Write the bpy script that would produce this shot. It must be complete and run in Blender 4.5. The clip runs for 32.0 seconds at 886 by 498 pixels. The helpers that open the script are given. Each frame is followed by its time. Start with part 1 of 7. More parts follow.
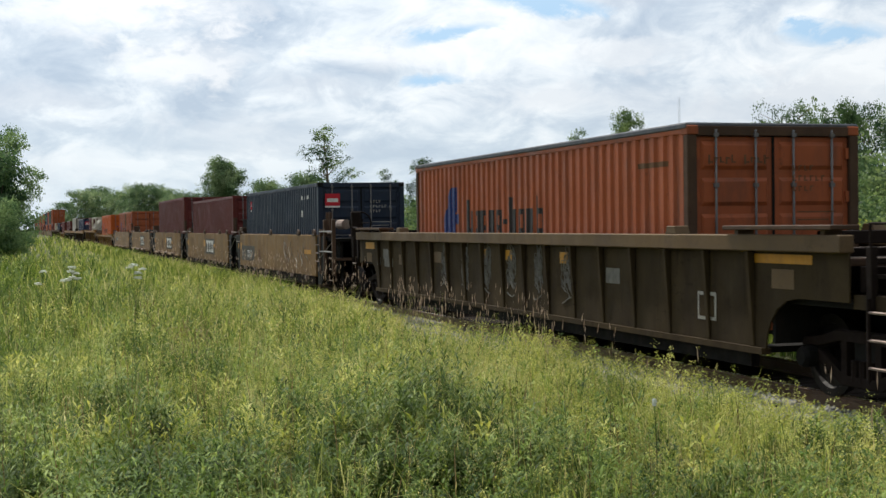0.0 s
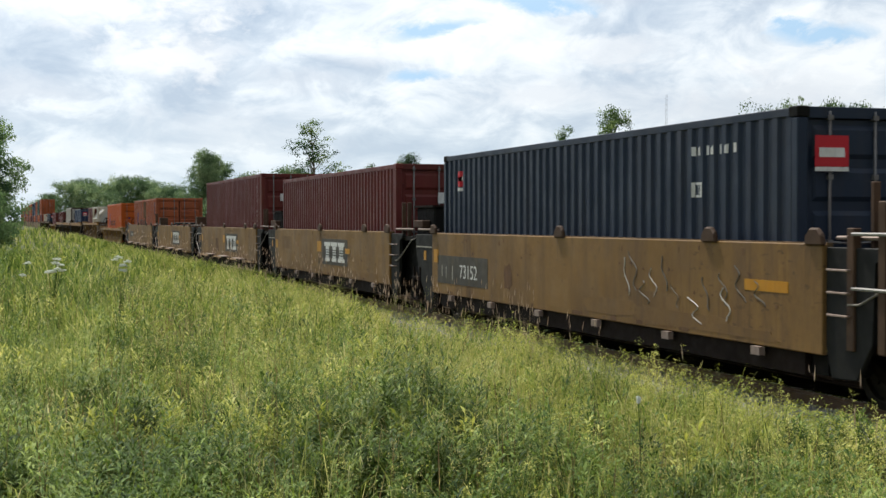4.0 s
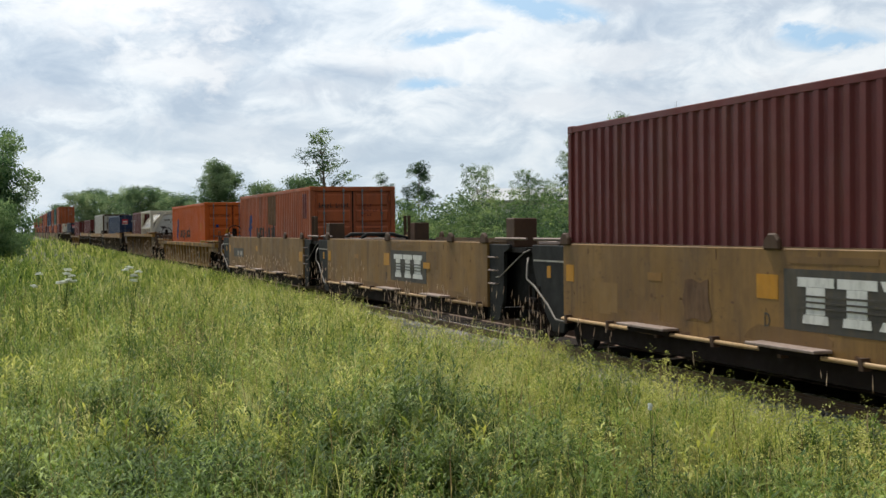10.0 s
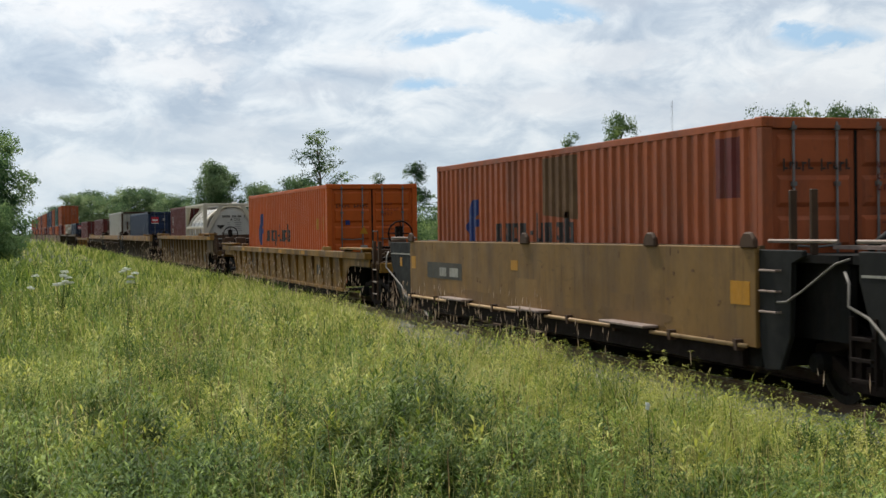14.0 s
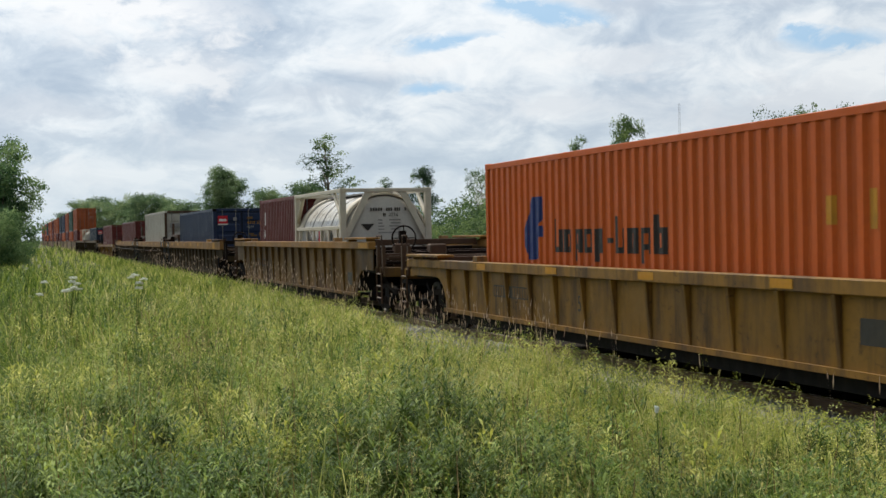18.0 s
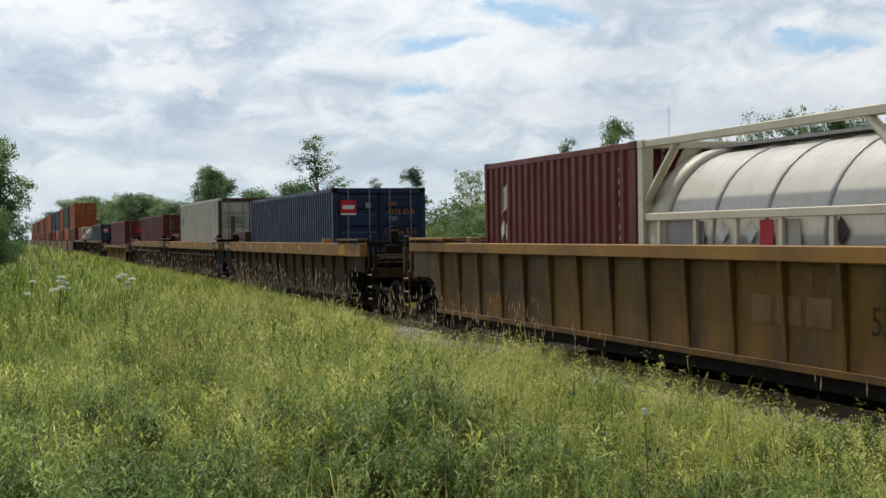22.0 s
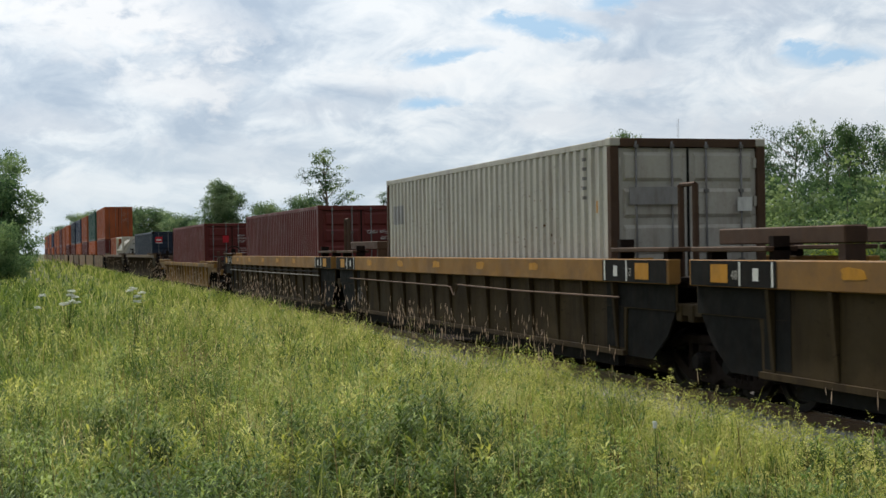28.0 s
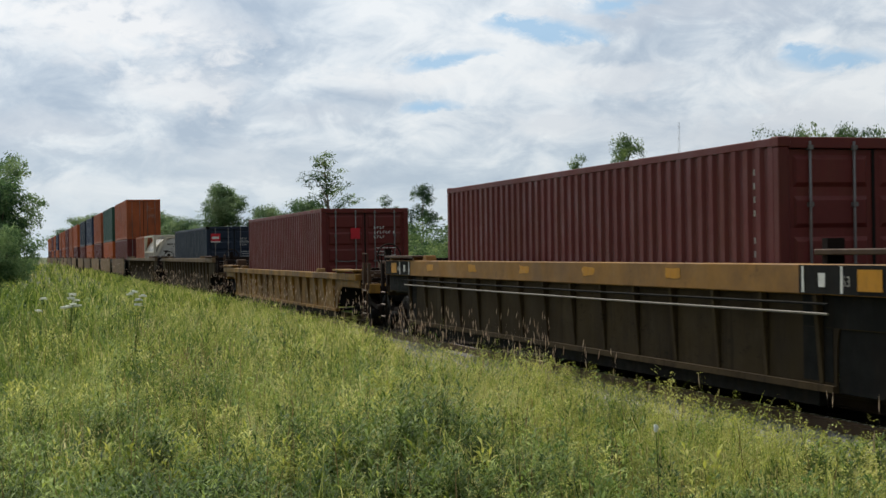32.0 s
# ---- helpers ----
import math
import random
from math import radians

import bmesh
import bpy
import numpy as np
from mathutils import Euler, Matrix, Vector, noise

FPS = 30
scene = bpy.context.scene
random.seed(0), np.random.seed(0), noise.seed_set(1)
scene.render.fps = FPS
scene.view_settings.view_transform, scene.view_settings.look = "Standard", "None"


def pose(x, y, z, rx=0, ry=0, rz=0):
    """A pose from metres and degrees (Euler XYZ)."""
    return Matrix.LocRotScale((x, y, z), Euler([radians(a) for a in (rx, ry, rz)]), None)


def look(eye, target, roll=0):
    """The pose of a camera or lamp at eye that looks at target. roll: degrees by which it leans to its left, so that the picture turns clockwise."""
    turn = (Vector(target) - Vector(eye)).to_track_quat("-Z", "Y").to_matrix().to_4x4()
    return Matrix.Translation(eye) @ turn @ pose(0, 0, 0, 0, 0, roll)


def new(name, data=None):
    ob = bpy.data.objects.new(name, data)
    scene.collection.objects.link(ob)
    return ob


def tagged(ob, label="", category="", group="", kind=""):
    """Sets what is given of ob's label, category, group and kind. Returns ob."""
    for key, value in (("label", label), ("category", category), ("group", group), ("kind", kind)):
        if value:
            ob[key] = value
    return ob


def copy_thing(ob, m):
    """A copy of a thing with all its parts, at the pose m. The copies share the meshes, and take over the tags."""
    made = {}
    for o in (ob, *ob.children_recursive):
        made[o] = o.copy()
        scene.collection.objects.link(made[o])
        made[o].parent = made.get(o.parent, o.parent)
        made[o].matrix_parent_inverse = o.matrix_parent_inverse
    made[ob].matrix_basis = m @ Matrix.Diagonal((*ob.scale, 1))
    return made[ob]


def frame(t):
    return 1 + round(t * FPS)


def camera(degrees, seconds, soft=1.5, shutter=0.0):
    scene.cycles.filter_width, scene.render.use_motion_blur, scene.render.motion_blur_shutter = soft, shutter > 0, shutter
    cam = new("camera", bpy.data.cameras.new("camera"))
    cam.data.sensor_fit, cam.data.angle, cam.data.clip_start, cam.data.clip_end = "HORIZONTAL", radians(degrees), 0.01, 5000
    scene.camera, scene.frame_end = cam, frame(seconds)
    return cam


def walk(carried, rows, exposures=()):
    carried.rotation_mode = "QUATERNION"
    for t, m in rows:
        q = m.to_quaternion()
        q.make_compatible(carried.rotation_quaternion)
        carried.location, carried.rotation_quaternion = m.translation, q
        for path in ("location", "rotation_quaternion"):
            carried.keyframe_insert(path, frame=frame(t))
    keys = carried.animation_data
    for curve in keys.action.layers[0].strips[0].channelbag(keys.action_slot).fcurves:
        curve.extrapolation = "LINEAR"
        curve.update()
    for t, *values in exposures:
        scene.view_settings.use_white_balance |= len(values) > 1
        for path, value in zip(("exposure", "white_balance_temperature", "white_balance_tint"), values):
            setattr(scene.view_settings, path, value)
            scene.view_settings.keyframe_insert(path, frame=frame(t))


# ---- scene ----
cam = camera(35.21, 32.0, soft=1.5, shutter=0.15)
EYE = 1.88          # eye above the rail top
# seconds, turn from the far side of the track towards its far end, tilt, roll
VIEW = [
    (0, 72.864, -0.997, -0.722), (0.5, 72.661, -0.914, -0.643), (1, 72.639, -0.890, -0.716), (1.5, 72.617, -0.930, -0.301),
    (2, 72.518, -1.249, -0.320), (2.5, 72.438, -1.202, -0.265), (3, 72.346, -1.257, -0.289), (3.5, 72.292, -1.182, -0.039),
    (5.5, 72.287, -1.169, -0.483), (6, 72.362, -1.174, -0.338), (6.5, 72.440, -1.022, -0.352), (7, 72.461, -0.971, -0.372),
    (7.5, 72.515, -0.911, -0.570), (8, 72.644, -0.828, -0.561), (8.5, 72.713, -0.773, -0.538), (9, 72.845, -0.827, -0.445),
    (9.5, 72.709, -0.782, -0.435), (10, 72.709, -0.847, -0.501), (10.5, 72.686, -0.992, -0.627), (11, 72.616, -0.736, -0.805),
    (11.5, 72.598, -0.675, -0.773), (12, 72.582, -0.638, -0.674), (12.5, 72.648, -0.608, -0.532), (13, 72.634, -0.731, -0.567),
    (13.5, 72.580, -0.824, -0.658), (14, 72.579, -0.837, -0.744), (14.5, 72.570, -0.936, -1.072), (16.5, 72.794, -0.554, -1.113),
    (17, 72.703, -0.642, -1.009), (17.5, 72.873, -0.727, -1.084), (18, 72.905, -0.661, -1.069), (18.5, 72.930, -0.602, -0.921),
    (19, 72.899, -0.623, -0.842), (19.5, 72.929, -0.680, -0.787), (20, 72.792, -0.780, -0.915), (20.5, 72.647, -0.780, -1.048),
    (21, 72.579, -0.804, -1.035), (21.5, 72.445, -0.731, -1.065), (22, 72.454, -0.624, -0.785), (22.5, 72.543, -0.543, -0.873),
    (23, 72.538, -0.484, -0.847), (23.5, 72.506, -0.650, -0.810), (24, 72.610, -0.455, -0.805), (24.5, 72.815, -0.405, -0.785),
    (25, 72.878, -0.454, -0.700), (25.5, 72.944, -0.349, -0.617), (27.5, 72.806, -0.191, -0.981), (28, 72.830, -0.065, -0.878),
    (28.5, 72.888, 0.050, -0.791), (29, 73.082, 0.301, -0.556), (29.5, 73.087, 0.221, -1.009), (30, 73.128, 0.248, -1.032),
    (30.5, 73.115, 0.217, -1.051), (31, 73.009, 0.062, -0.961), (31.5, 72.861, 0.025, -0.825), (32, 72.870, 0.071, -0.870)]
# the clip's camera stops down slowly
EXPOSURES = [(0, 0.12), (1, 0.08), (2, 0.02), (3, 0.13), (6, 0.2), (7, 0.18), (8, 0.09), (10, 0.05), (12, 0.0), (18, -0.03), (23, -0.05), (25, -0.03), (28, -0.03), (29, -0.02), (30, -0.08), (31, -0.18), (32, -0.14)]
walk(cam, [(t, pose(0, 0, EYE, 90 + tilt, 0, turn) @ pose(0, 0, 0, 0, 0, roll)) for t, turn, tilt, roll in VIEW], EXPOSURES)

TRACK_Y = 9.24      # centre line of the track; the train runs towards +x
GROUND = -0.32


def run(t):
    """How far the train has rolled after t seconds."""
    return 6.1867 * t - 0.00324 * t * t


# ---- world and sun ----
SUN_EL, SUN_AZ = 57.0, 258.0      # azimuth from +y towards +x

TO_SUN = Vector((math.sin(radians(SUN_AZ)) * math.cos(radians(SUN_EL)), math.cos(radians(SUN_AZ)) * math.cos(radians(SUN_EL)), math.sin(radians(SUN_EL))))


def build_world():
    world = bpy.data.worlds.new("sky")
    scene.world = world
    world.use_nodes = True
    nt = world.node_tree
    nt.nodes.clear()
    n, l = nt.nodes.new, nt.links.new
    out = n("ShaderNodeOutputWorld")
    bg = n("ShaderNodeBackground")
    l(bg.outputs[0], out.inputs[0])
    sky = n("ShaderNodeTexSky")
    sky.sky_type, sky.sun_disc = "NISHITA", False
    sky.sun_elevation, sky.sun_rotation = radians(SUN_EL), radians(SUN_AZ)
    tc = n("ShaderNodeTexCoord")
    sep = n("ShaderNodeSeparateXYZ")
    l(tc.outputs["Generated"], sep.inputs[0])

    def m(op, a, b=None, c=None):
        node = n("ShaderNodeMath")
        node.operation = op
        for i, v in enumerate((a, b, c)):
            if v is None:
                continue
            if isinstance(v, (int, float)):
                node.inputs[i].default_value = v
            else:
                l(v, node.inputs[i])
        return node.outputs[0]

    # the cloud deck: a flat layer seen in perspective, drawn together towards the horizon
    up = m("ADD", m("MAXIMUM", sep.outputs[2], 0.0), 0.42)
    cx, cy = m("DIVIDE", sep.outputs[0], up), m("DIVIDE", sep.outputs[1], up)
    comb = n("ShaderNodeCombineXYZ")
    l(cx, comb.inputs[0]), l(cy, comb.inputs[1])
    comb.inputs[2].default_value = 3.7

    def cloud_noise(scale, detail, rough, off, dist=0.0):
        mp = n("ShaderNodeMapping")
        mp.inputs["Location"].default_value = off
        l(comb.outputs[0], mp.inputs[0])
        t = n("ShaderNodeTexNoise")
        t.inputs["Scale"].default_value, t.inputs["Detail"].default_value = scale, detail
        t.inputs["Roughness"].default_value, t.inputs["Distortion"].default_value = rough, dist
        l(mp.outputs[0], t.inputs["Vector"])
        return t.outputs["Fac"]

    def ramp(fac, stops):
        r = n("ShaderNodeValToRGB")
        els = r.color_ramp.elements
        while len(els) < len(stops):
            els.new(0.5)
        for e, (p, c) in zip(els, stops):
            e.position, e.color = p, (*c, 1)
        l(fac, r.inputs[0])
        return r.outputs[0]

    def mix(fac, a, b):
        x = n("ShaderNodeMix")
        x.data_type = "RGBA"
        for i, v in ((0, fac), (6, a), (7, b)):
            if isinstance(v, (int, float)):
                x.inputs[i].default_value = v
            elif isinstance(v, tuple):
                x.inputs[i].default_value = (*v, 1)
            else:
                l(v, x.inputs[i])
        return x.outputs[2]

    body = cloud_noise(3.6, 7, 0.55, (0.3, 1.9, 0), 0.3)
    puff = cloud_noise(9.5, 8, 0.6, (4.1, 0.2, 0), 0.5)
    shade = m("ADD", m("MULTIPLY", body, 0.55), m("MULTIPLY", puff, 0.45))
    clouds = ramp(shade, [(0.41, (0.93, 0.965, 0.99)), (0.475, (0.78, 0.845, 0.905)), (0.53, (0.605, 0.69, 0.785)), (0.61, (0.46, 0.555, 0.675))])
    # turn and height of the line of sight, in degrees
    turn = m("MULTIPLY", m("ARCTAN2", m("MULTIPLY", sep.outputs[0], -1.0), sep.outputs[1]), 57.2958)
    high = m("MULTIPLY", m("ARCSINE", sep.outputs[2]), 57.2958)
    fine = cloud_noise(26.0, 6, 0.6, (1.7, 6.3, 0), 0.4)
    wob = m("ADD", m("MULTIPLY", m("SUBTRACT", puff, 0.5), 6.0), m("MULTIPLY", m("SUBTRACT", fine, 0.5), 5.0))

    def blob(az, el, w, h, slope=0.0):
        dx = m("SUBTRACT", turn, az)
        dy = m("ADD", m("SUBTRACT", m("SUBTRACT", high, el), m("MULTIPLY", dx, slope)), m("MULTIPLY", wob, h * 0.35))
        dx, dy = m("DIVIDE", m("ADD", dx, m("MULTIPLY", wob, w * 0.22)), w), m("DIVIDE", dy, h)
        d = m("SQRT", m("ADD", m("MULTIPLY", dx, dx), m("MULTIPLY", dy, dy)))
        return m("SUBTRACT", 1.0, m("MINIMUM", d, 1.0))

    gaps = None
    for az, el, w, h, slope, deep in SKY_GAPS:
        g = m("MULTIPLY", blob(az, el, w, h, slope), deep)
        gaps = g if gaps is None else m("MAXIMUM", gaps, g)
    gaps = m("MINIMUM", m("MAXIMUM", m("MULTIPLY", m("SUBTRACT", gaps, 0.10), 2.1), 0.0), 0.92)
    blue = (0.42, 0.64, 0.87)
    col = clouds
    for az, el, w, h, grey in SKY_GREYS:
        col = mix(m("MULTIPLY", m("MINIMUM", m("MULTIPLY", blob(az, el, w, h), 1.5), 1.0), grey), col, (0.58, 0.64, 0.73))
    for az, el, w, h, white in SKY_WHITES:
        col = mix(m("MULTIPLY", m("MINIMUM", m("MULTIPLY", blob(az, el, w, h), 1.5), 1.0), white), col, (0.97, 0.975, 0.98))
    col = mix(gaps, col, blue)
    # pale haze low down
    haze = m("MULTIPLY", m("MINIMUM", m("MAXIMUM", m("SUBTRACT", 1.0, m("MULTIPLY", high, 0.2)), 0.0), 1.0), 0.75)
    col = mix(haze, col, (0.60, 0.725, 0.83))
    # clear-sky part of the light, added thinly everywhere
    thin = n("ShaderNodeVectorMath")
    thin.operation = "SCALE"
    l(sky.outputs[0], thin.inputs[0])
    thin.inputs["Scale"].default_value = 0.008
    add = n("ShaderNodeVectorMath")
    l(col, add.inputs[0]), l(thin.outputs[0], add.inputs[1])
    low = m("MINIMUM", m("MAXIMUM", m("MULTIPLY", sep.outputs[2], -30.0), 0.0), 1.0)
    near = n("ShaderNodeVectorMath")
    near.operation = "DOT_PRODUCT"
    l(tc.outputs["Generated"], near.inputs[0])
    near.inputs[1].default_value = tuple(TO_SUN)
    glow = m("ADD", 0.42, m("MULTIPLY", m("MAXIMUM", m("ADD", near.outputs["Value"], 0.25), 0.0), 0.64))
    lit = n("ShaderNodeVectorMath")
    lit.operation = "SCALE"
    l(add.outputs[0], lit.inputs[0]), l(glow, lit.inputs["Scale"])
    l(mix(low, lit.outputs[0], (0.10, 0.12, 0.06)), bg.inputs[0])
    bg.inputs[1].default_value = 1.0


SKY_GAPS = [(72.8, 7.75, 3.0, 0.50, -0.12, 0.8), (68.6, 8.9, 2.8, 0.55, 0.06, 0.85), (73.3, 5.85, 2.0, 0.42, 0.0, 0.75), (57.3, 7.35, 3.0, 0.65, 0.05, 0.8), (65.8, 9.8, 2.4, 0.5, 0.0, 0.7)]
SKY_GREYS = [(58.5, 4.6, 5.0, 1.4, 0.5), (65.0, 9.4, 5.0, 0.8, 0.5), (89.0, 5.0, 3.5, 1.0, 0.6), (81.0, 3.6, 6.0, 1.3, 0.5), (66.5, 5.0, 6.0, 0.9, 0.4), (61.0, 9.5, 4.0, 1.0, 0.5), (78.0, 5.7, 2.5, 0.7, 0.5), (62.0, 4.2, 5.0, 0.8, 0.45)]
SKY_WHITES = [(86.0, 9.2, 6.0, 1.8, 0.9), (83.0, 6.6, 3.5, 1.2, 0.7), (74.5, 7.0, 4.0, 0.7, 0.6), (66.0, 7.0, 4.0, 0.9, 0.5), (88.0, 2.5, 3.0, 1.0, 0.5)]
build_world()

sun = new("sun", bpy.data.lights.new("sun", "SUN"))
sun.data.energy, sun.data.angle, sun.data.color = 4.3, radians(2.0), (1.0, 0.95, 0.86)
sun.matrix_basis = look(TO_SUN * 60, (0, 0, 0))
scene.view_settings.exposure = 0.0


# ---- materials ----
def material(name, base, rough=0.6, metal=0.0, vary=0.18, scale=1.2, dirt=None, dirt_amount=0.35, streak=True, bump=0.15, bump_scale=45.0, random_value=0.0, ramp=(0.48, 0.68), gloss=0.22, scuff=0.0):
    """A painted or bare surface: slow mottling, fine grain, streaks of dirt, slight relief."""
    mat = bpy.data.materials.new(name)
    mat.use_nodes = True
    nt = mat.node_tree
    n, l = nt.nodes.new, nt.links.new
    bsdf = nt.nodes["Principled BSDF"]
    tc, info = n("ShaderNodeTexCoord"), n("ShaderNodeObjectInfo")
    off = n("ShaderNodeVectorMath")
    off.operation = "MULTIPLY_ADD"
    comb = n("ShaderNodeCombineXYZ")
    for i in range(3):
        l(info.outputs["Random"], comb.inputs[i])
    off.inputs[1].default_value = (37, 19, 53)
    l(comb.outputs[0], off.inputs[0]), l(tc.outputs["Object"], off.inputs[2])

    def noise_tex(s, detail, stretch=None, rough_n=0.6):
        t = n("ShaderNodeTexNoise")
        t.inputs["Scale"].default_value, t.inputs["Detail"].default_value, t.inputs["Roughness"].default_value = s, detail, rough_n
        src = off.outputs[0]
        if stretch:
            mp = n("ShaderNodeMapping")
            mp.inputs["Scale"].default_value = stretch
            l(src, mp.inputs[0])
            src = mp.outputs[0]
        l(src, t.inputs["Vector"])
        return t.outputs["Fac"]

    def mix(fac, a, b, mode="MIX"):
        x = n("ShaderNodeMix")
        x.data_type, x.blend_type = "RGBA", mode
        for i, v in ((0, fac), (6, a), (7, b)):
            if isinstance(v, (int, float)):
                x.inputs[i].default_value = v
            elif isinstance(v, tuple):
                x.inputs[i].default_value = (*v, 1)
            else:
                l(v, x.inputs[i])
        return x.outputs[2]

    def span(fac, a, b, lo=0.0, hi=1.0):
        r = n("ShaderNodeMapRange")
        l(fac, r.inputs[0])
        for i, v in ((1, a), (2, b), (3, lo), (4, hi)):
            r.inputs[i].default_value = v
        return r.outputs[0]

    lo, hi = tuple(c * (1 - vary) for c in base), tuple(min(1, c * (1 + vary)) for c in base)
    col = mix(span(noise_tex(scale, 4), 0.3, 0.7), lo, hi)
    col = mix(span(noise_tex(scale * 22, 3), 0.35, 0.65, 0, 0.35), col, tuple(c * 0.78 for c in base))
    if dirt:
        fac = noise_tex(scale * 1.6, 6, (2.2, 2.2, 0.5) if streak else None, 0.7)
        col = mix(span(fac, ramp[0], ramp[1], 0, dirt_amount), col, dirt)
        col = mix(span(noise_tex(scale * 7, 5, None, 0.75), 0.60, 0.70, 0, dirt_amount * 0.8), col, tuple(c * 0.6 for c in dirt))
    if scuff:
        # worn streaks that run down from the top edge, and rows of small scrapes, each in drifts
        gate = span(noise_tex(0.45, 2), 0.42, 0.62)
        runs = span(noise_tex(1.0, 4, (7.0, 7.0, 0.55), 0.65), 0.54, 0.66, 0, scuff)
        scrapes = span(noise_tex(1.0, 3, (5.0, 5.0, 16.0), 0.7), 0.60, 0.68, 0, scuff * 1.2)
        both = n("ShaderNodeMath")
        both.operation = "MULTIPLY"
        most = n("ShaderNodeMath")
        most.operation = "MAXIMUM"
        l(runs, most.inputs[0]), l(scrapes, most.inputs[1])
        l(gate, both.inputs[0]), l(most.outputs[0], both.inputs[1])
        col = mix(both.outputs[0], col, tuple(c * 0.55 for c in dirt))
    if random_value:
        hsv = n("ShaderNodeHueSaturation")
        l(span(info.outputs["Random"], 0, 1, 1 - random_value, 1 + random_value), hsv.inputs["Value"])
        l(col, hsv.inputs["Color"])
        col = hsv.outputs[0]
    l(col, bsdf.inputs["Base Color"])
    l(span(noise_tex(scale * 3, 4), 0.3, 0.7, max(0.05, rough - 0.12), min(1, rough + 0.12)), bsdf.inputs["Roughness"])
    bsdf.inputs["Metallic"].default_value = metal
    bsdf.inputs["Specular IOR Level"].default_value = gloss
    if bump:
        b = n("ShaderNodeBump")
        b.inputs["Strength"].default_value, b.inputs["Distance"].default_value = bump, 0.01
        l(noise_tex(bump_scale, 4), b.inputs["Height"])
        l(b.outputs[0], bsdf.inputs["Normal"])
    return mat


def leaf_material(name, greens, translucent=0.35, rough=0.6, patch=0.5, patch_scale=0.35, clump=0.0, clump_scale=3.0, gloss=0.3):
    """Leaves and blades: each of its own shade, with slow drifts of tone over the ground."""
    mat = bpy.data.materials.new(name)
    mat.use_nodes = True
    nt = mat.node_tree
    n, l = nt.nodes.new, nt.links.new
    bsdf, out = nt.nodes["Principled BSDF"], nt.nodes["Material Output"]
    geo = n("ShaderNodeNewGeometry")
    noise_t = n("ShaderNodeTexNoise")
    noise_t.inputs["Scale"].default_value, noise_t.inputs["Detail"].default_value = patch_scale, 4
    l(geo.outputs["Position"], noise_t.inputs["Vector"])
    drift = n("ShaderNodeMath")
    drift.operation = "MULTIPLY_ADD"
    l(noise_t.outputs["Fac"], drift.inputs[0])
    drift.inputs[1].default_value, drift.inputs[2].default_value = patch * 3, -patch * 1.5 - clump * 1.2
    tuft = n("ShaderNodeTexNoise")
    tuft.inputs["Scale"].default_value, tuft.inputs["Detail"].default_value = clump_scale, 3
    l(geo.outputs["Position"], tuft.inputs["Vector"])
    drift2 = n("ShaderNodeMath")
    drift2.operation = "MULTIPLY_ADD"
    l(tuft.outputs["Fac"], drift2.inputs[0])
    drift2.inputs[1].default_value = clump * 3.4
    l(drift.outputs[0], drift2.inputs[2])
    add = n("ShaderNodeMath")
    add.operation, add.use_clamp = "MULTIPLY_ADD", True
    l(geo.outputs["Random Per Island"], add.inputs[0]), l(drift2.outputs[0], add.inputs[2])
    add.inputs[1].default_value = 1.0 - clump
    r = n("ShaderNodeValToRGB")
    els = r.color_ramp.elements
    while len(els) < len(greens):
        els.new(0.5)
    for i, (e, c) in enumerate(zip(els, greens)):
        e.position, e.color = i / (len(greens) - 1), (*c, 1)
    l(add.outputs[0], r.inputs[0])
    l(r.outputs[0], bsdf.inputs["Base Color"])
    bsdf.inputs["Roughness"].default_value = rough
    bsdf.inputs["Specular IOR Level"].default_value = gloss
    tr = n("ShaderNodeBsdfTranslucent")
    hs = n("ShaderNodeHueSaturation")
    hs.inputs["Value"].default_value, hs.inputs["Saturation"].default_value, hs.inputs["Hue"].default_value = 1.25, 1.1, 0.485
    l(r.outputs[0], hs.inputs["Color"]), l(hs.outputs[0], tr.inputs["Color"])
    mx = n("ShaderNodeMixShader")
    mx.inputs[0].default_value = translucent
    l(bsdf.outputs[0], mx.inputs[1]), l(tr.outputs[0], mx.inputs[2]), l(mx.outputs[0], out.inputs[0])
    return mat


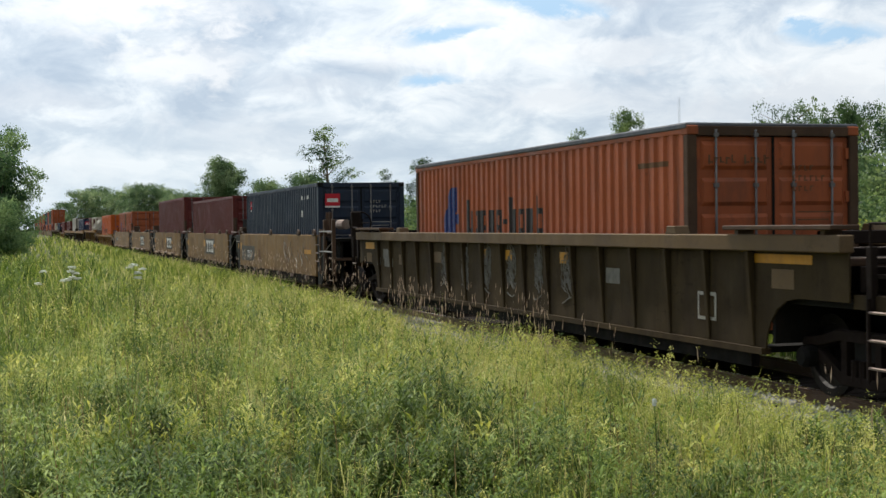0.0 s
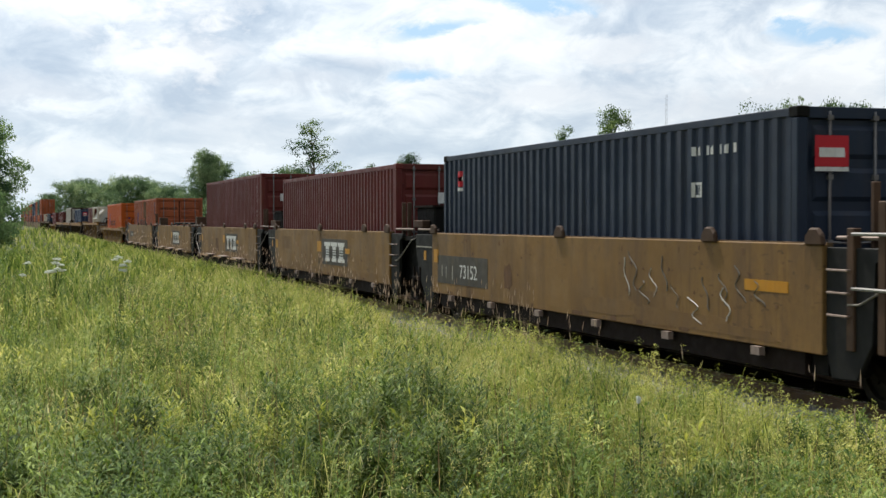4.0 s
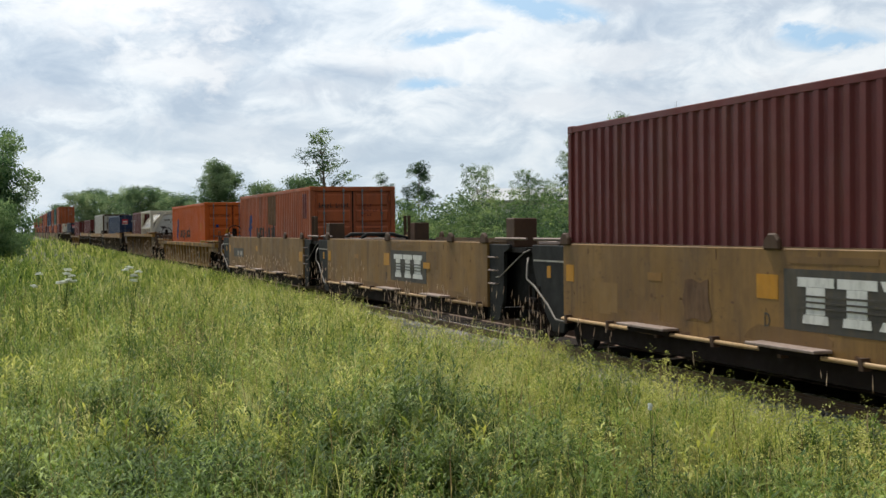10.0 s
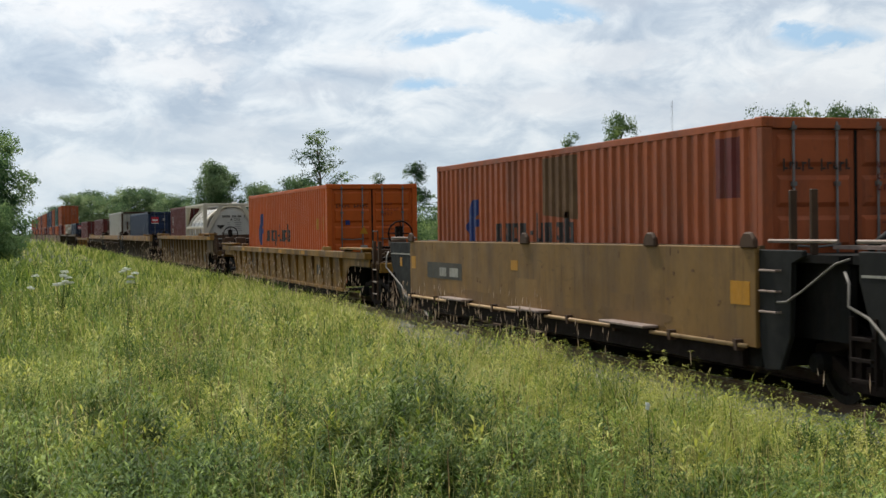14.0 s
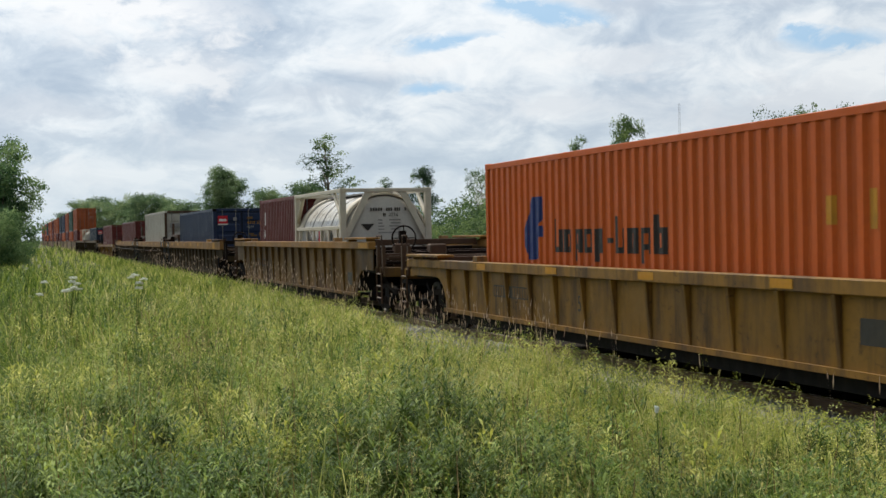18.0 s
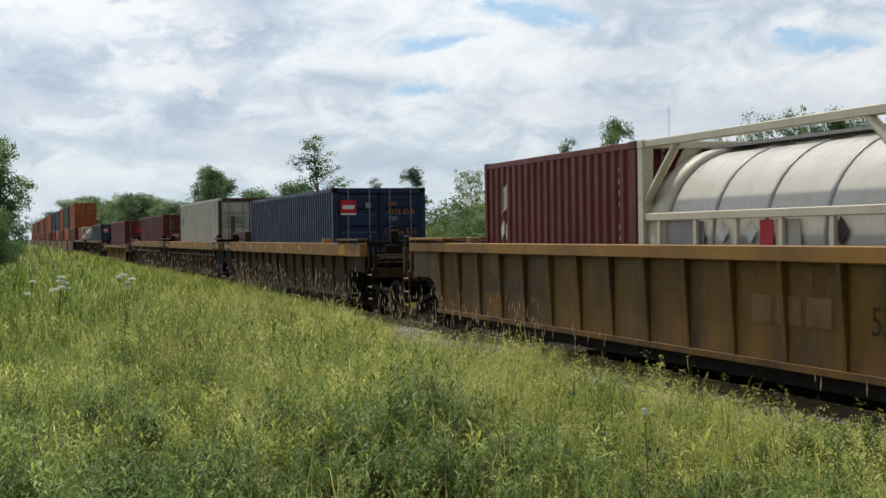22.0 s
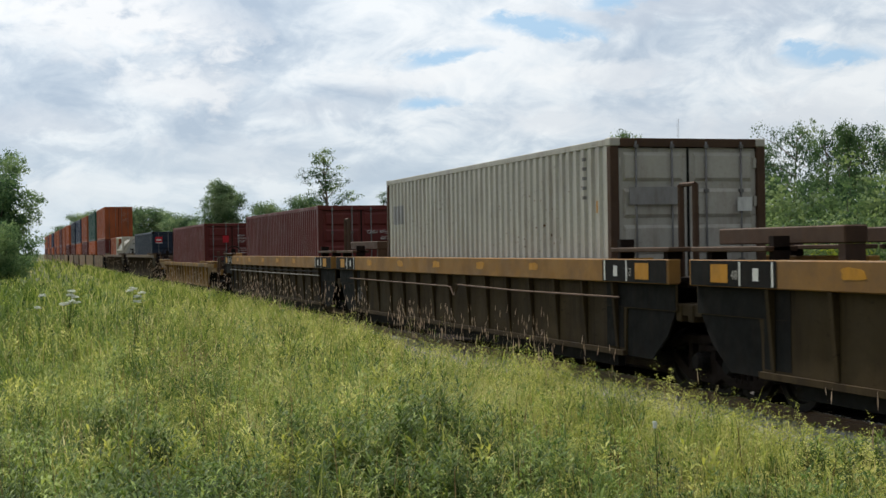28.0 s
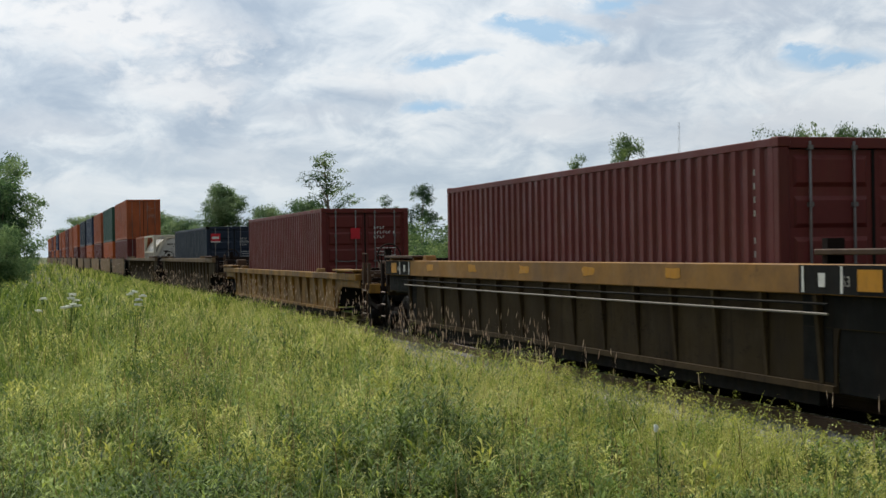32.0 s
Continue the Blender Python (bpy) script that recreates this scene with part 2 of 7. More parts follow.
RUST, GRIME = (0.10, 0.045, 0.02), (0.045, 0.035, 0.028)
M = dict(
    orange=material("orange_paint", (0.39, 0.085, 0.019), 0.5, 0, 0.14, 0.5, RUST, 0.30, random_value=0.08),
    orange_fresh=material("fresh_orange_paint", (0.46, 0.088, 0.010), 0.55, 0, 0.08, 0.5, RUST, 0.15),
    orange_old=material("faded_orange_paint", (0.32, 0.080, 0.027), 0.55, 0, 0.16, 0.5, GRIME, 0.45),
    red=material("oxide_red_paint", (0.108, 0.019, 0.016), 0.5, 0, 0.14, 0.6, RUST, 0.30, random_value=0.12),
    blue=material("dark_blue_paint", (0.014, 0.026, 0.064), 0.45, 0, 0.14, 0.6, GRIME, 0.25, random_value=0.1),
    slate=material("slate_blue_paint", (0.014, 0.023, 0.041), 0.5, 0, 0.14, 0.6, GRIME, 0.25),
    green=material("dark_green_paint", (0.02, 0.07, 0.05), 0.5, 0, 0.14, 0.6, GRIME, 0.25),
    grey=material("pale_grey_paint", (0.41, 0.385, 0.33), 0.5, 0, 0.1, 0.8, RUST, 0.28, random_value=0.05, scuff=0.3),
    cream=material("cream_frame_paint", (0.52, 0.47, 0.375), 0.5, 0, 0.08, 1.0, GRIME, 0.15),
    tank=material("tank_cladding", (0.47, 0.445, 0.395), 0.30, 0.0, 0.05, 0.8, GRIME, 0.12, bump=0.04),
    rod=material("dull_lock_rods", (0.15, 0.145, 0.14), 0.5, 0.3, 0.15, 3.0, RUST, 0.4, bump=0.05),
    steel=material("galvanised_rods", (0.27, 0.26, 0.25), 0.45, 0.4, 0.12, 3.0, RUST, 0.3, bump=0.05),
    tan=material("tan_car_paint", (0.198, 0.109, 0.033), 0.62, 0, 0.16, 0.5, (0.085, 0.05, 0.028), 0.55, random_value=0.06, ramp=(0.45, 0.63), scuff=0.5),
    yellow=material("yellow_car_paint", (0.225, 0.114, 0.019), 0.6, 0, 0.16, 0.5, (0.06, 0.033, 0.016), 0.8, random_value=0.05, ramp=(0.46, 0.62), scuff=0.6),
    ochre=material("weathered_ochre_paint", (0.128, 0.065, 0.011), 0.65, 0, 0.2, 0.5, (0.05, 0.028, 0.015), 0.8, random_value=0.05, ramp=(0.44, 0.62), scuff=0.6),
    brown=material("grimy_brown_paint", (0.047, 0.032, 0.015), 0.85, 0, 0.3, 0.6, (0.018, 0.011, 0.007), 0.6, random_value=0.06, gloss=0.12, scuff=0.6),
    sill=material("sill_ochre_paint", (0.25, 0.124, 0.027), 0.6, 0, 0.16, 0.6, (0.10, 0.055, 0.03), 0.6, streak=False, ramp=(0.42, 0.66)),
    sill_dark=material("sill_brown_paint", (0.12, 0.075, 0.035), 0.65, 0, 0.2, 0.6, (0.06, 0.04, 0.03), 0.6, streak=False),
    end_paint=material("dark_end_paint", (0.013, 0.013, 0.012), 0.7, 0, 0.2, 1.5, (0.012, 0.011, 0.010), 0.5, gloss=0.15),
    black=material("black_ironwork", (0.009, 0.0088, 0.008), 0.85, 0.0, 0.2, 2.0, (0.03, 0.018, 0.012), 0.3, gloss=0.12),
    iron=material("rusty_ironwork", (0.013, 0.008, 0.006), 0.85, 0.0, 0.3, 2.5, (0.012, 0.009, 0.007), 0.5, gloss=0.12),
    tan_pale=material("repainted_tan_patch", (0.212, 0.120, 0.040), 0.62, 0, 0.1, 0.8, (0.13, 0.08, 0.04), 0.35),
    tan_dull=material("grimy_tan_patch", (0.168, 0.095, 0.035), 0.7, 0, 0.15, 0.8, (0.07, 0.045, 0.03), 0.5),
    rust_stain=material("rust_stain", (0.10, 0.052, 0.026), 0.8, 0, 0.3, 2.5, (0.17, 0.10, 0.05), 0.6, ramp=(0.40, 0.60)),
    grate=material("walkway_steel", (0.26, 0.20, 0.17), 0.55, 0.2, 0.2, 3.0, RUST, 0.5),
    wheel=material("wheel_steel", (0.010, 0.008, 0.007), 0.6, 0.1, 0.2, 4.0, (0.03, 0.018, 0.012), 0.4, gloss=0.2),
    tread=material("polished_tread", (0.45, 0.44, 0.42), 0.25, 0.9, 0.1, 5.0),
    rail=material("rail_steel", (0.15, 0.10, 0.075), 0.5, 0.5, 0.2, 2.0, RUST, 0.5, streak=False),
    railhead=material("rail_head", (0.40, 0.39, 0.38), 0.25, 0.85, 0.08, 2.0),
    # creosote brown, darkened further to paint in shade beneath the cars
    tie=material("shaded_creosoted_wood", (0.020, 0.016, 0.013), 0.9, 0, 0.3, 3.0, (0.04, 0.034, 0.029), 0.5, streak=False, bump=0.6, bump_scale=30, random_value=0.2, gloss=0.06),
    ballast=material("ballast_stone", (0.27, 0.265, 0.255), 0.85, 0, 0.35, 6.0, (0.12, 0.10, 0.09), 0.6, streak=False, bump=0.8, bump_scale=60),
    # same ballast coloured near black, standing in for the train's shade
    bed=material("shaded_track_bed", (0.024, 0.020, 0.017), 0.9, 0, 0.35, 5.0, (0.04, 0.032, 0.027), 0.6, streak=False, bump=0.9, bump_scale=50, gloss=0.04),
    soil=material("meadow_soil", (0.075, 0.085, 0.03), 0.95, 0, 0.35, 0.8, (0.05, 0.04, 0.02), 0.5, streak=False, bump=0.6, bump_scale=12),
    white_paint=material("white_stencil_paint", (0.62, 0.61, 0.57), 0.6, 0, 0.1, 3.0, GRIME, 0.3),
    dull_white=material("worn_white_stencil", (0.33, 0.31, 0.27), 0.65, 0, 0.2, 4.0, GRIME, 0.5),
    chalk=material("smeared_chalk", (0.165, 0.155, 0.135), 0.8, 0, 0.25, 4.0, GRIME, 0.5),
    yellow_mark=material("reflective_yellow", (0.44, 0.20, 0.012), 0.5, 0, 0.1, 3.0, GRIME, 0.25),
    decal_red=material("red_decal", (0.45, 0.02, 0.03), 0.45, 0, 0.06, 3.0),
    decal_blue=material("blue_decal", (0.016, 0.030, 0.125), 0.45, 0, 0.08, 3.0),
    decal_black=material("black_lettering", (0.03, 0.025, 0.022), 0.55, 0, 0.15, 3.0),
    panel_dark=material("dark_logo_panel", (0.055, 0.05, 0.042), 0.65, 0, 0.15, 1.5, (0.12, 0.09, 0.05), 0.4),
    hose=material("pale_hose", (0.20, 0.18, 0.155), 0.6, 0, 0.1, 4.0, GRIME, 0.4),
    rust_post=material("rusty_post", (0.066, 0.036, 0.020), 0.7, 0, 0.3, 2.0, (0.05, 0.03, 0.02), 0.7),
    tarp=material("grey_tarpaulin", (0.06, 0.065, 0.075), 0.55, 0, 0.2, 1.5, (0.12, 0.11, 0.10), 0.4, bump=0.4, bump_scale=8),
    pipe_dull=material("rusted_pipe", (0.10, 0.062, 0.04), 0.6, 0.1, 0.2, 2.0, RUST, 0.5),
    pipe=material("pipe_pinkish_primer", (0.36, 0.235, 0.115), 0.55, 0.1, 0.15, 2.0, RUST, 0.4),
    bark=material("bark", (0.16, 0.13, 0.10), 0.9, 0, 0.25, 4.0, (0.08, 0.06, 0.05), 0.5, bump=0.6, bump_scale=25),
    roof=material("white_roof_sheet", (0.42, 0.43, 0.44), 0.5, 0, 0.05, 0.3),
    wall=material("pale_wall", (0.45, 0.45, 0.42), 0.7, 0, 0.08, 0.3),
    grass=leaf_material("grass_blades", [(0.04, 0.075, 0.02), (0.115, 0.175, 0.04), (0.23, 0.285, 0.072), (0.37, 0.395, 0.13), (0.52, 0.49, 0.24)], 0.46, 0.6, 0.8, 0.8, 0.55, 3.0, 0.08),
    lush=leaf_material("lush_grass_blades", [(0.022, 0.048, 0.012), (0.066, 0.115, 0.026), (0.145, 0.205, 0.048), (0.27, 0.325, 0.09)], 0.42, 0.6, 0.8, 0.8, 0.55, 3.0, 0.08),
    hay=leaf_material("ripening_grass", [(0.16, 0.18, 0.05), (0.33, 0.335, 0.11), (0.50, 0.47, 0.19), (0.68, 0.62, 0.33)], 0.42, 0.7, 0.4, 0.6, 0.4, 4.0, 0.08),
    stalk=leaf_material("brown_stalks", [(0.10, 0.07, 0.03), (0.20, 0.14, 0.06), (0.33, 0.25, 0.13)], 0.2, 0.8, 0.2),
    herb=leaf_material("herb_leaves", [(0.022, 0.046, 0.010), (0.064, 0.116, 0.026), (0.148, 0.222, 0.050), (0.33, 0.41, 0.115)], 0.34, 0.55, 0.8, 0.9, 0.6, 3.0, 0.10),
    dark_weed=leaf_material("dark_weed_leaves", [(0.018, 0.040, 0.009), (0.052, 0.094, 0.019), (0.122, 0.178, 0.039), (0.34, 0.41, 0.12)], 0.30, 0.55, 0.3, 0.8, 0.35, 4.0, 0.14),
    bright_herb=leaf_material("young_herb_leaves", [(0.10, 0.135, 0.028), (0.275, 0.31, 0.066), (0.455, 0.47, 0.128), (0.66, 0.65, 0.24)], 0.40, 0.55, 0.75, 0.9, 0.55, 3.0, 0.08),
    straw=leaf_material("dry_seed_heads", [(0.26, 0.19, 0.13), (0.40, 0.31, 0.22), (0.56, 0.46, 0.35)], 0.25, 0.8, 0.1),
    umbel=leaf_material("white_umbels", [(0.74, 0.76, 0.70), (0.86, 0.87, 0.82)], 0.3, 0.8, 0.1),
    gold=leaf_material("yellow_flowers", [(0.14, 0.19, 0.035), (0.24, 0.29, 0.05), (0.36, 0.37, 0.06)], 0.3, 0.8, 0.1),
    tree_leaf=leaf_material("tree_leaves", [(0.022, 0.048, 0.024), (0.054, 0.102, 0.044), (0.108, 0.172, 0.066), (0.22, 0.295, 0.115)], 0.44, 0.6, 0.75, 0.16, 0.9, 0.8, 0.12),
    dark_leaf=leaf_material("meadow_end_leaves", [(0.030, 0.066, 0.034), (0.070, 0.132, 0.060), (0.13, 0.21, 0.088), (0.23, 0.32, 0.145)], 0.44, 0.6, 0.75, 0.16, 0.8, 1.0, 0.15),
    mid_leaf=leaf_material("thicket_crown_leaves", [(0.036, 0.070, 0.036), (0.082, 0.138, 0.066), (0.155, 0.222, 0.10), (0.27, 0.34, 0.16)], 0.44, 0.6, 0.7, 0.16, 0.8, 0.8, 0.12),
    # paler, greyer greens: distance haze is put into the leaf colour
    far_leaf=leaf_material("hazed_far_leaves", [(0.048, 0.090, 0.046), (0.102, 0.165, 0.082), (0.175, 0.25, 0.125), (0.29, 0.36, 0.19)], 0.44, 0.6, 0.6, 0.12, 0.8, 0.5, 0.12),
    pale_leaf=leaf_material("silvery_leaves", [(0.035, 0.068, 0.030), (0.085, 0.14, 0.055), (0.20, 0.27, 0.11)], 0.38, 0.6, 0.7, 0.18, 0.9, 0.8, 0.12),
)


# ---- mesh helpers ----
def box(bm, x0, x1, y0, y1, z0, z1):
    v = [bm.verts.new((x, y, z)) for x in (x0, x1) for y in (y0, y1) for z in (z0, z1)]
    for f in ((0, 1, 3, 2), (4, 6, 7, 5), (0, 4, 5, 1), (2, 3, 7, 6), (0, 2, 6, 4), (1, 5, 7, 3)):
        bm.faces.new([v[i] for i in f])
    return bm


def tube(bm, pts, r, n=6, cap=True):
    """A round bar along a line of points."""
    pts = [Vector(p) for p in pts]
    rings = []
    for i, p in enumerate(pts):
        d = (pts[min(i + 1, len(pts) - 1)] - pts[max(i - 1, 0)]).normalized()
        a = d.orthogonal().normalized() if not rings else (last - d * last.dot(d)).normalized()
        last = a
        b = d.cross(a)
        rings.append([bm.verts.new(p + (a * math.cos(k * math.tau / n) + b * math.sin(k * math.tau / n)) * r) for k in range(n)])
    for q, w in zip(rings, rings[1:]):
        for k in range(n):
            bm.faces.new((q[k], q[(k + 1) % n], w[(k + 1) % n], w[k]))
    if cap:
        bm.faces.new(rings[0][::-1]), bm.faces.new(rings[-1])
    return bm


def prism(bm, outline, y0, y1):
    """An outline in x and z, drawn out from y0 to y1."""
    a = [bm.verts.new((x, y0, z)) for x, z in outline]
    b = [bm.verts.new((x, y1, z)) for x, z in outline]
    bm.faces.new(a), bm.faces.new(b[::-1])
    for i in range(len(a)):
        j = (i + 1) % len(a)
        bm.faces.new((a[j], a[i], b[i], b[j]))
    return bm


def lathe(bm, profile, centre, n=28):
    """A turned body round an axis along y: profile of (radius, y)."""
    rings = []
    for r, y in profile:
        if r < 1e-5:
            rings.append([bm.verts.new((centre[0], centre[1] + y, centre[2]))])
        else:
            rings.append([bm.verts.new((centre[0] + r * math.cos(k * math.tau / n), centre[1] + y, centre[2] + r * math.sin(k * math.tau / n))) for k in range(n)])
    for a, b in zip(rings, rings[1:]):
        for k in range(n):
            j = (k + 1) % n
            if len(a) == 1:
                bm.faces.new((a[0], b[k], b[j]))
            elif len(b) == 1:
                bm.faces.new((a[k], b[0], a[j]))
            else:
                bm.faces.new((a[k], b[k], b[j], a[j]))
    return bm


def mesh_of(name, bm, mat, smooth=False, bevel=0.0):
    if bevel:
        bmesh.ops.bevel(bm, geom=bm.edges[:], offset=bevel, segments=1, affect="EDGES", clamp_overlap=True)
    bmesh.ops.recalc_face_normals(bm, faces=bm.faces[:])
    me = bpy.data.meshes.new(name)
    bm.to_mesh(me)
    bm.free()
    me.materials.append(M[mat])
    if smooth:
        me.polygons.foreach_set("use_smooth", [True] * len(me.polygons))
    return me


def place(name, me, parent, label="", at=(0, 0, 0)):
    ob = new(name, me)
    ob.parent = parent
    ob.location = at
    if label:
        ob["label"] = label
    return ob


def part(name, bm, mat, parent, label="", smooth=False, bevel=0.0):
    return place(name, mesh_of(name, bm, mat, smooth, bevel), parent, label)


def raw_mesh(name, verts, faces_flat, sides, mats):
    """A large mesh from numpy arrays, all faces with the same number of corners."""
    me = bpy.data.meshes.new(name)
    verts = np.ascontiguousarray(verts, dtype=np.float32)
    nf = len(faces_flat) // sides
    me.vertices.add(len(verts))
    me.vertices.foreach_set("co", verts.ravel())
    me.loops.add(len(faces_flat))
    me.loops.foreach_set("vertex_index", np.ascontiguousarray(faces_flat, dtype=np.int32))
    me.polygons.add(nf)
    me.polygons.foreach_set("loop_start", np.arange(0, nf * sides, sides, dtype=np.int32))
    for k in mats:
        me.materials.append(M[k])
    me.update(calc_edges=True)
    return me


TRAIN = []      # every thing that rolls with the train, with its place along it
WHEELS = []     # every wheelset, with its place on its car


def rolling(name, x, z, label, category, group):
    ob = tagged(new(name), label, category, group)
    ob.empty_display_size = 0.3
    ob.location = (x, TRACK_Y, z)
    TRAIN.append((ob, x, z))
    return ob


# ---- containers ----
PITCH, CREST, TROUGH = 0.278, 1.218, 1.184


def wave_points(x0, x1, half):
    """Break points of the pressed side sheet between x0 and x1: (x, distance from the middle)."""
    out = []
    k = math.floor((x0 + half) / PITCH) - 1
    while True:
        b = -half + k * PITCH
        for dx, y in ((0.0, CREST), (0.10, CREST), (0.139, TROUGH), (0.239, TROUGH)):
            out.append((b + dx, y))
        if b > x1:
            break
        k += 1
    inside = [p for p in out if x0 < p[0] < x1]

    def at(x):
        for a, b in zip(out, out[1:]):
            if a[0] <= x <= b[0]:
                return a[1] + (b[1] - a[1]) * (x - a[0]) / max(1e-9, b[0] - a[0])
        return CREST
    return [(x0, at(x0))] + inside + [(x1, at(x1))]


def sheet_mark(parent, name, mat, half, x0, x1, low, high, side=-1, label=""):
    """Paint on the pressed side: it follows the pressing. low, high: heights at x0 and at x1."""
    bm = bmesh.new()
    rows = []
    for x, y in wave_points(x0, x1, half):
        u = (x - x0) / (x1 - x0)
        rows.append((x, side * (y + 0.003), low[0] + (low[1] - low[0]) * u, high[0] + (high[1] - high[0]) * u))
    v = [(bm.verts.new((x, y, a)), bm.verts.new((x, y, b))) for x, y, a, b in rows]
    for p, q in zip(v, v[1:]):
        bm.faces.new((p[0], q[0], q[1], p[1]))
    return part(name, bm, mat, parent, label)


def end_mark(parent, name, mat, half, y0, y1, z0, z1, label="", out=0.045):
    """A flat plate or a painted bar on the door end."""
    return part(name, box(bmesh.new(), half - 0.02 + out, half - 0.016 + out, y0, y1, z0, z1), mat, parent, label)


SHARED = {}


def container(x_end, z0, length, height, paint, label, door_paint=None, detail=True, post_paint=None, group="shipping containers on the train"):
    """A steel box; x_end is its leading end, where its doors are. Built about its middle, on its floor."""
    h, w = length / 2, 1.219
    ob = rolling("shipping_container", x_end - h, z0, label, "container", group)
    door_paint = door_paint or paint
    for s in (-1, 1):
        bm = bmesh.new()
        pts = wave_points(-h + 0.12, h - 0.12, h)
        v = [(bm.verts.new((x, s * y, 0.15)), bm.verts.new((x, s * y, height - 0.10))) for x, y in pts]
        for a, b in zip(v, v[1:]):
            bm.faces.new((a[0], b[0], b[1], a[1]))
        part("side_panel", bm, paint, ob)
        part("top_rail", box(bmesh.new(), -h + 0.17, h - 0.17, min(s * 1.155, s * 1.221), max(s * 1.155, s * 1.221), height - 0.105, height - 0.012), paint, ob, bevel=0.008)
        part("bottom_rail", box(bmesh.new(), -h + 0.17, h - 0.17, min(s * 1.145, s * 1.221), max(s * 1.145, s * 1.221), 0.02, 0.17), paint, ob)
        for e in (-1, 1):
            bm = bmesh.new()
            box(bm, min(e * (h - 0.125), e * (h - 0.001)), max(e * (h - 0.125), e * (h - 0.001)), min(s * 1.09, s * 1.223), max(s * 1.09, s * 1.223), 0.12, height - 0.12)
            part("corner_post", bm, post_paint or paint, ob, bevel=0.012)
            for z in (0.0, height - 0.118):
                bm = bmesh.new()
                box(bm, min(e * (h - 0.178), e * (h + 0.002)), max(e * (h - 0.178), e * (h + 0.002)), min(s * 1.065, s * 1.226), max(s * 1.065, s * 1.226), z, z + 0.118)
                part("corner_casting", bm, "black" if paint in ("blue", "slate") else paint, ob, bevel=0.012)
    bm = bmesh.new()
    n = int(length / 0.21)
    prev = None
    for i in range(n * 2 + 1):
        x = -h + 0.13 + (length - 0.26) * i / (n * 2)
        z = height - (0.012 if i % 2 else 0.032)
        cur = (bm.verts.new((x, -1.15, z)), bm.verts.new((x, 1.15, z)))
        if prev:
            bm.faces.new((prev[0], cur[0], cur[1], prev[1]))
        prev = cur
    part("roof", bm, paint, ob)
    bm = box(bmesh.new(), -h + 0.1, h - 0.1, -1.14, 1.14, 0.09, 0.15)
    for i in range(int(length / 1.2)):
        x = -h + 0.6 + i * 1.2
        box(bm, x, x + 0.05, -1.14, 1.14, 0.02, 0.09)
    part("underframe", bm, "black", ob)
    # blind end
    bm = bmesh.new()
    prev = None
    for i in range(18):
        y = -1.09 + 2.18 * i / 17
        x = -h + (0.03 if (i // 1) % 2 else 0.07)
        cur = (bm.verts.new((x, y, 0.12)), bm.verts.new((x, y, height - 0.1)))
        if prev:
            bm.faces.new((prev[0], cur[0], cur[1], prev[1]))
        prev = cur
    part("end_panel", bm, paint, ob)
    # header and threshold
    part("door_header", box(bmesh.new(), h - 0.10, h - 0.004, -1.09, 1.09, height - 0.13, height - 0.006), post_paint or door_paint, ob, bevel=0.008)
    part("door_sill", box(bmesh.new(), h - 0.10, h - 0.004, -1.09, 1.09, 0.0, 0.15), door_paint, ob, bevel=0.008)
    for s in (-1, 1):
        bm = bmesh.new()
        y0, y1 = (-1.085, -0.012) if s < 0 else (0.012, 1.085)
        face = h - 0.055
        # pressed door sheet: five broad panels between ribs
        z = 0.17
        step = (height - 0.32) / 5
        box(bm, face - 0.04, face, y0, y1, 0.16, height - 0.14)
        door = part("door", bm, door_paint, ob)
        for k in range(5 if detail else 0):
            a, b = z + k * step + 0.05, z + (k + 1) * step - 0.05
            bm = bmesh.new()
            v = [bm.verts.new(p) for p in ((face + 0.001, y0 + 0.07, a), (face + 0.001, y1 - 0.07, a), (face + 0.001, y1 - 0.07, b), (face + 0.001, y0 + 0.07, b))]
            u = [bm.verts.new(p) for p in ((face + 0.028, y0 + 0.1, a + 0.05), (face + 0.028, y1 - 0.1, a + 0.05), (face + 0.028, y1 - 0.1, b - 0.05), (face + 0.028, y0 + 0.1, b - 0.05))]
            bm.faces.new(u), bm.faces.new(v[::-1])
            for i in range(4):
                bm.faces.new((v[i], v[(i + 1) % 4], u[(i + 1) % 4], u[i]))
            part("door_panel", bm, door_paint, door)
        part("door_gasket", box(bmesh.new(), face - 0.03, face + 0.012, (y1 - 0.006) if s < 0 else (y0 - 0.012), (y1 + 0.012) if s < 0 else (y0 + 0.006), 0.16, height - 0.14), "black", door)
        for f in (0.24, 0.76):
            y = y0 + (y1 - y0) * f
            bm = tube(bmesh.new(), [(face + 0.05, y, 0.06), (face + 0.05, y, height - 0.05)], 0.016, 8)
            part("lock_rod", bm, "rod", door, "galvanised lock rod", smooth=True)
            if "bracket" not in SHARED:
                SHARED["bracket"] = mesh_of("rod_bracket", box(bmesh.new(), 0.01, 0.075, -0.03, 0.03, -0.025, 0.025), "rod")
            for zz in ((0.1, 1.15, height - 0.75, height - 0.12) if detail else ()):
                place("rod_bracket", SHARED["bracket"], door, "", (face, y, zz))
            if detail:
                hy = y + (0.32 if f < 0.5 else -0.32)
                part("door_handle", tube(bmesh.new(), [(face + 0.06, y, 1.15), (face + 0.075, hy, 1.13)], 0.014, 6), "rod", door)
        if detail:
            edge = y0 if s < 0 else y1
            for zz in (0.3, 0.9, height - 0.9, height - 0.35):
                bm = box(bmesh.new(), face - 0.02, face + 0.03, edge - 0.04, edge + 0.04, zz - 0.07, zz + 0.07)
                part("hinge", bm, door_paint, door)
    return ob


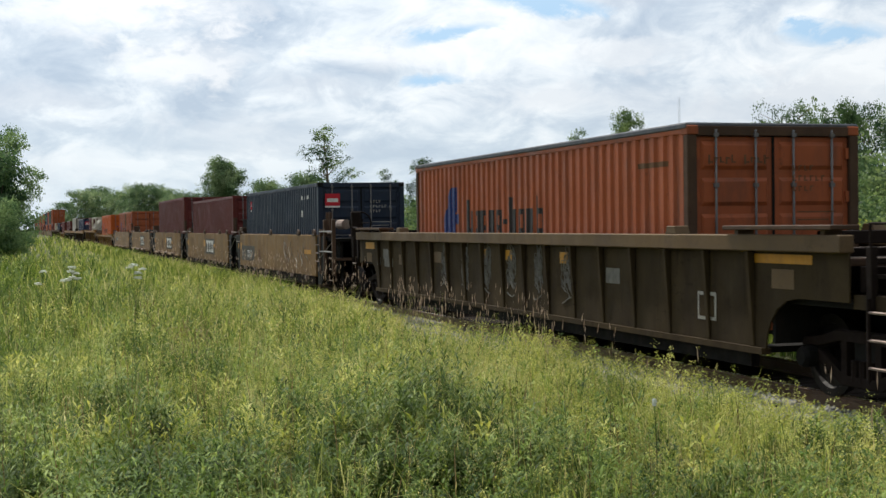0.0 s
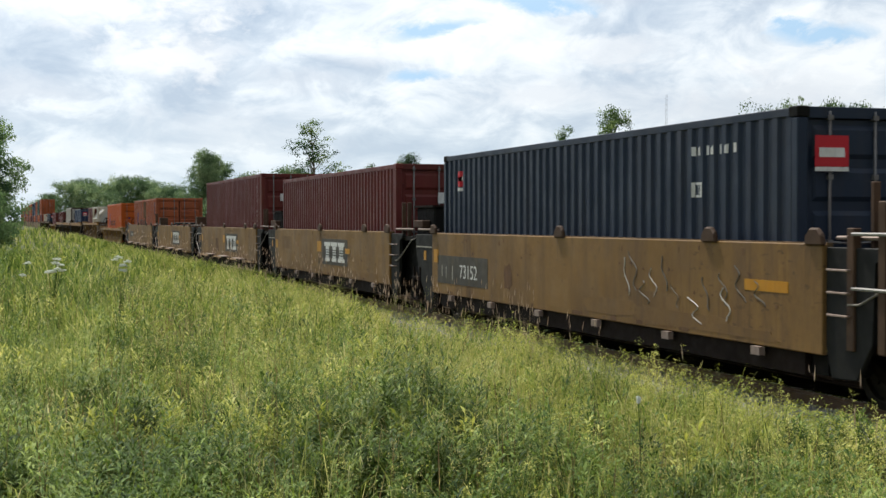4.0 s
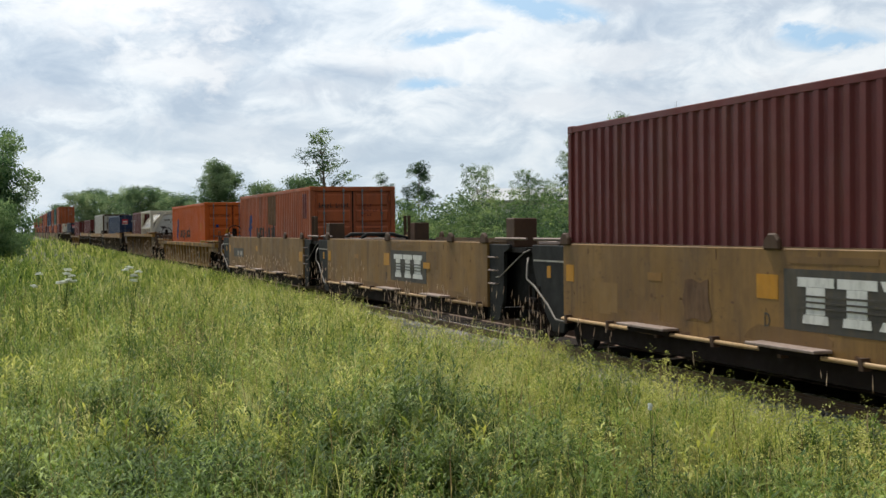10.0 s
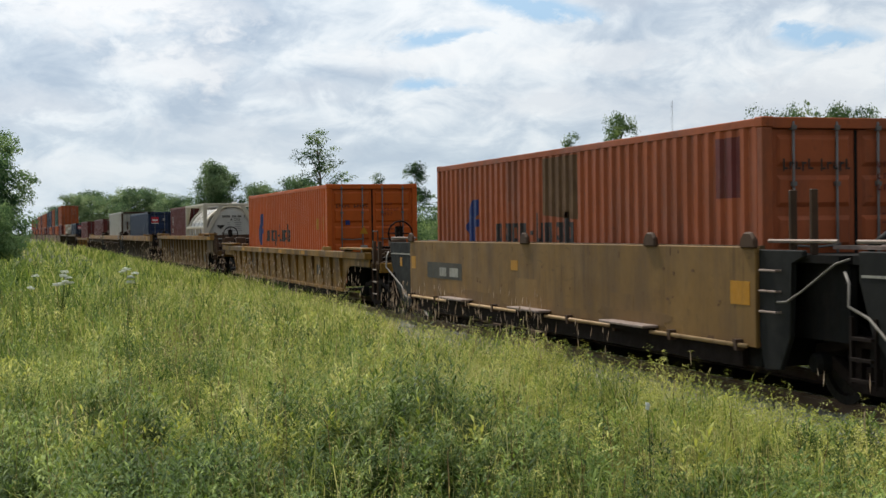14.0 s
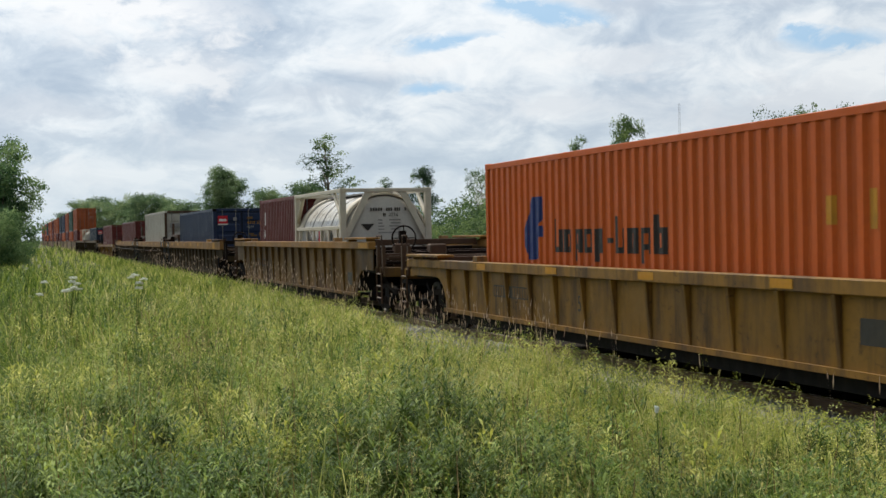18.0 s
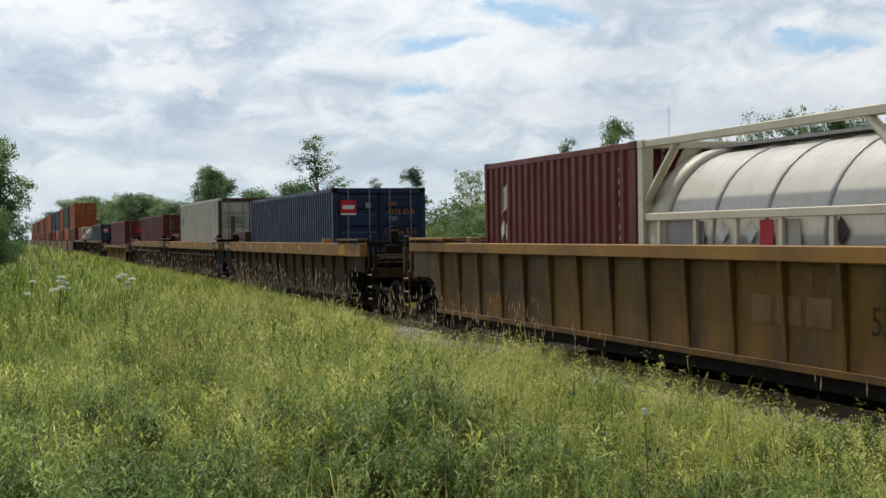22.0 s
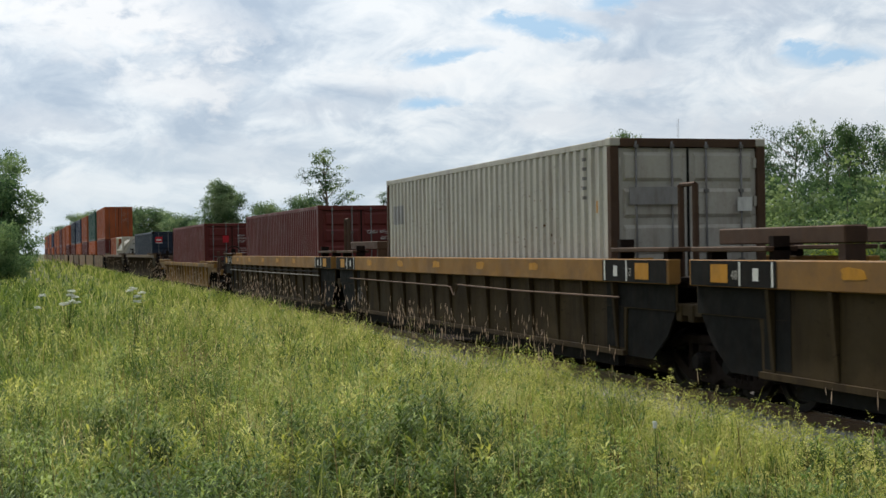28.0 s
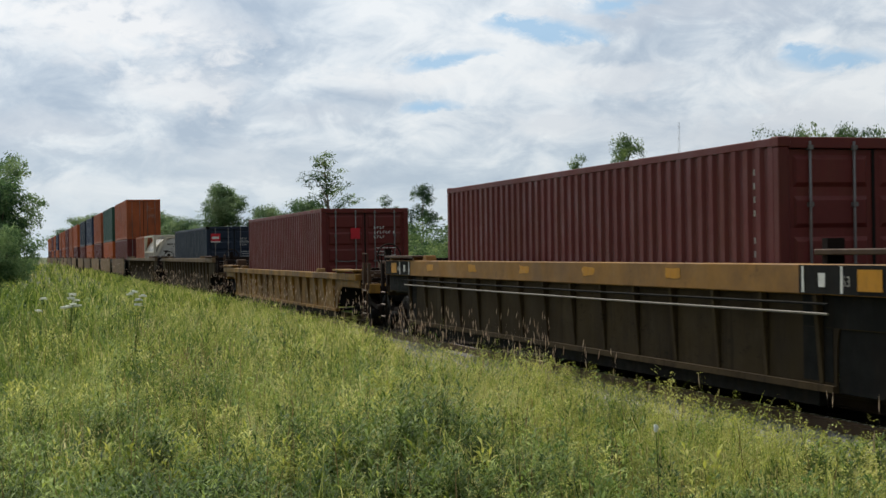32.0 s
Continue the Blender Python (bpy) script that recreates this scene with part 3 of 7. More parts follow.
def wordmark(ob, half, x0, x1, z0, z1, mat, letters):
    """A trade name that must not be lettered: plain blocks in its rhythm. letters: (start, end, low, high) as shares."""
    for a, b, lo, hi in letters:
        sheet_mark(ob, "painted_mark", mat, half, x0 + (x1 - x0) * a, x0 + (x1 - x0) * b, (z0 + (z1 - z0) * lo,) * 2, (z0 + (z1 - z0) * hi,) * 2)


NAME_BLOCKS = []          # a row of upright blocks with cross pieces, in the rhythm of the painted name
for x0, wide, low, high in ((0.0, 0.085, 0.2, 1.0), (0.105, 0.07, 0.2, 0.74), (0.20, 0.07, 0.0, 0.74), (0.295, 0.07, 0.2, 0.74), (0.39, 0.07, 0.0, 0.74), (0.56, 0.075, 0.2, 1.0), (0.66, 0.075, 0.2, 0.74), (0.76, 0.075, 0.0, 0.74), (0.86, 0.085, 0.2, 1.0)):
    NAME_BLOCKS += [(x0, x0 + 0.028, low, high), (x0 + wide - 0.028, x0 + wide, 0.2, min(high, 0.74)), (x0 + 0.0285, x0 + wide - 0.0285, 0.2 if low else 0.28, 0.33 if low else 0.4)]
    if x0 not in (0.0, 0.56):
        NAME_BLOCKS.append((x0 + 0.0285, x0 + wide - 0.0285, 0.62, 0.74))
NAME_BLOCKS.append((0.485, 0.535, 0.42, 0.53))


def orange_emblem(ob, half, x, z, mat="decal_blue", k=1.0):
    """The blue emblem: two leaning blocks and a cross bar, as plain shapes."""
    sheet_mark(ob, "painted_emblem", mat, half, x - 0.62 * k, x - 0.38 * k, (z + 0.38 * k, z + 0.1 * k), (z + 0.42 * k, z + 0.75 * k))
    sheet_mark(ob, "painted_emblem", mat, half, x - 0.378 * k, x - 0.10 * k, (z + 0.0 * k, z), (z + 0.8 * k, z + 1.15 * k))
    sheet_mark(ob, "painted_emblem", mat, half, x - 0.098 * k, x + 0.18 * k, (z, z + 0.02), (z + 1.15 * k, z + 1.15 * k))
    sheet_mark(ob, "painted_emblem", mat, half, x + 0.182 * k, x + 0.44 * k, (z + 0.42 * k, z + 0.42 * k), (z + 0.62 * k, z + 0.62 * k))
    sheet_mark(ob, "painted_emblem", mat, half, x + 0.182 * k, x + 0.34 * k, (z + 0.64 * k, z + 0.75 * k), (z + 1.15 * k, z + 1.15 * k))


def name_row(ob, half, y0, y1, z, tall, mat):
    """A small trade name on a door, as a row of plain strokes."""
    n = max(3, int((y1 - y0) / 0.075))
    step = (y1 - y0) / n
    for k in range(n):
        y = y0 + k * step
        low = z + (0.0 if k % 3 else -0.02)
        end_mark(ob, "name_bar", mat, half, y, y + step * 0.26, low, z + tall * (1.0 if k in (0, n - 1) else 0.72))
        end_mark(ob, "name_bar", mat, half, y + step * 0.30, y + step * 0.74, z + tall * (0.5 if k % 2 else 0.0), z + tall * (0.68 if k % 2 else 0.18))


def code_bars(ob, half, height, mat="dull_white"):
    """Number rows on the doors, as small plain bars."""
    for row, (start, count, top) in enumerate(((0.24, 4, 0.50), (0.24, 7, 0.63), (0.24, 4, 0.76))):
        for k in range(count):
            y = start + k * 0.082 + (0.05 if row == 1 and k == 6 else 0)
            end_mark(ob, "number_bar", mat, half, y, y + 0.016, height - top - 0.07, height - top)
            end_mark(ob, "number_bar", mat, half, y + 0.02, y + 0.046, height - top - (0.016 if k % 2 else 0.07), height - top - (0.0 if k % 2 else 0.054))
    for k in range(3):
        end_mark(ob, "number_bar", mat, half, 0.30, 0.85 - 0.1 * (k % 2), height - 1.1 - k * 0.10, height - 1.085 - k * 0.10)


def door_text(ob, half, text, y, z, size, mat):
    """Readable stencil writing on the door end."""
    t = lettering(ob, text, mat, 0, 0, size, 0.0)
    t.matrix_basis = Matrix.Translation((half + 0.0305, y, z)) @ Matrix.Rotation(radians(90), 4, "Z")
    return t


def side_code(ob, half, height, mat="white_paint", x=None):
    """The upright row of characters by the leading post, as small bars."""
    x = half - 0.62 if x is None else x
    for k in range(10):
        if k == 4:
            continue
        z = height - 0.40 - k * 0.155
        sheet_mark(ob, "code_bar", "dull_white" if mat == "white_paint" else mat, half, x, x + 0.045, (z, z), (z + 0.07, z + 0.07))


def square_decal(ob, half, height, on_side=False):
    """The red square decal with a pale bar over a pale strip."""
    z = height - 0.69
    end_mark(ob, "decal", "decal_red", half, -1.03, -0.62, z + 0.05, z + 0.38, "red square decal")
    end_mark(ob, "decal_bar", "white_paint", half, -0.98, -0.67, z + 0.15, z + 0.25, out=0.049)
    end_mark(ob, "decal_strip", "white_paint", half, -1.03, -0.62, z, z + 0.046)


def tank_container(x_end, z0, label):
    """A cylinder in an open steel frame."""
    length, height, h = 6.06, 2.59, 3.03
    ob = rolling("tank_container", x_end - h, z0, label, "tank container", "shipping containers on the train")
    for s in (-1, 1):
        for e in (-1, 1):
            part("corner_post", box(bmesh.new(), e * (h - 0.08) - 0.08, e * (h - 0.08) + 0.08, s * 1.14 - 0.08, s * 1.14 + 0.08, 0.1, height - 0.1), "cream", ob, bevel=0.012)
            for z in (0, height - 0.118):
                part("corner_casting", box(bmesh.new(), e * (h - 0.085) - 0.09, e * (h - 0.085) + 0.09, s * 1.14 - 0.084, s * 1.14 + 0.084, z, z + 0.118), "cream", ob, bevel=0.012)
            # slanting braces from the posts to the top rail and to the end beam
            part("brace", tube(bmesh.new(), [(e * (h - 0.08), s * 1.14, height - 0.85), (e * (h - 1.0), s * 1.14, height - 0.1)], 0.055, 8), "cream", ob)
            for out in (((1.06, 1.20), (1.06, 1.52), (0.56, height - 0.11), (0.30, height - 0.11), (0.42, height - 0.20)), ((1.06, 1.00), (1.06, 0.72), (0.58, 0.16), (0.36, 0.16))):
                bm = bmesh.new()
                rows = [[bm.verts.new((e * x, s * y, z)) for y, z in out] for x in (h - 0.09, h - 0.03)]
                bm.faces.new(rows[0]), bm.faces.new(rows[1][::-1])
                for i in range(len(out)):
                    j = (i + 1) % len(out)
                    bm.faces.new((rows[0][i], rows[1][i], rows[1][j], rows[0][j]))
                part("end_brace", bm, "cream", ob)
        part("top_rail", box(bmesh.new(), -h + 0.17, h - 0.17, s * 1.15 - 0.05, s * 1.15 + 0.05, height - 0.11, height - 0.01), "cream", ob, bevel=0.01)
        part("bottom_rail", box(bmesh.new(), -h + 0.17, h - 0.17, s * 1.15 - 0.06, s * 1.15 + 0.06, 0.02, 0.16), "cream", ob, bevel=0.01)
        part("middle_rail", box(bmesh.new(), -h + 0.16, h - 0.16, s * 1.17 - 0.03, s * 1.17 + 0.03, 1.52, 1.62), "cream", ob, bevel=0.01)
        for k in range(6):
            x = -h + 0.55 + k * 0.98
            part("upright", box(bmesh.new(), x - 0.04, x + 0.04, s * 1.17 - 0.025, s * 1.17 + 0.025, 0.16, 1.52), "cream", ob)
        for k, (mat, a, b) in enumerate((("steel", 0.3, 1.25), ("white_paint", 1.55, 1.85), ("white_paint", 2.2, 2.5), ("decal_red", 2.56, 2.84), ("grey", 2.9, 3.4), ("panel_dark", 4.0, 4.3), ("grey", 4.9, 5.4))):
            if mat in ("white_paint", "panel_dark"):
                m, r = -h + 0.4 + (a + b) / 2, 0.145
                bm = prism(bmesh.new(), [(m - r, 1.37), (m, 1.37 - r), (m + r, 1.37), (m, 1.37 + r)], s * 1.13 - 0.006, s * 1.13 + 0.006)
            else:
                bm = box(bmesh.new(), -h + 0.4 + a, -h + 0.4 + b, s * 1.13 - 0.006, s * 1.13 + 0.006, 1.10, 1.50)
            part("placard", bm, mat, ob)
    for e in (-1, 1):
        part("end_beam", box(bmesh.new(), e * (h - 0.07) - 0.06, e * (h - 0.07) + 0.06, -1.06, 1.06, height - 0.11, height - 0.01), "cream", ob, bevel=0.01)
        part("end_beam", box(bmesh.new(), e * (h - 0.07) - 0.06, e * (h - 0.07) + 0.06, -1.06, 1.06, 0.02, 0.16), "cream", ob, bevel=0.01)
    # the shell: turned about y, then laid along x
    bm = bmesh.new()
    prof = [(0, -2.94), (0.6, -2.93), (0.95, -2.90), (1.05, -2.84), (1.09, -2.74), (1.10, -2.4), (1.10, 2.4), (1.09, 2.74), (1.05, 2.84), (0.95, 2.90), (0.6, 2.93), (0, 2.94)]
    lathe(bm, prof, (0, 0, 0), 40)
    bmesh.ops.rotate(bm, verts=bm.verts[:], cent=(0, 0, 0), matrix=Matrix.Rotation(radians(90), 3, "Z"))
    bmesh.ops.translate(bm, verts=bm.verts[:], vec=(0, 0, 1.32))
    shell = part("tank", bm, "tank", ob, "pale grey clad cylinder", smooth=True)
    for x in (-2.4, -1.2, 0.0, 1.2, 2.4):
        bm = lathe(bmesh.new(), [(1.10, -0.03), (1.115, -0.03), (1.115, 0.03), (1.10, 0.03)], (0, x, 0), 40)
        bmesh.ops.rotate(bm, verts=bm.verts[:], cent=(0, 0, 0), matrix=Matrix.Rotation(radians(90), 3, "Z"))
        bmesh.ops.translate(bm, verts=bm.verts[:], vec=(0, 0, 1.32))
        part("band", bm, "steel", shell, smooth=True)
    for e in (-1, 1):
        bm = lathe(bmesh.new(), [(1.10, -0.22), (1.16, -0.22), (1.16, 0.30), (1.10, 0.30)], (0, e * -2.62, 0), 40)
        bmesh.ops.rotate(bm, verts=bm.verts[:], cent=(0, 0, 0), matrix=Matrix.Rotation(radians(90), 3, "Z"))
        bmesh.ops.translate(bm, verts=bm.verts[:], vec=(0, 0, 1.32))
        part("end_skirt", bm, "cream", ob, smooth=True)
    part("walkway", box(bmesh.new(), -h + 0.2, h - 0.2, -0.25, 0.25, height - 0.13, height - 0.09), "steel", ob)
    part("manhole", lathe(bmesh.new(), [(0, -0.1), (0.28, -0.1), (0.28, 0.1), (0, 0.1)], (0.4, 0.5, height - 0.18), 16), "steel", shell)
    # writing on the round end, and the warning diamond's lower half
    for y0, y1, z, tall in ((-0.40, -0.06, 1.99, 0.085), (0.02, 0.20, 1.99, 0.085), (0.25, 0.42, 1.99, 0.085), (0.52, 0.57, 1.99, 0.085), (-0.06, 0.02, 1.85, 0.085)):
        k = int((y1 - y0) / 0.075) + 1
        for i in range(k):
            part("number_bar", box(bmesh.new(), 2.932, 2.944, y0 + i * (y1 - y0) / k, y0 + (i + 0.62) * (y1 - y0) / k, z, z + tall), "panel_dark", shell)
    t = lettering(ob, "22T6", "panel_dark", 0, 0, 0.125, 0.0)
    t.parent, t.matrix_basis = shell, Matrix.Translation((2.947, 0.08, 1.85)) @ Matrix.Rotation(radians(90), 4, "Z")
    for z, y0 in ((1.74, 0.10), (1.66, 0.14), (1.58, 0.10), (1.50, 0.14)):
        part("number_bar", box(bmesh.new(), 2.932, 2.944, y0, 0.40, z, z + 0.035), "steel", shell)
        part("number_bar", box(bmesh.new(), 2.932, 2.944, -0.20, -0.04 - 0.04 * (z > 1.6), z, z + 0.03), "steel", shell)
    part("number_bar", box(bmesh.new(), 2.932, 2.944, -0.20, 0.42, 1.41, 1.445), "steel", shell)
    bm = bmesh.new()
    v = [bm.verts.new(p) for p in ((2.946, -0.66, 1.66), (2.946, -0.30, 1.66), (2.946, -0.48, 1.48))]
    bm.faces.new(v)
    part("hazard_mark", bm, "decal_black", shell)
    return ob


# ---- trucks and couplers ----
def truck(parent, x, keyed=True):
    """A two-axle truck about x: side frames, bolster, springs, wheels."""
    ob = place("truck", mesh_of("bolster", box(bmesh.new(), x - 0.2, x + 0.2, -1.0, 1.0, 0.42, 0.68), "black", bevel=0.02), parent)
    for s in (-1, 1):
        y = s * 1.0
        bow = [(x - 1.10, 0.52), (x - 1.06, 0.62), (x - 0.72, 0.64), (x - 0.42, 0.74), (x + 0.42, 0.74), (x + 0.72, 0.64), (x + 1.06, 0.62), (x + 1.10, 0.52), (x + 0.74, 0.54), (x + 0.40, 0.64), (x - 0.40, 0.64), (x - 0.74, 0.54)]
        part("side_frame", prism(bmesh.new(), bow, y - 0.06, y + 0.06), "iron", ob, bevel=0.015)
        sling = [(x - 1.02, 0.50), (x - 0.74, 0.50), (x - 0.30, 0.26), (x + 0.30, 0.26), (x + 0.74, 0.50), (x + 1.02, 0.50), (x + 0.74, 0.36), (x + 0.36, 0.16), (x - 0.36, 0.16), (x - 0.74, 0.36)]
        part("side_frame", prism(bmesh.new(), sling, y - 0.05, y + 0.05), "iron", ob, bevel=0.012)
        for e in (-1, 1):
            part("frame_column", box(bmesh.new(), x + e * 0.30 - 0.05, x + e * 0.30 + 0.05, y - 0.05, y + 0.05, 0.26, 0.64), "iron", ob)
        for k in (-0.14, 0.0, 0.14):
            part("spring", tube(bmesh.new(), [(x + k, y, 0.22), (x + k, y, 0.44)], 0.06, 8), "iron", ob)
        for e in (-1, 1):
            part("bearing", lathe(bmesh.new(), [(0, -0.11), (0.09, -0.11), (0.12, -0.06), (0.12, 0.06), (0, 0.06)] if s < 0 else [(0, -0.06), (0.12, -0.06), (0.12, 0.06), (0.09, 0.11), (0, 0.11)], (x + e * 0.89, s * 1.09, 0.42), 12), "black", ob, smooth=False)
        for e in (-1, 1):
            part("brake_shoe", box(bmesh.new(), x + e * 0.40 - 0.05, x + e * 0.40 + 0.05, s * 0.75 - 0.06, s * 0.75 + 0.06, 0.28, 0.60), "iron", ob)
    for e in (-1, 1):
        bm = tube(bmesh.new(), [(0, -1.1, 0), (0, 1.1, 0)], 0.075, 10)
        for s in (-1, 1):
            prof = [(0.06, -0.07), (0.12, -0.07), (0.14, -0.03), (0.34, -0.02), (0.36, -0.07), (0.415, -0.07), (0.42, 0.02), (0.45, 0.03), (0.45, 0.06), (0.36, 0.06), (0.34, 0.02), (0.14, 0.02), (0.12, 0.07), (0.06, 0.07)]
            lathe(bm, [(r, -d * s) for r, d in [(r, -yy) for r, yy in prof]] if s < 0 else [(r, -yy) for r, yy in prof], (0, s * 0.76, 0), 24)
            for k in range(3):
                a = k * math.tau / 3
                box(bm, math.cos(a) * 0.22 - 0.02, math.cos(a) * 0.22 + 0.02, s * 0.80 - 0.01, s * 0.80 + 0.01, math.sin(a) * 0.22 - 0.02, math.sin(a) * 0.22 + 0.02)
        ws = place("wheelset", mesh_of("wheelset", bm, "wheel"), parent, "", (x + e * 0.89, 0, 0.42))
        if keyed:
            WHEELS.append((ws, x + e * 0.89))
    return ob


def coupler(parent, x0, x1, z=0.86):
    s = 1 if x1 > x0 else -1
    bm = box(bmesh.new(), min(x0, x1), max(x0, x1), -0.09, 0.09, z - 0.09, z + 0.09)
    box(bm, x1 - 0.14 if s > 0 else x1 - 0.16, x1 + 0.16 if s > 0 else x1 + 0.14, -0.20, 0.20, z - 0.17, z + 0.17)
    c = part("coupler", bm, "iron", parent, bevel=0.02)
    part("brake_hose", tube(bmesh.new(), [(x0, -0.42, z - 0.1), (x0 + s * 0.3, -0.40, z - 0.35), (x1, -0.30, z - 0.45), (x1 + s * 0.1, -0.25, z - 0.4)], 0.025, 6), "black", parent, smooth=True)
    return c


def ladder(parent, x, y, z0, z1, width=0.42, mat="iron", rungs=4, along="x"):
    bm = bmesh.new()
    for e in (0, width):
        a, b = ((x + e, y, z0), (x + e, y, z1)) if along == "x" else ((x, y + e, z0), (x, y + e, z1))
        tube(bm, [a, b], 0.022, 6)
    ob = part("ladder", bm, mat, parent)
    for k in range(rungs):
        z = z0 + (z1 - z0) * (k + 0.5) / rungs
        a, b = ((x, y, z), (x + width, y, z)) if along == "x" else ((x, y, z), (x, y + width, z))
        part("rung", tube(bmesh.new(), [a, b], 0.016, 6), "steel" if mat == "steel" else "grate", ob)
    return ob


def hand_wheel(parent, x, y, z, r=0.28, mat="iron"):
    bm = bmesh.new()
    pts = [(x, y + r * math.cos(k * math.tau / 16), z + r * math.sin(k * math.tau / 16)) for k in range(17)]
    tube(bm, pts, 0.02, 6, cap=False)
    for k in range(4):
        a = k * math.tau / 4
        tube(bm, [(x, y, z), (x - 0.02, y + r * math.cos(a), z + r * math.sin(a))], 0.014, 5)
    tube(bm, [(x - 0.2, y, z), (x + 0.04, y, z)], 0.035, 8)
    return part("brake_wheel", bm, mat, parent)


# ---- ribbed well cars ----
def ribbed_car(x_left, x_right, label, side, sill, rib, sill_low=1.54, sill_top=1.72, bottom=0.43, ribs=15, arch=1.6, truck_in=0.35, keyed=True, detail=True, pipes=0, platform=1.35, square=False, joints=()):
    """A single well car with pressed ribs under a deep top sill. x_left, x_right: ends of its sides."""
    xc, h = (x_left + x_right) / 2, (x_right - x_left) / 2
    ob = rolling("well_car", xc, 0, label, "railroad car", "cars of the train")
    corner = h - arch
    for s in (-1, 1):
        out = [(-corner, bottom), (corner, bottom)]
        cut = 0.06 if square else 0.66
        out += [(corner + cut * (1 - math.cos(a)), bottom + 0.62 * math.sin(a)) for a in (0.25, 0.55, 0.9, 1.25, 1.57)]
        out += [(h, bottom + 0.62), (h, sill_low), (-h, sill_low), (-h, bottom + 0.62)]
        out += [(-corner - cut * (1 - math.cos(a)), bottom + 0.62 * math.sin(a)) for a in (1.57, 1.25, 0.9, 0.55, 0.25)]
        sd = part("side", prism(bmesh.new(), out, s * 1.40 - 0.012, s * 1.40 + 0.012), side, ob)
        part("top_sill", box(bmesh.new(), -h, h, s * 1.43 - 0.085, s * 1.43 + 0.085, sill_low, sill_top), sill, ob, bevel=0.012)
        part("bottom_sill", box(bmesh.new(), -corner, corner, s * 1.40 - 0.06, s * 1.40 + 0.06, bottom - 0.02, bottom + 0.05), side, ob)
        # ribs, one mesh for all
        bm = prism(bmesh.new(), [(-0.038, bottom + 0.052), (0.038, bottom + 0.052), (0.038, sill_low - 0.002), (-0.038, sill_low - 0.002)], s * 1.413, s * 1.505)
        for v in bm.verts:
            if v.co.z < bottom + 0.1 and abs(v.co.y) > 1.45:
                v.co.y = s * 1.432
        me = mesh_of("rib", bm, rib, bevel=0.008)
        for k in range(ribs):
            place("rib", me, sd, "", (-corner + 0.25 + (2 * corner - 0.5) * k / (ribs - 1), 0, 0))
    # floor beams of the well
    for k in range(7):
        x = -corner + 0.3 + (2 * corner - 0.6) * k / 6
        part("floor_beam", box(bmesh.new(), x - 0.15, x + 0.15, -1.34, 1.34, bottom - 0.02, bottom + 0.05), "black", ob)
    # black strips added to block light and keep the gap below dark
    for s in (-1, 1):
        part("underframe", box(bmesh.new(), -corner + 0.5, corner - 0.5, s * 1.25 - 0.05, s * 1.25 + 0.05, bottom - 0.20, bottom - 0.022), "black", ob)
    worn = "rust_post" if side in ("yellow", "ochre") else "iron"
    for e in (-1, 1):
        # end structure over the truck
        # bulkhead coloured black instead of car paint, as shade inside the arch
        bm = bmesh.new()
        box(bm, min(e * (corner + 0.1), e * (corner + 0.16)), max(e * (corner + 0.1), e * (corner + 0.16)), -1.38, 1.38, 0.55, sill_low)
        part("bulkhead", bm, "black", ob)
        # dark plate added to fill the arch with shade
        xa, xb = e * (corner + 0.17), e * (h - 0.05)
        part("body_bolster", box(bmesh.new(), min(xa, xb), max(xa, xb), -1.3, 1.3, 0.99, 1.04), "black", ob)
        x0, x1 = e * (corner + 0.2), e * (h + platform * 0.55)
        part("end_platform", box(bmesh.new(), min(x0, x1), max(x0, x1), -0.75, 0.75, 0.96, 1.10), "iron", ob, bevel=0.015)
        xe = e * (h + platform * 0.55)
        part("end_sill", box(bmesh.new(), min(xe, xe + e * 0.14), max(xe, xe + e * 0.14), -1.38, 1.38, 0.92, 1.14), side, ob, bevel=0.015)
        for s in (-1, 1):
            x0, x1 = e * (h + 0.002), e * (h + platform * 0.55)
            part("draft_arm", box(bmesh.new(), min(x0, x1), max(x0, x1), s * 1.30 - 0.06, s * 1.30 + 0.06, 1.0, 1.14), side, ob)
        # black box added to block the bright view under the car end
        xa, xb = e * (corner + 0.17), e * (h + platform * 0.5)
        part("centre_sill", box(bmesh.new(), min(xa, xb), max(xa, xb), -0.33, 0.33, 0.69, 0.955), "black", ob)
        part("brake_rod", tube(bmesh.new(), [(e * (corner - 0.3), 0.6, 0.5), (e * (h + 0.4), 0.55, 0.62)], 0.05, 6), "black", ob)
        truck(ob, e * (h - truck_in), keyed)
        coupler(ob, e * (h + platform * 0.55 + 0.14), e * (h + platform + 0.1))
        if e in joints:
            for s in (-1, 1):
                out = [(e * (corner + 0.01), 0.40), (e * (h - 0.75), 0.40), (e * (h - 0.3), 0.72), (e * (h - 0.06), 1.045), (e * (corner + 0.01), 1.045)]
                part("end_skirt", prism(bmesh.new(), out, s * 1.38 - 0.012, s * 1.38 + 0.012), "black", ob)
                x0, x1 = e * (h - 0.02), e * (h - 1.75)
                part("bridge_plate", box(bmesh.new(), min(x0, x1), max(x0, x1), s * 1.30 - 0.2, s * 1.30 + 0.2, sill_top + 0.09, sill_top + 0.15), "rust_post", ob, bevel=0.01)
                part("plate_stay", box(bmesh.new(), min(x1, x1 + e * 0.1), max(x1, x1 + e * 0.1), s * 1.30 - 0.1, s * 1.30 + 0.1, sill_top, sill_top + 0.26), "iron", ob)
                part("plate_stay", box(bmesh.new(), e * (h - 0.3) - 0.06, e * (h - 0.3) + 0.06, s * 1.30 - 0.1, s * 1.30 + 0.1, sill_top, sill_top + 0.09), "iron", ob)
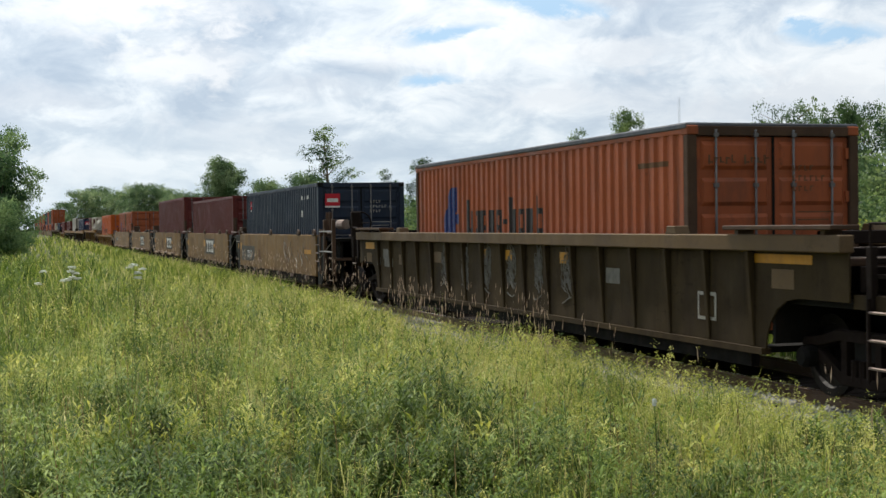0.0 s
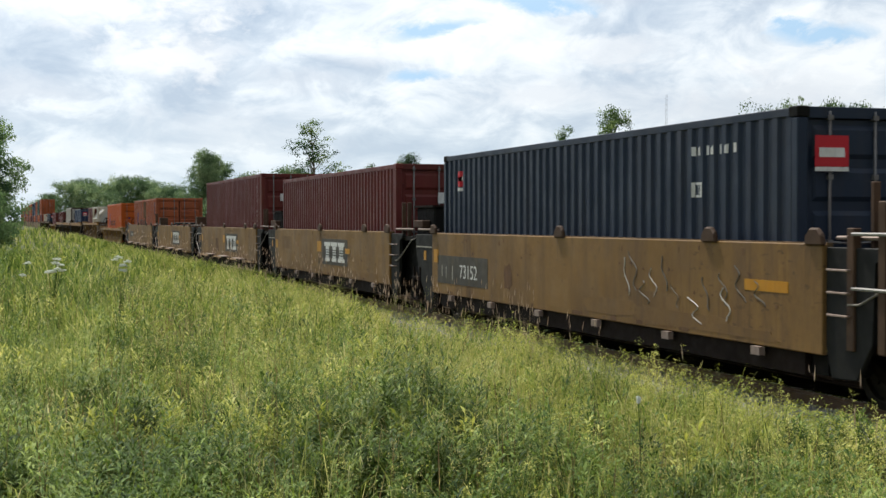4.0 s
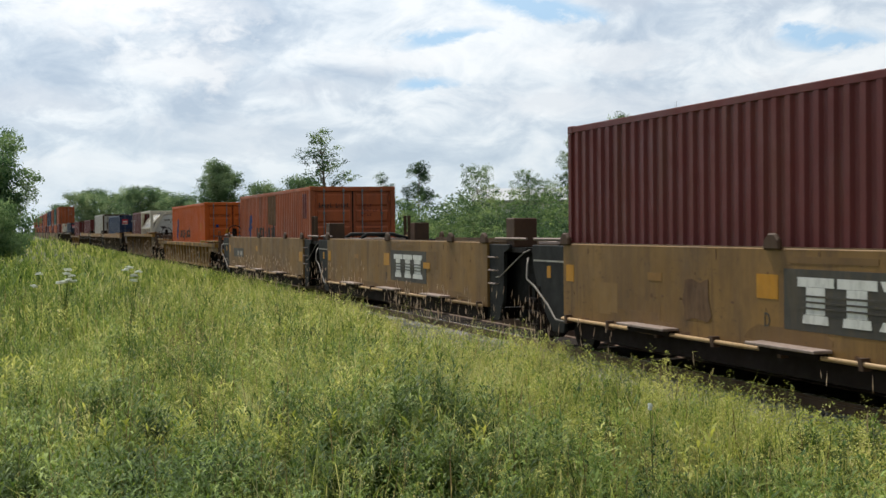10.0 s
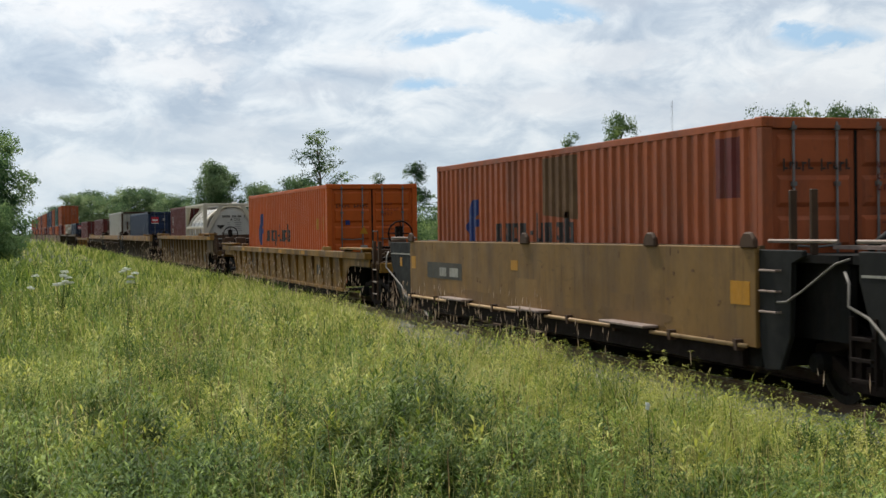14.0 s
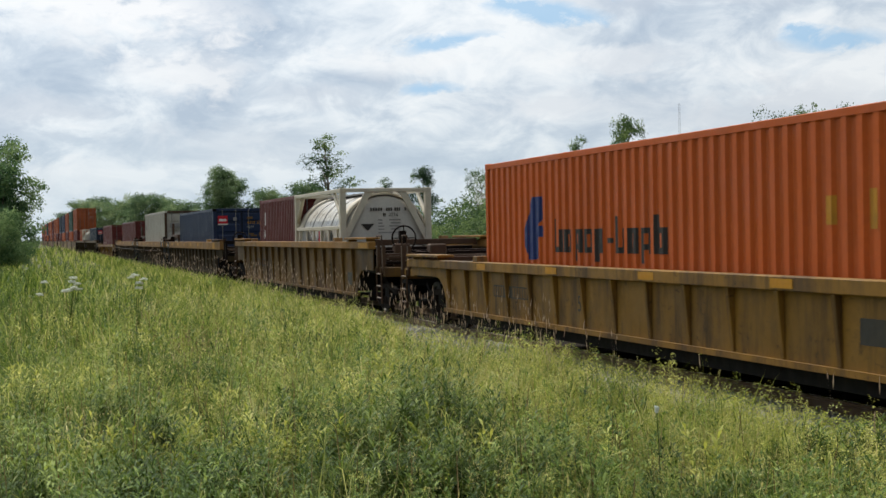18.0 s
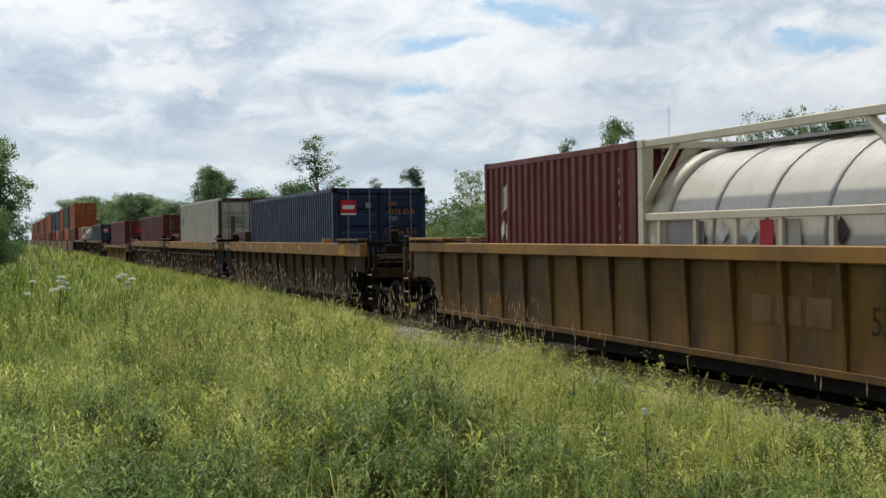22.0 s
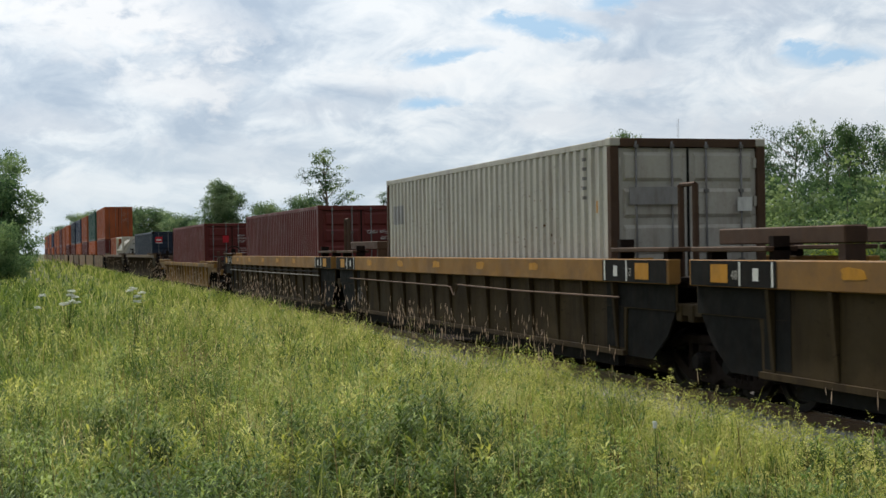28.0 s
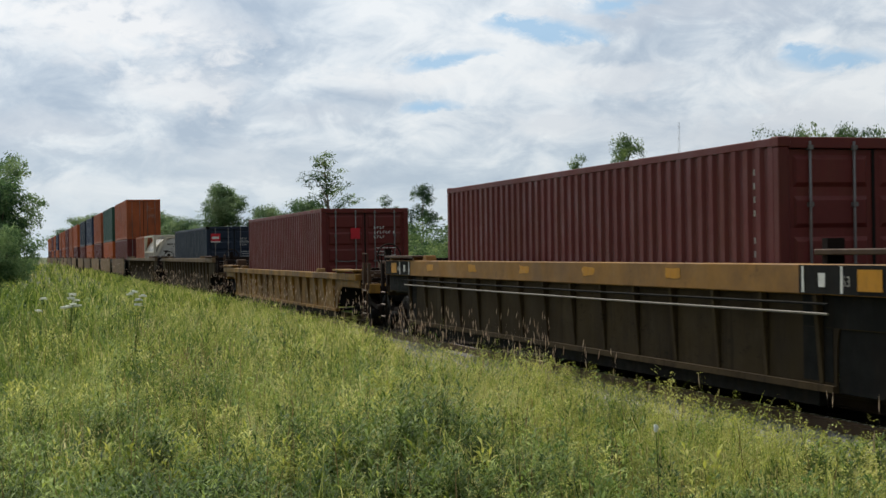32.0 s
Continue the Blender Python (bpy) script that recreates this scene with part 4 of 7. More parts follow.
            if e < 0:
                for s in (-1, 1):
                    part("bridge_beam", box(bmesh.new(), -h + 0.05, -h + 2.7, s * 1.0 - 0.14, s * 1.0 + 0.14, sill_top + 0.17, sill_top + 0.36), "rust_post", ob, bevel=0.015)
                    part("beam_stay", box(bmesh.new(), -h + 2.55, -h + 2.68, s * 1.0 - 0.12, s * 1.0 + 0.12, sill_top - 0.3, sill_top + 0.168), "rust_post", ob)
            if e > 0:
                for dx in (0.35, 0.75):
                    part("guard_post", tube(bmesh.new(), [(h - dx, -0.95, sill_top - 0.3), (h - dx, -0.95, sill_top + 0.95)], 0.045, 8), "rust_post", ob)
                part("guard_bar", tube(bmesh.new(), [(h - 0.35, -0.95, sill_top + 0.95), (h - 0.75, -0.95, sill_top + 0.95)], 0.03, 6), "rust_post", ob)
                part("guard_base", box(bmesh.new(), h - 1.0, h - 0.1, -1.2, 1.2, sill_top - 0.36, sill_top - 0.30), "iron", ob)
        if detail and e not in joints:
            # walkway on the sill ends and container guides
            for s in (-1, 1):
                x0, x1 = e * (h - 0.1), e * (h - 2.3)
                part("walkway", box(bmesh.new(), min(x0, x1), max(x0, x1), s * 1.38 - 0.17, s * 1.38 + 0.17, sill_top + 0.05, sill_top + 0.10), "rust_post" if side == "brown" else sill, ob, bevel=0.008)
                for k in (0.35, 2.1):
                    part("walkway_stay", box(bmesh.new(), e * (h - k) - 0.04, e * (h - k) + 0.04, s * 1.38 - 0.1, s * 1.38 + 0.1, sill_top, sill_top + 0.05), sill, ob)
                xg = e * 6.35
                part("container_guide", prism(bmesh.new(), [(xg - 0.15, sill_top), (xg + 0.15, sill_top), (xg + 0.10, sill_top + 0.10), (xg - 0.10, sill_top + 0.10)], s * 1.40 - 0.10, s * 1.40 + 0.10), sill, ob, bevel=0.01)
            ladder(ob, e * (h + 0.55) - 0.21, -1.42, 0.32, 1.12, 0.42, worn, 3)
            for dx in (0.32, 0.78):
                part("ladder_post", box(bmesh.new(), e * (h + dx) - 0.05, e * (h + dx) + 0.05, -1.405, -1.33, 1.0, 1.62), worn, ob, bevel=0.01)
            part("cross_beam", box(bmesh.new(), min(e * (h - 0.75), e * (h - 0.6)), max(e * (h - 0.75), e * (h - 0.6)), -1.3, 1.3, sill_top - 0.1, sill_top + 0.04), worn, ob, bevel=0.01)
            part("cross_beam", box(bmesh.new(), min(e * (h + 0.02), e * (h + 0.1)), max(e * (h + 0.02), e * (h + 0.1)), -1.3, 1.3, 1.16, 1.42), worn, ob, bevel=0.01)
            for k, (dx, z, t, mat) in enumerate(((-0.95, sill_low - 0.02, 0.05, "iron"), (-0.3, sill_low - 0.10, 0.04, "rust_post"), (0.18, 1.47, 0.03, "iron"), (0.46, 1.40, 0.035, "rust_post"), (0.70, 1.24, 0.03, "iron"), (0.86, 1.36, 0.025, "rust_post"))):
                x = e * (h + dx)
                part("cross_bar", box(bmesh.new(), x - t, x + t, -1.28, 1.28, z - t, z + t), mat, ob, bevel=0.008)
                # paler strip paints the lit top edge onto the dark bar
                part("bar_tread", box(bmesh.new(), x - t * 0.7, x + t * 0.7, -1.26, 1.26, z + t + 0.001, z + t + 0.006), "grate", ob)
                if dx > 0:
                    for q in (-0.62, 0.62):
                        part("bar_post", box(bmesh.new(), x - 0.02, x + 0.02, q - 0.025, q + 0.025, 1.10, z - t), "iron", ob)
            part("brake_housing", box(bmesh.new(), e * (h + 0.2) - 0.14, e * (h + 0.2) + 0.14, -0.98, -0.62, 1.12, 1.66), worn, ob, bevel=0.03)
            part("grab_iron", tube(bmesh.new(), [(e * (h + 0.35), -1.40, 1.62), (e * (h + 0.35), -1.40, 1.84), (e * (h + 0.75), -1.40, 1.84), (e * (h + 0.75), -1.40, 1.62)], 0.016, 6), worn, ob)
            part("grab_iron", tube(bmesh.new(), [(e * (h + 0.35), 1.37, 1.14), (e * (h + 0.35), 1.37, 1.8), (e * (h + 0.75), 1.37, 1.8), (e * (h + 0.75), 1.37, 1.14)], 0.016, 6), worn, ob)
            part("cross_walk", box(bmesh.new(), min(e * (h + 0.1), e * (h + 0.6)), max(e * (h + 0.1), e * (h + 0.6)), -1.2, 1.2, 1.30, 1.34), worn, ob)
            for s in (-0.5, 0.5):
                part("walk_post", box(bmesh.new(), e * (h + 0.35) - 0.04, e * (h + 0.35) + 0.04, s - 0.04, s + 0.04, 1.10, 1.30), "iron", ob)
    if detail and 1 not in joints:
        hand_wheel(ob, h + 0.28, -0.75, 1.78)
        part("brake_stand", box(bmesh.new(), h + 0.1, h + 0.2, -0.83, -0.67, 1.10, 1.95), "iron", ob)
    if detail:
        part("brake_cylinder", tube(bmesh.new(), [(-h - 0.1, -0.3, 1.25), (-h - 0.1, 0.45, 1.25)], 0.13, 12), "iron", ob)
        part("end_cover", box(bmesh.new(), -corner - 1.2, -corner - 0.2, -1.2, 1.2, sill_top - 0.28, sill_top - 0.24), "iron", ob)
        part("end_cover", box(bmesh.new(), corner + 0.2, corner + 1.2, -1.2, 1.2, sill_top - 0.28, sill_top - 0.24), "iron", ob)
    if pipes:
        for s in (-1, 1):
            if pipes == 1:
                z = sill_low - 0.20
                part("brake_pipe", tube(bmesh.new(), [(-corner, s * 1.505, z), (0.0, s * 1.51, z - 0.02), (0.25, s * 1.51, z - 0.03), (0.42, s * 1.51, z - 0.17), (0.50, s * 1.51, z - 0.17), (0.70, s * 1.51, z + 0.02), (corner / 2, s * 1.51, z - 0.01), (corner, s * 1.505, z)], 0.014, 6), "pipe_dull", ob)
            else:
                for z in (sill_low - 0.09, sill_low - 0.19):
                    part("brake_pipe", tube(bmesh.new(), [(-corner, s * 1.50, z), (-corner / 3, s * 1.505, z - 0.01), (corner / 3, s * 1.50, z - 0.012), (corner, s * 1.505, z)], 0.014, 6), "hose" if z < sill_low - 0.12 else "black", ob)
    return ob


def flat_mark(ob, name, mat, x0, x1, z0, z1, y=-1.5, label="", thick=0.004):
    return part(name, box(bmesh.new(), x0, x1, y - thick, y, z0, z1), mat, ob, label)


def lettering(ob, text, mat, x, z, size, y=-1.416, squeeze=1.0):
    """Readable stencil writing, laid on the near side."""
    cu = bpy.data.curves.new("stencil", "FONT")
    cu.body, cu.size, cu.extrude = text, size, 0.0015
    tmp = bpy.data.objects.new("stencil", cu)
    scene.collection.objects.link(tmp)
    bpy.context.view_layer.update()
    me = bpy.data.meshes.new_from_object(tmp.evaluated_get(bpy.context.evaluated_depsgraph_get()))
    bpy.data.objects.remove(tmp)
    me.transform(Matrix.Translation((x, y, z)) @ Matrix.Rotation(radians(90), 4, "X") @ Matrix.Diagonal((squeeze, 1, 1, 1)))
    me.materials.clear()
    me.materials.append(M[mat])
    return place("stencil", me, ob)


# ---- smooth-sided articulated units ----
def smooth_unit(x_left, x_right, label, logo=None, pipe=False, marks=(), front_truck=None, rear_truck=True, ends=(1.4, 1.4), keyed=True, detail=True, paint="tan", empty=False, boxed=False):
    """A well unit with flat tan sides between dark end frames; neighbours share a truck."""
    xc, h = (x_left + x_right) / 2, (x_right - x_left) / 2
    ob = rolling("well_car", xc, 0, label, "railroad car", "cars of the train")
    z0, z1 = 0.54, 1.64
    for s in (-1, 1):
        part("side", box(bmesh.new(), -h, h, s * 1.47 - 0.03, s * 1.47 + 0.03, z0, z1), paint, ob, bevel=0.01)
        part("top_lip", box(bmesh.new(), -h, h, s * 1.41 - 0.03, s * 1.41 + 0.03, z1 - 0.08, z1 + 0.012), "sill_dark", ob)
        part("bottom_chord", box(bmesh.new(), -h + 0.4, h - 0.4, s * 1.40 - 0.038, s * 1.40 + 0.038, z0 - 0.24, z0 + 0.03), "iron", ob, bevel=0.008)
        for x in (-h + 0.12, -0.25, 4.2, h - 0.12):
            out = [(x - 0.17, z1 - 0.02), (x + 0.17, z1 - 0.02), (x + 0.15, z1 + 0.09), (x + 0.07, z1 + 0.16), (x - 0.07, z1 + 0.16), (x - 0.15, z1 + 0.09)]
            part("container_guide", prism(bmesh.new(), out, s * 1.51 - 0.03, s * 1.51 + 0.03), "rust_post", ob, bevel=0.02)
        if not pipe:
            for k in range(6):
                x = -h + 1.2 + k * (2 * h - 2.4) / 5
                part("jacking_pad", box(bmesh.new(), x - 0.09, x + 0.09, s * 1.50 - 0.05, s * 1.50 + 0.02, z0 - 0.10, z0 - 0.01), "grate", ob)
    for k in range(6):
        x = -h + 0.3 + (2 * h - 0.6) * k / 5
        part("floor_beam", box(bmesh.new(), x - 0.2, x + 0.2, -1.36, 1.36, z0 - 0.22, z0 - 0.02), "black", ob)
    for e, length in ((-1, ends[0]), (1, ends[1])):
        xa, xb = e * (h + 0.003), e * (h + length)
        lo, hi = min(xa, xb), max(xa, xb)
        for s in (-1, 1):
            if e > 0:
                out = [(xa, z0 + 0.1), (xa, z1 - 0.03), (e * (h + length * 0.62), z1 - 0.03), (e * (h + length * 0.62), z1 - 0.10), (e * (h + length * 0.46), z1 - 0.16), (e * (h + length * 0.44), z0 + 0.16), (e * (h + length * 0.30), z0 - 0.20), (e * (h + 0.1), z0 - 0.22)]
            else:
                out = [(xa, z0 + 0.1), (xa, z1 - 0.03), (e * (h + length * 0.86), z1 - 0.03), (e * (h + length * 0.86), z1 - 0.30), (e * (h + length * 0.72), z1 - 0.80), (e * (h + length * 0.52), z0 + 0.04), (e * (h + length * 0.34), z0 - 0.22), (e * (h + 0.1), z0 - 0.22)]
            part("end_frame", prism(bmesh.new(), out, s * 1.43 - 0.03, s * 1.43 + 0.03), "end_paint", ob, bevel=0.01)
            # black sheet added to stand in for shade in the gap between units
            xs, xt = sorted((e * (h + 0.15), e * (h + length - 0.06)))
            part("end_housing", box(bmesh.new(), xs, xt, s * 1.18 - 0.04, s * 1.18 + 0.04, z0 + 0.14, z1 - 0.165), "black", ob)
            if e < 0 and detail:
                # hanging step by the joint
                xm = e * (h + length * 0.80)
                for dx in (-0.20, 0.20):
                    part("step_hanger", box(bmesh.new(), xm + dx - 0.02, xm + dx + 0.02, s * 1.46 - 0.02, s * 1.46 + 0.02, 0.34, 0.98), "iron", ob)
                for z in (0.36, 0.56, 0.76):
                    part("step", box(bmesh.new(), xm - 0.18, xm + 0.18, s * 1.46 - 0.05, s * 1.46 + 0.02, z, z + 0.03), "iron", ob)
            for k in range(3 if e > 0 else 0):
                z = 0.95 + k * 0.22
                xm = e * (h + 0.28)
                part("grab_iron", tube(bmesh.new(), [(xm - 0.17, s * 1.46, z), (xm - 0.17, s * 1.52, z), (xm + 0.17, s * 1.52, z), (xm + 0.17, s * 1.46, z)], 0.012, 6), "grate", ob)
            if e > 0:
                continue
            part("yellow_plate", box(bmesh.new(), e * (h + length * 0.42) - 0.07, e * (h + length * 0.42) + 0.07, s * 1.462 - 0.004, s * 1.462 + 0.004, 1.12, 1.30), "yellow_mark", ob)
            part("end_stripe", box(bmesh.new(), min(e * (h + 0.05), e * (h + length * 0.82)), max(e * (h + 0.05), e * (h + length * 0.82)), s * 1.463 - 0.004, s * 1.463 + 0.004, 1.36, 1.385), "dull_white", ob)
        part("end_deck", box(bmesh.new(), lo, hi, -1.39, 1.39, z1 - 0.16, z1 - 0.08), "black", ob)
        part("bulkhead", box(bmesh.new(), min(xa, xa + e * 0.08), max(xa, xa + e * 0.08), -1.39, 1.39, z0, z1 - 0.165), "black", ob)
        if detail:
            xm = e * (h + length * 0.45)
            for s in (-1, 1):
                if empty:
                    part("locker", box(bmesh.new(), xm - 0.2, xm + 0.2, s * 1.14 - 0.2, s * 1.14 + 0.2, z1 - 0.08, z1 + 0.40), "rust_post", ob, bevel=0.015)
                elif e > 0:
                    for dx in (-0.20, 0.20):
                        part("handrail_post", box(bmesh.new(), xm + dx - 0.025, xm + dx + 0.025, s * 1.30 - 0.04, s * 1.30 + 0.04, z1 - 0.08, z1 + 0.60), "rust_post", ob, bevel=0.008)
                    part("handrail", tube(bmesh.new(), [(xm - 0.20, s * 1.30, z1 + 0.05), (xm + 0.20, s * 1.30, z1 + 0.05)], 0.02, 6), "pipe", ob)
            if e > 0 and boxed:
                part("brake_box", box(bmesh.new(), e * (h + 0.18), e * (h + length), -0.95, 0.95, z1 - 0.075, z1 + 0.50), "black", ob, bevel=0.03)
                part("box_lid", box(bmesh.new(), e * (h + 0.14), e * (h + length + 0.04), -1.0, 1.0, z1 + 0.50, z1 + 0.54), "iron", ob)
                part("cable_box", box(bmesh.new(), e * (h + 0.5), e * (h + length - 0.25), -1.12, -0.96, z1 + 0.08, z1 + 0.24), "rust_post", ob, bevel=0.015)
            if e > 0:
                part("air_hose", tube(bmesh.new(), [(h + 0.42, -1.49, 1.06), (h + 0.62, -1.50, 1.07), (h + 0.85, -1.47, 1.18), (h + length, -1.43, 1.48), (h + length + 0.2, -1.40, 1.53)], 0.012, 6), "hose", ob, smooth=True)
            part("valve", tube(bmesh.new(), [(xm, -0.5, z1 - 0.04), (xm, -0.3, z1 + 0.10), (xm, 0.4, z1 + 0.10), (xm, 0.8, z1 - 0.02)], 0.05, 8), "end_paint", ob, smooth=True)
            part("walkway", box(bmesh.new(), lo + 0.1, hi - 0.1, -0.6, 0.6, z1 - 0.04, z1), "grate", ob)
            part("cross_rail", tube(bmesh.new(), [(lo + 0.05, -1.36, z1 + 0.06), (hi - 0.05, -1.36, z1 + 0.06)], 0.022, 6), "grate", ob)
            if e < 0 and pipe:
                part("air_hose", tube(bmesh.new(), [(e * (h + length + 0.12), -1.40, 1.40), (e * (h + length - 0.1), -1.50, 1.30), (e * (h + length - 0.12), -1.52, 1.08), (e * (h + length - 0.45), -1.52, 0.98), (e * (h + 0.55), -1.53, 0.72), (e * (h + 0.25), -1.53, 0.52), (e * (h - 0.2), -1.53, 0.50)], 0.016, 6), "hose", ob, smooth=True)
    if pipe:
        zp = z0 + 0.02
        part("side_pipe", tube(bmesh.new(), [(-h + 0.1, -1.56, zp), (h - 0.1, -1.56, zp)], 0.026, 8), "pipe", ob, smooth=True)
        for k in range(9):
            x = -h + 0.3 + k * (2 * h - 0.6) / 8
            part("pipe_bracket", prism(bmesh.new(), [(x - 0.02, zp - 0.06), (x + 0.05, zp - 0.06), (x + 0.02, zp + 0.06), (x - 0.05, zp + 0.06)], -1.595, -1.50), "rust_post", ob)
        for f in (-0.62, -0.08, 0.45):
            x = f * h
            part("step_plate", box(bmesh.new(), x, x + 1.35, -1.72, -1.50, zp + 0.05, zp + 0.085), "grate", ob, bevel=0.008)
            part("step_bracket", box(bmesh.new(), x + 0.1, x + 1.25, -1.60, -1.50, zp - 0.02, zp + 0.05), "iron", ob)
    if logo is not None:
        plate(ob, logo)
    for name, mat, a, b, c, d in marks:
        flat_mark(ob, name, mat, a, b, c, d, -1.5046 if name == "number_bar" else -1.5)
    if front_truck is not None:
        truck(ob, h + front_truck, keyed)
    if rear_truck:
        truck(ob, -h - ends[0] - 0.12, keyed)
    return ob


def plate(ob, x):
    """The dark logo panel: three pale splayed slab shapes crossed by thin lines."""
    flat_mark(ob, "logo_panel", "panel_dark", x - 1.32, x + 1.32, 0.80, 1.43, -1.5, "dark panel with pale slab shapes")
    for k in range(3):
        cx = x - 0.72 + k * 0.72
        for z0, z1, low, high in (((0.88, 0.97, 0.24, 0.22), (0.973, 1.25, 0.17, 0.17), (1.253, 1.35, 0.33, 0.33)) if k < 2 else ((0.88, 0.97, 0.36, 0.30), (0.973, 1.25, 0.22, 0.22), (1.253, 1.35, 0.28, 0.34))):
            bm = prism(bmesh.new(), [(cx - low, z0), (cx + low, z0), (cx + high, z1), (cx - high, z1)], -1.5081, -1.5041)
            part("logo_shape", bm, "white_paint", ob)
    for k in range(3):
        z = 1.03 + k * 0.06
        flat_mark(ob, "logo_line", "panel_dark", x - 0.95, x + 0.95, z, z + 0.02, -1.511)
    flat_mark(ob, "number_bar", "tan_dull", x - 1.2, x + 0.35, 1.49, 1.56, -1.5)


def blotch(ob, mat, x, z, w, h, seed, y=-1.5, name="stain"):
    """A thin ragged stain on a flat side."""
    rng = random.Random(seed)
    out = []
    for k in range(14):
        a = k * math.tau / 14
        r = rng.uniform(0.72, 1.05)
        out.append((x + w / 2 * r * max(-0.92, min(0.92, 1.25 * math.cos(a))), z + h / 2 * r * max(-0.92, min(0.92, 1.25 * math.sin(a)))))
    part(name, prism(bmesh.new(), out, y - 0.0028, y), mat, ob)


def weather(ob, half, seed):
    """Repaint patches, grime and rust on a flat tan side."""
    rng = random.Random(seed)
    for k in range(2):
        x, w = rng.uniform(-half + 0.6, half - 2.6), rng.uniform(0.4, 1.3)
        z0 = rng.choice((0.62, 0.70, 1.10))
        flat_mark(ob, "repaint_patch", ("tan_pale", "tan_dull", "tan_dull")[k], x, x + w, z0, z0 + rng.uniform(0.30, 0.48), -1.5002 - 0.0012 * k, thick=0.001)
    for k in range(5):
        blotch(ob, "tan_dull", rng.uniform(-half + 1.4, half - 1.4), rng.uniform(0.62, 0.74), rng.uniform(1.4, 2.6), rng.uniform(0.10, 0.26), seed * 10 + 20 + k, -1.5001)
    for k in range(26):
        blotch(ob, "rust_stain", rng.uniform(-half + 0.4, half - 0.4), rng.choice((0.98, 1.03, 1.32)) + rng.uniform(-0.05, 0.05), rng.uniform(0.02, 0.09), rng.uniform(0.02, 0.06), seed * 10 + k, -1.5002)
    for k in range(9):
        blotch(ob, "rust_stain", rng.uniform(-half + 0.3, half - 0.3), rng.uniform(1.50, 1.57), rng.uniform(0.02, 0.05), rng.uniform(0.05, 0.14), seed * 10 + 50 + k, -1.5002)
    for k in range(8):
        blotch(ob, "rust_stain", rng.uniform(-half + 0.3, half - 0.3), 0.585, rng.uniform(0.1, 0.5), rng.uniform(0.03, 0.09), seed * 10 + 80 + k, -1.5002)


# ---- ground and track ----
def ground_height(x, y):
    """The meadow: nearly flat, a little uneven; its rise towards -x is shaped to fit the camera's view, dropping gently
    to the track.
    """
    rise = min(1.0, max(0.0, (-78 - x) / 130)) * 1.0 + min(1.0, max(0.0, (-22 - x) / 30)) * 0.10
    rise *= min(1.0, max(0.0, (7.3 - y) / 1.3))
    return GROUND + rise + 0.05 * noise.noise(Vector((x * 0.15, y * 0.15, 0.3))) + 0.04 * noise.noise(Vector((x * 0.5, y * 0.5, 4.0)))


def build_ground():
    xs = sorted(set([-3500, -1800, -900, -600, -450, -350] + list(range(-280, -60, 8)) + list(range(-60, 24, 2)) + list(range(24, 120, 12)) + [200, 400, 900, 2000, 3500]))
    ys = sorted(set([-3500, -1500, -700, -350, -200] + list(range(-120, -12, 9)) + [y * 0.75 - 12 for y in range(0, 48)] + list(range(24, 120, 8)) + [150, 250, 450, 900, 1800, 3500]))
    v = [(x, y, ground_height(x, y)) for x in xs for y in ys]
    n = len(ys)
    f = [(i * n + j, (i + 1) * n + j, (i + 1) * n + j + 1, i * n + j + 1) for i in range(len(xs) - 1) for j in range(n - 1)]
    me = bpy.data.meshes.new("ground")
    me.from_pydata(v, [], f)
    me.materials.append(M["soil"])
    me.polygons.foreach_set("use_smooth", [True] * len(f))
    tagged(new("ground", me), "weedy green meadow soil beside the railway", "ground", kind="structure")


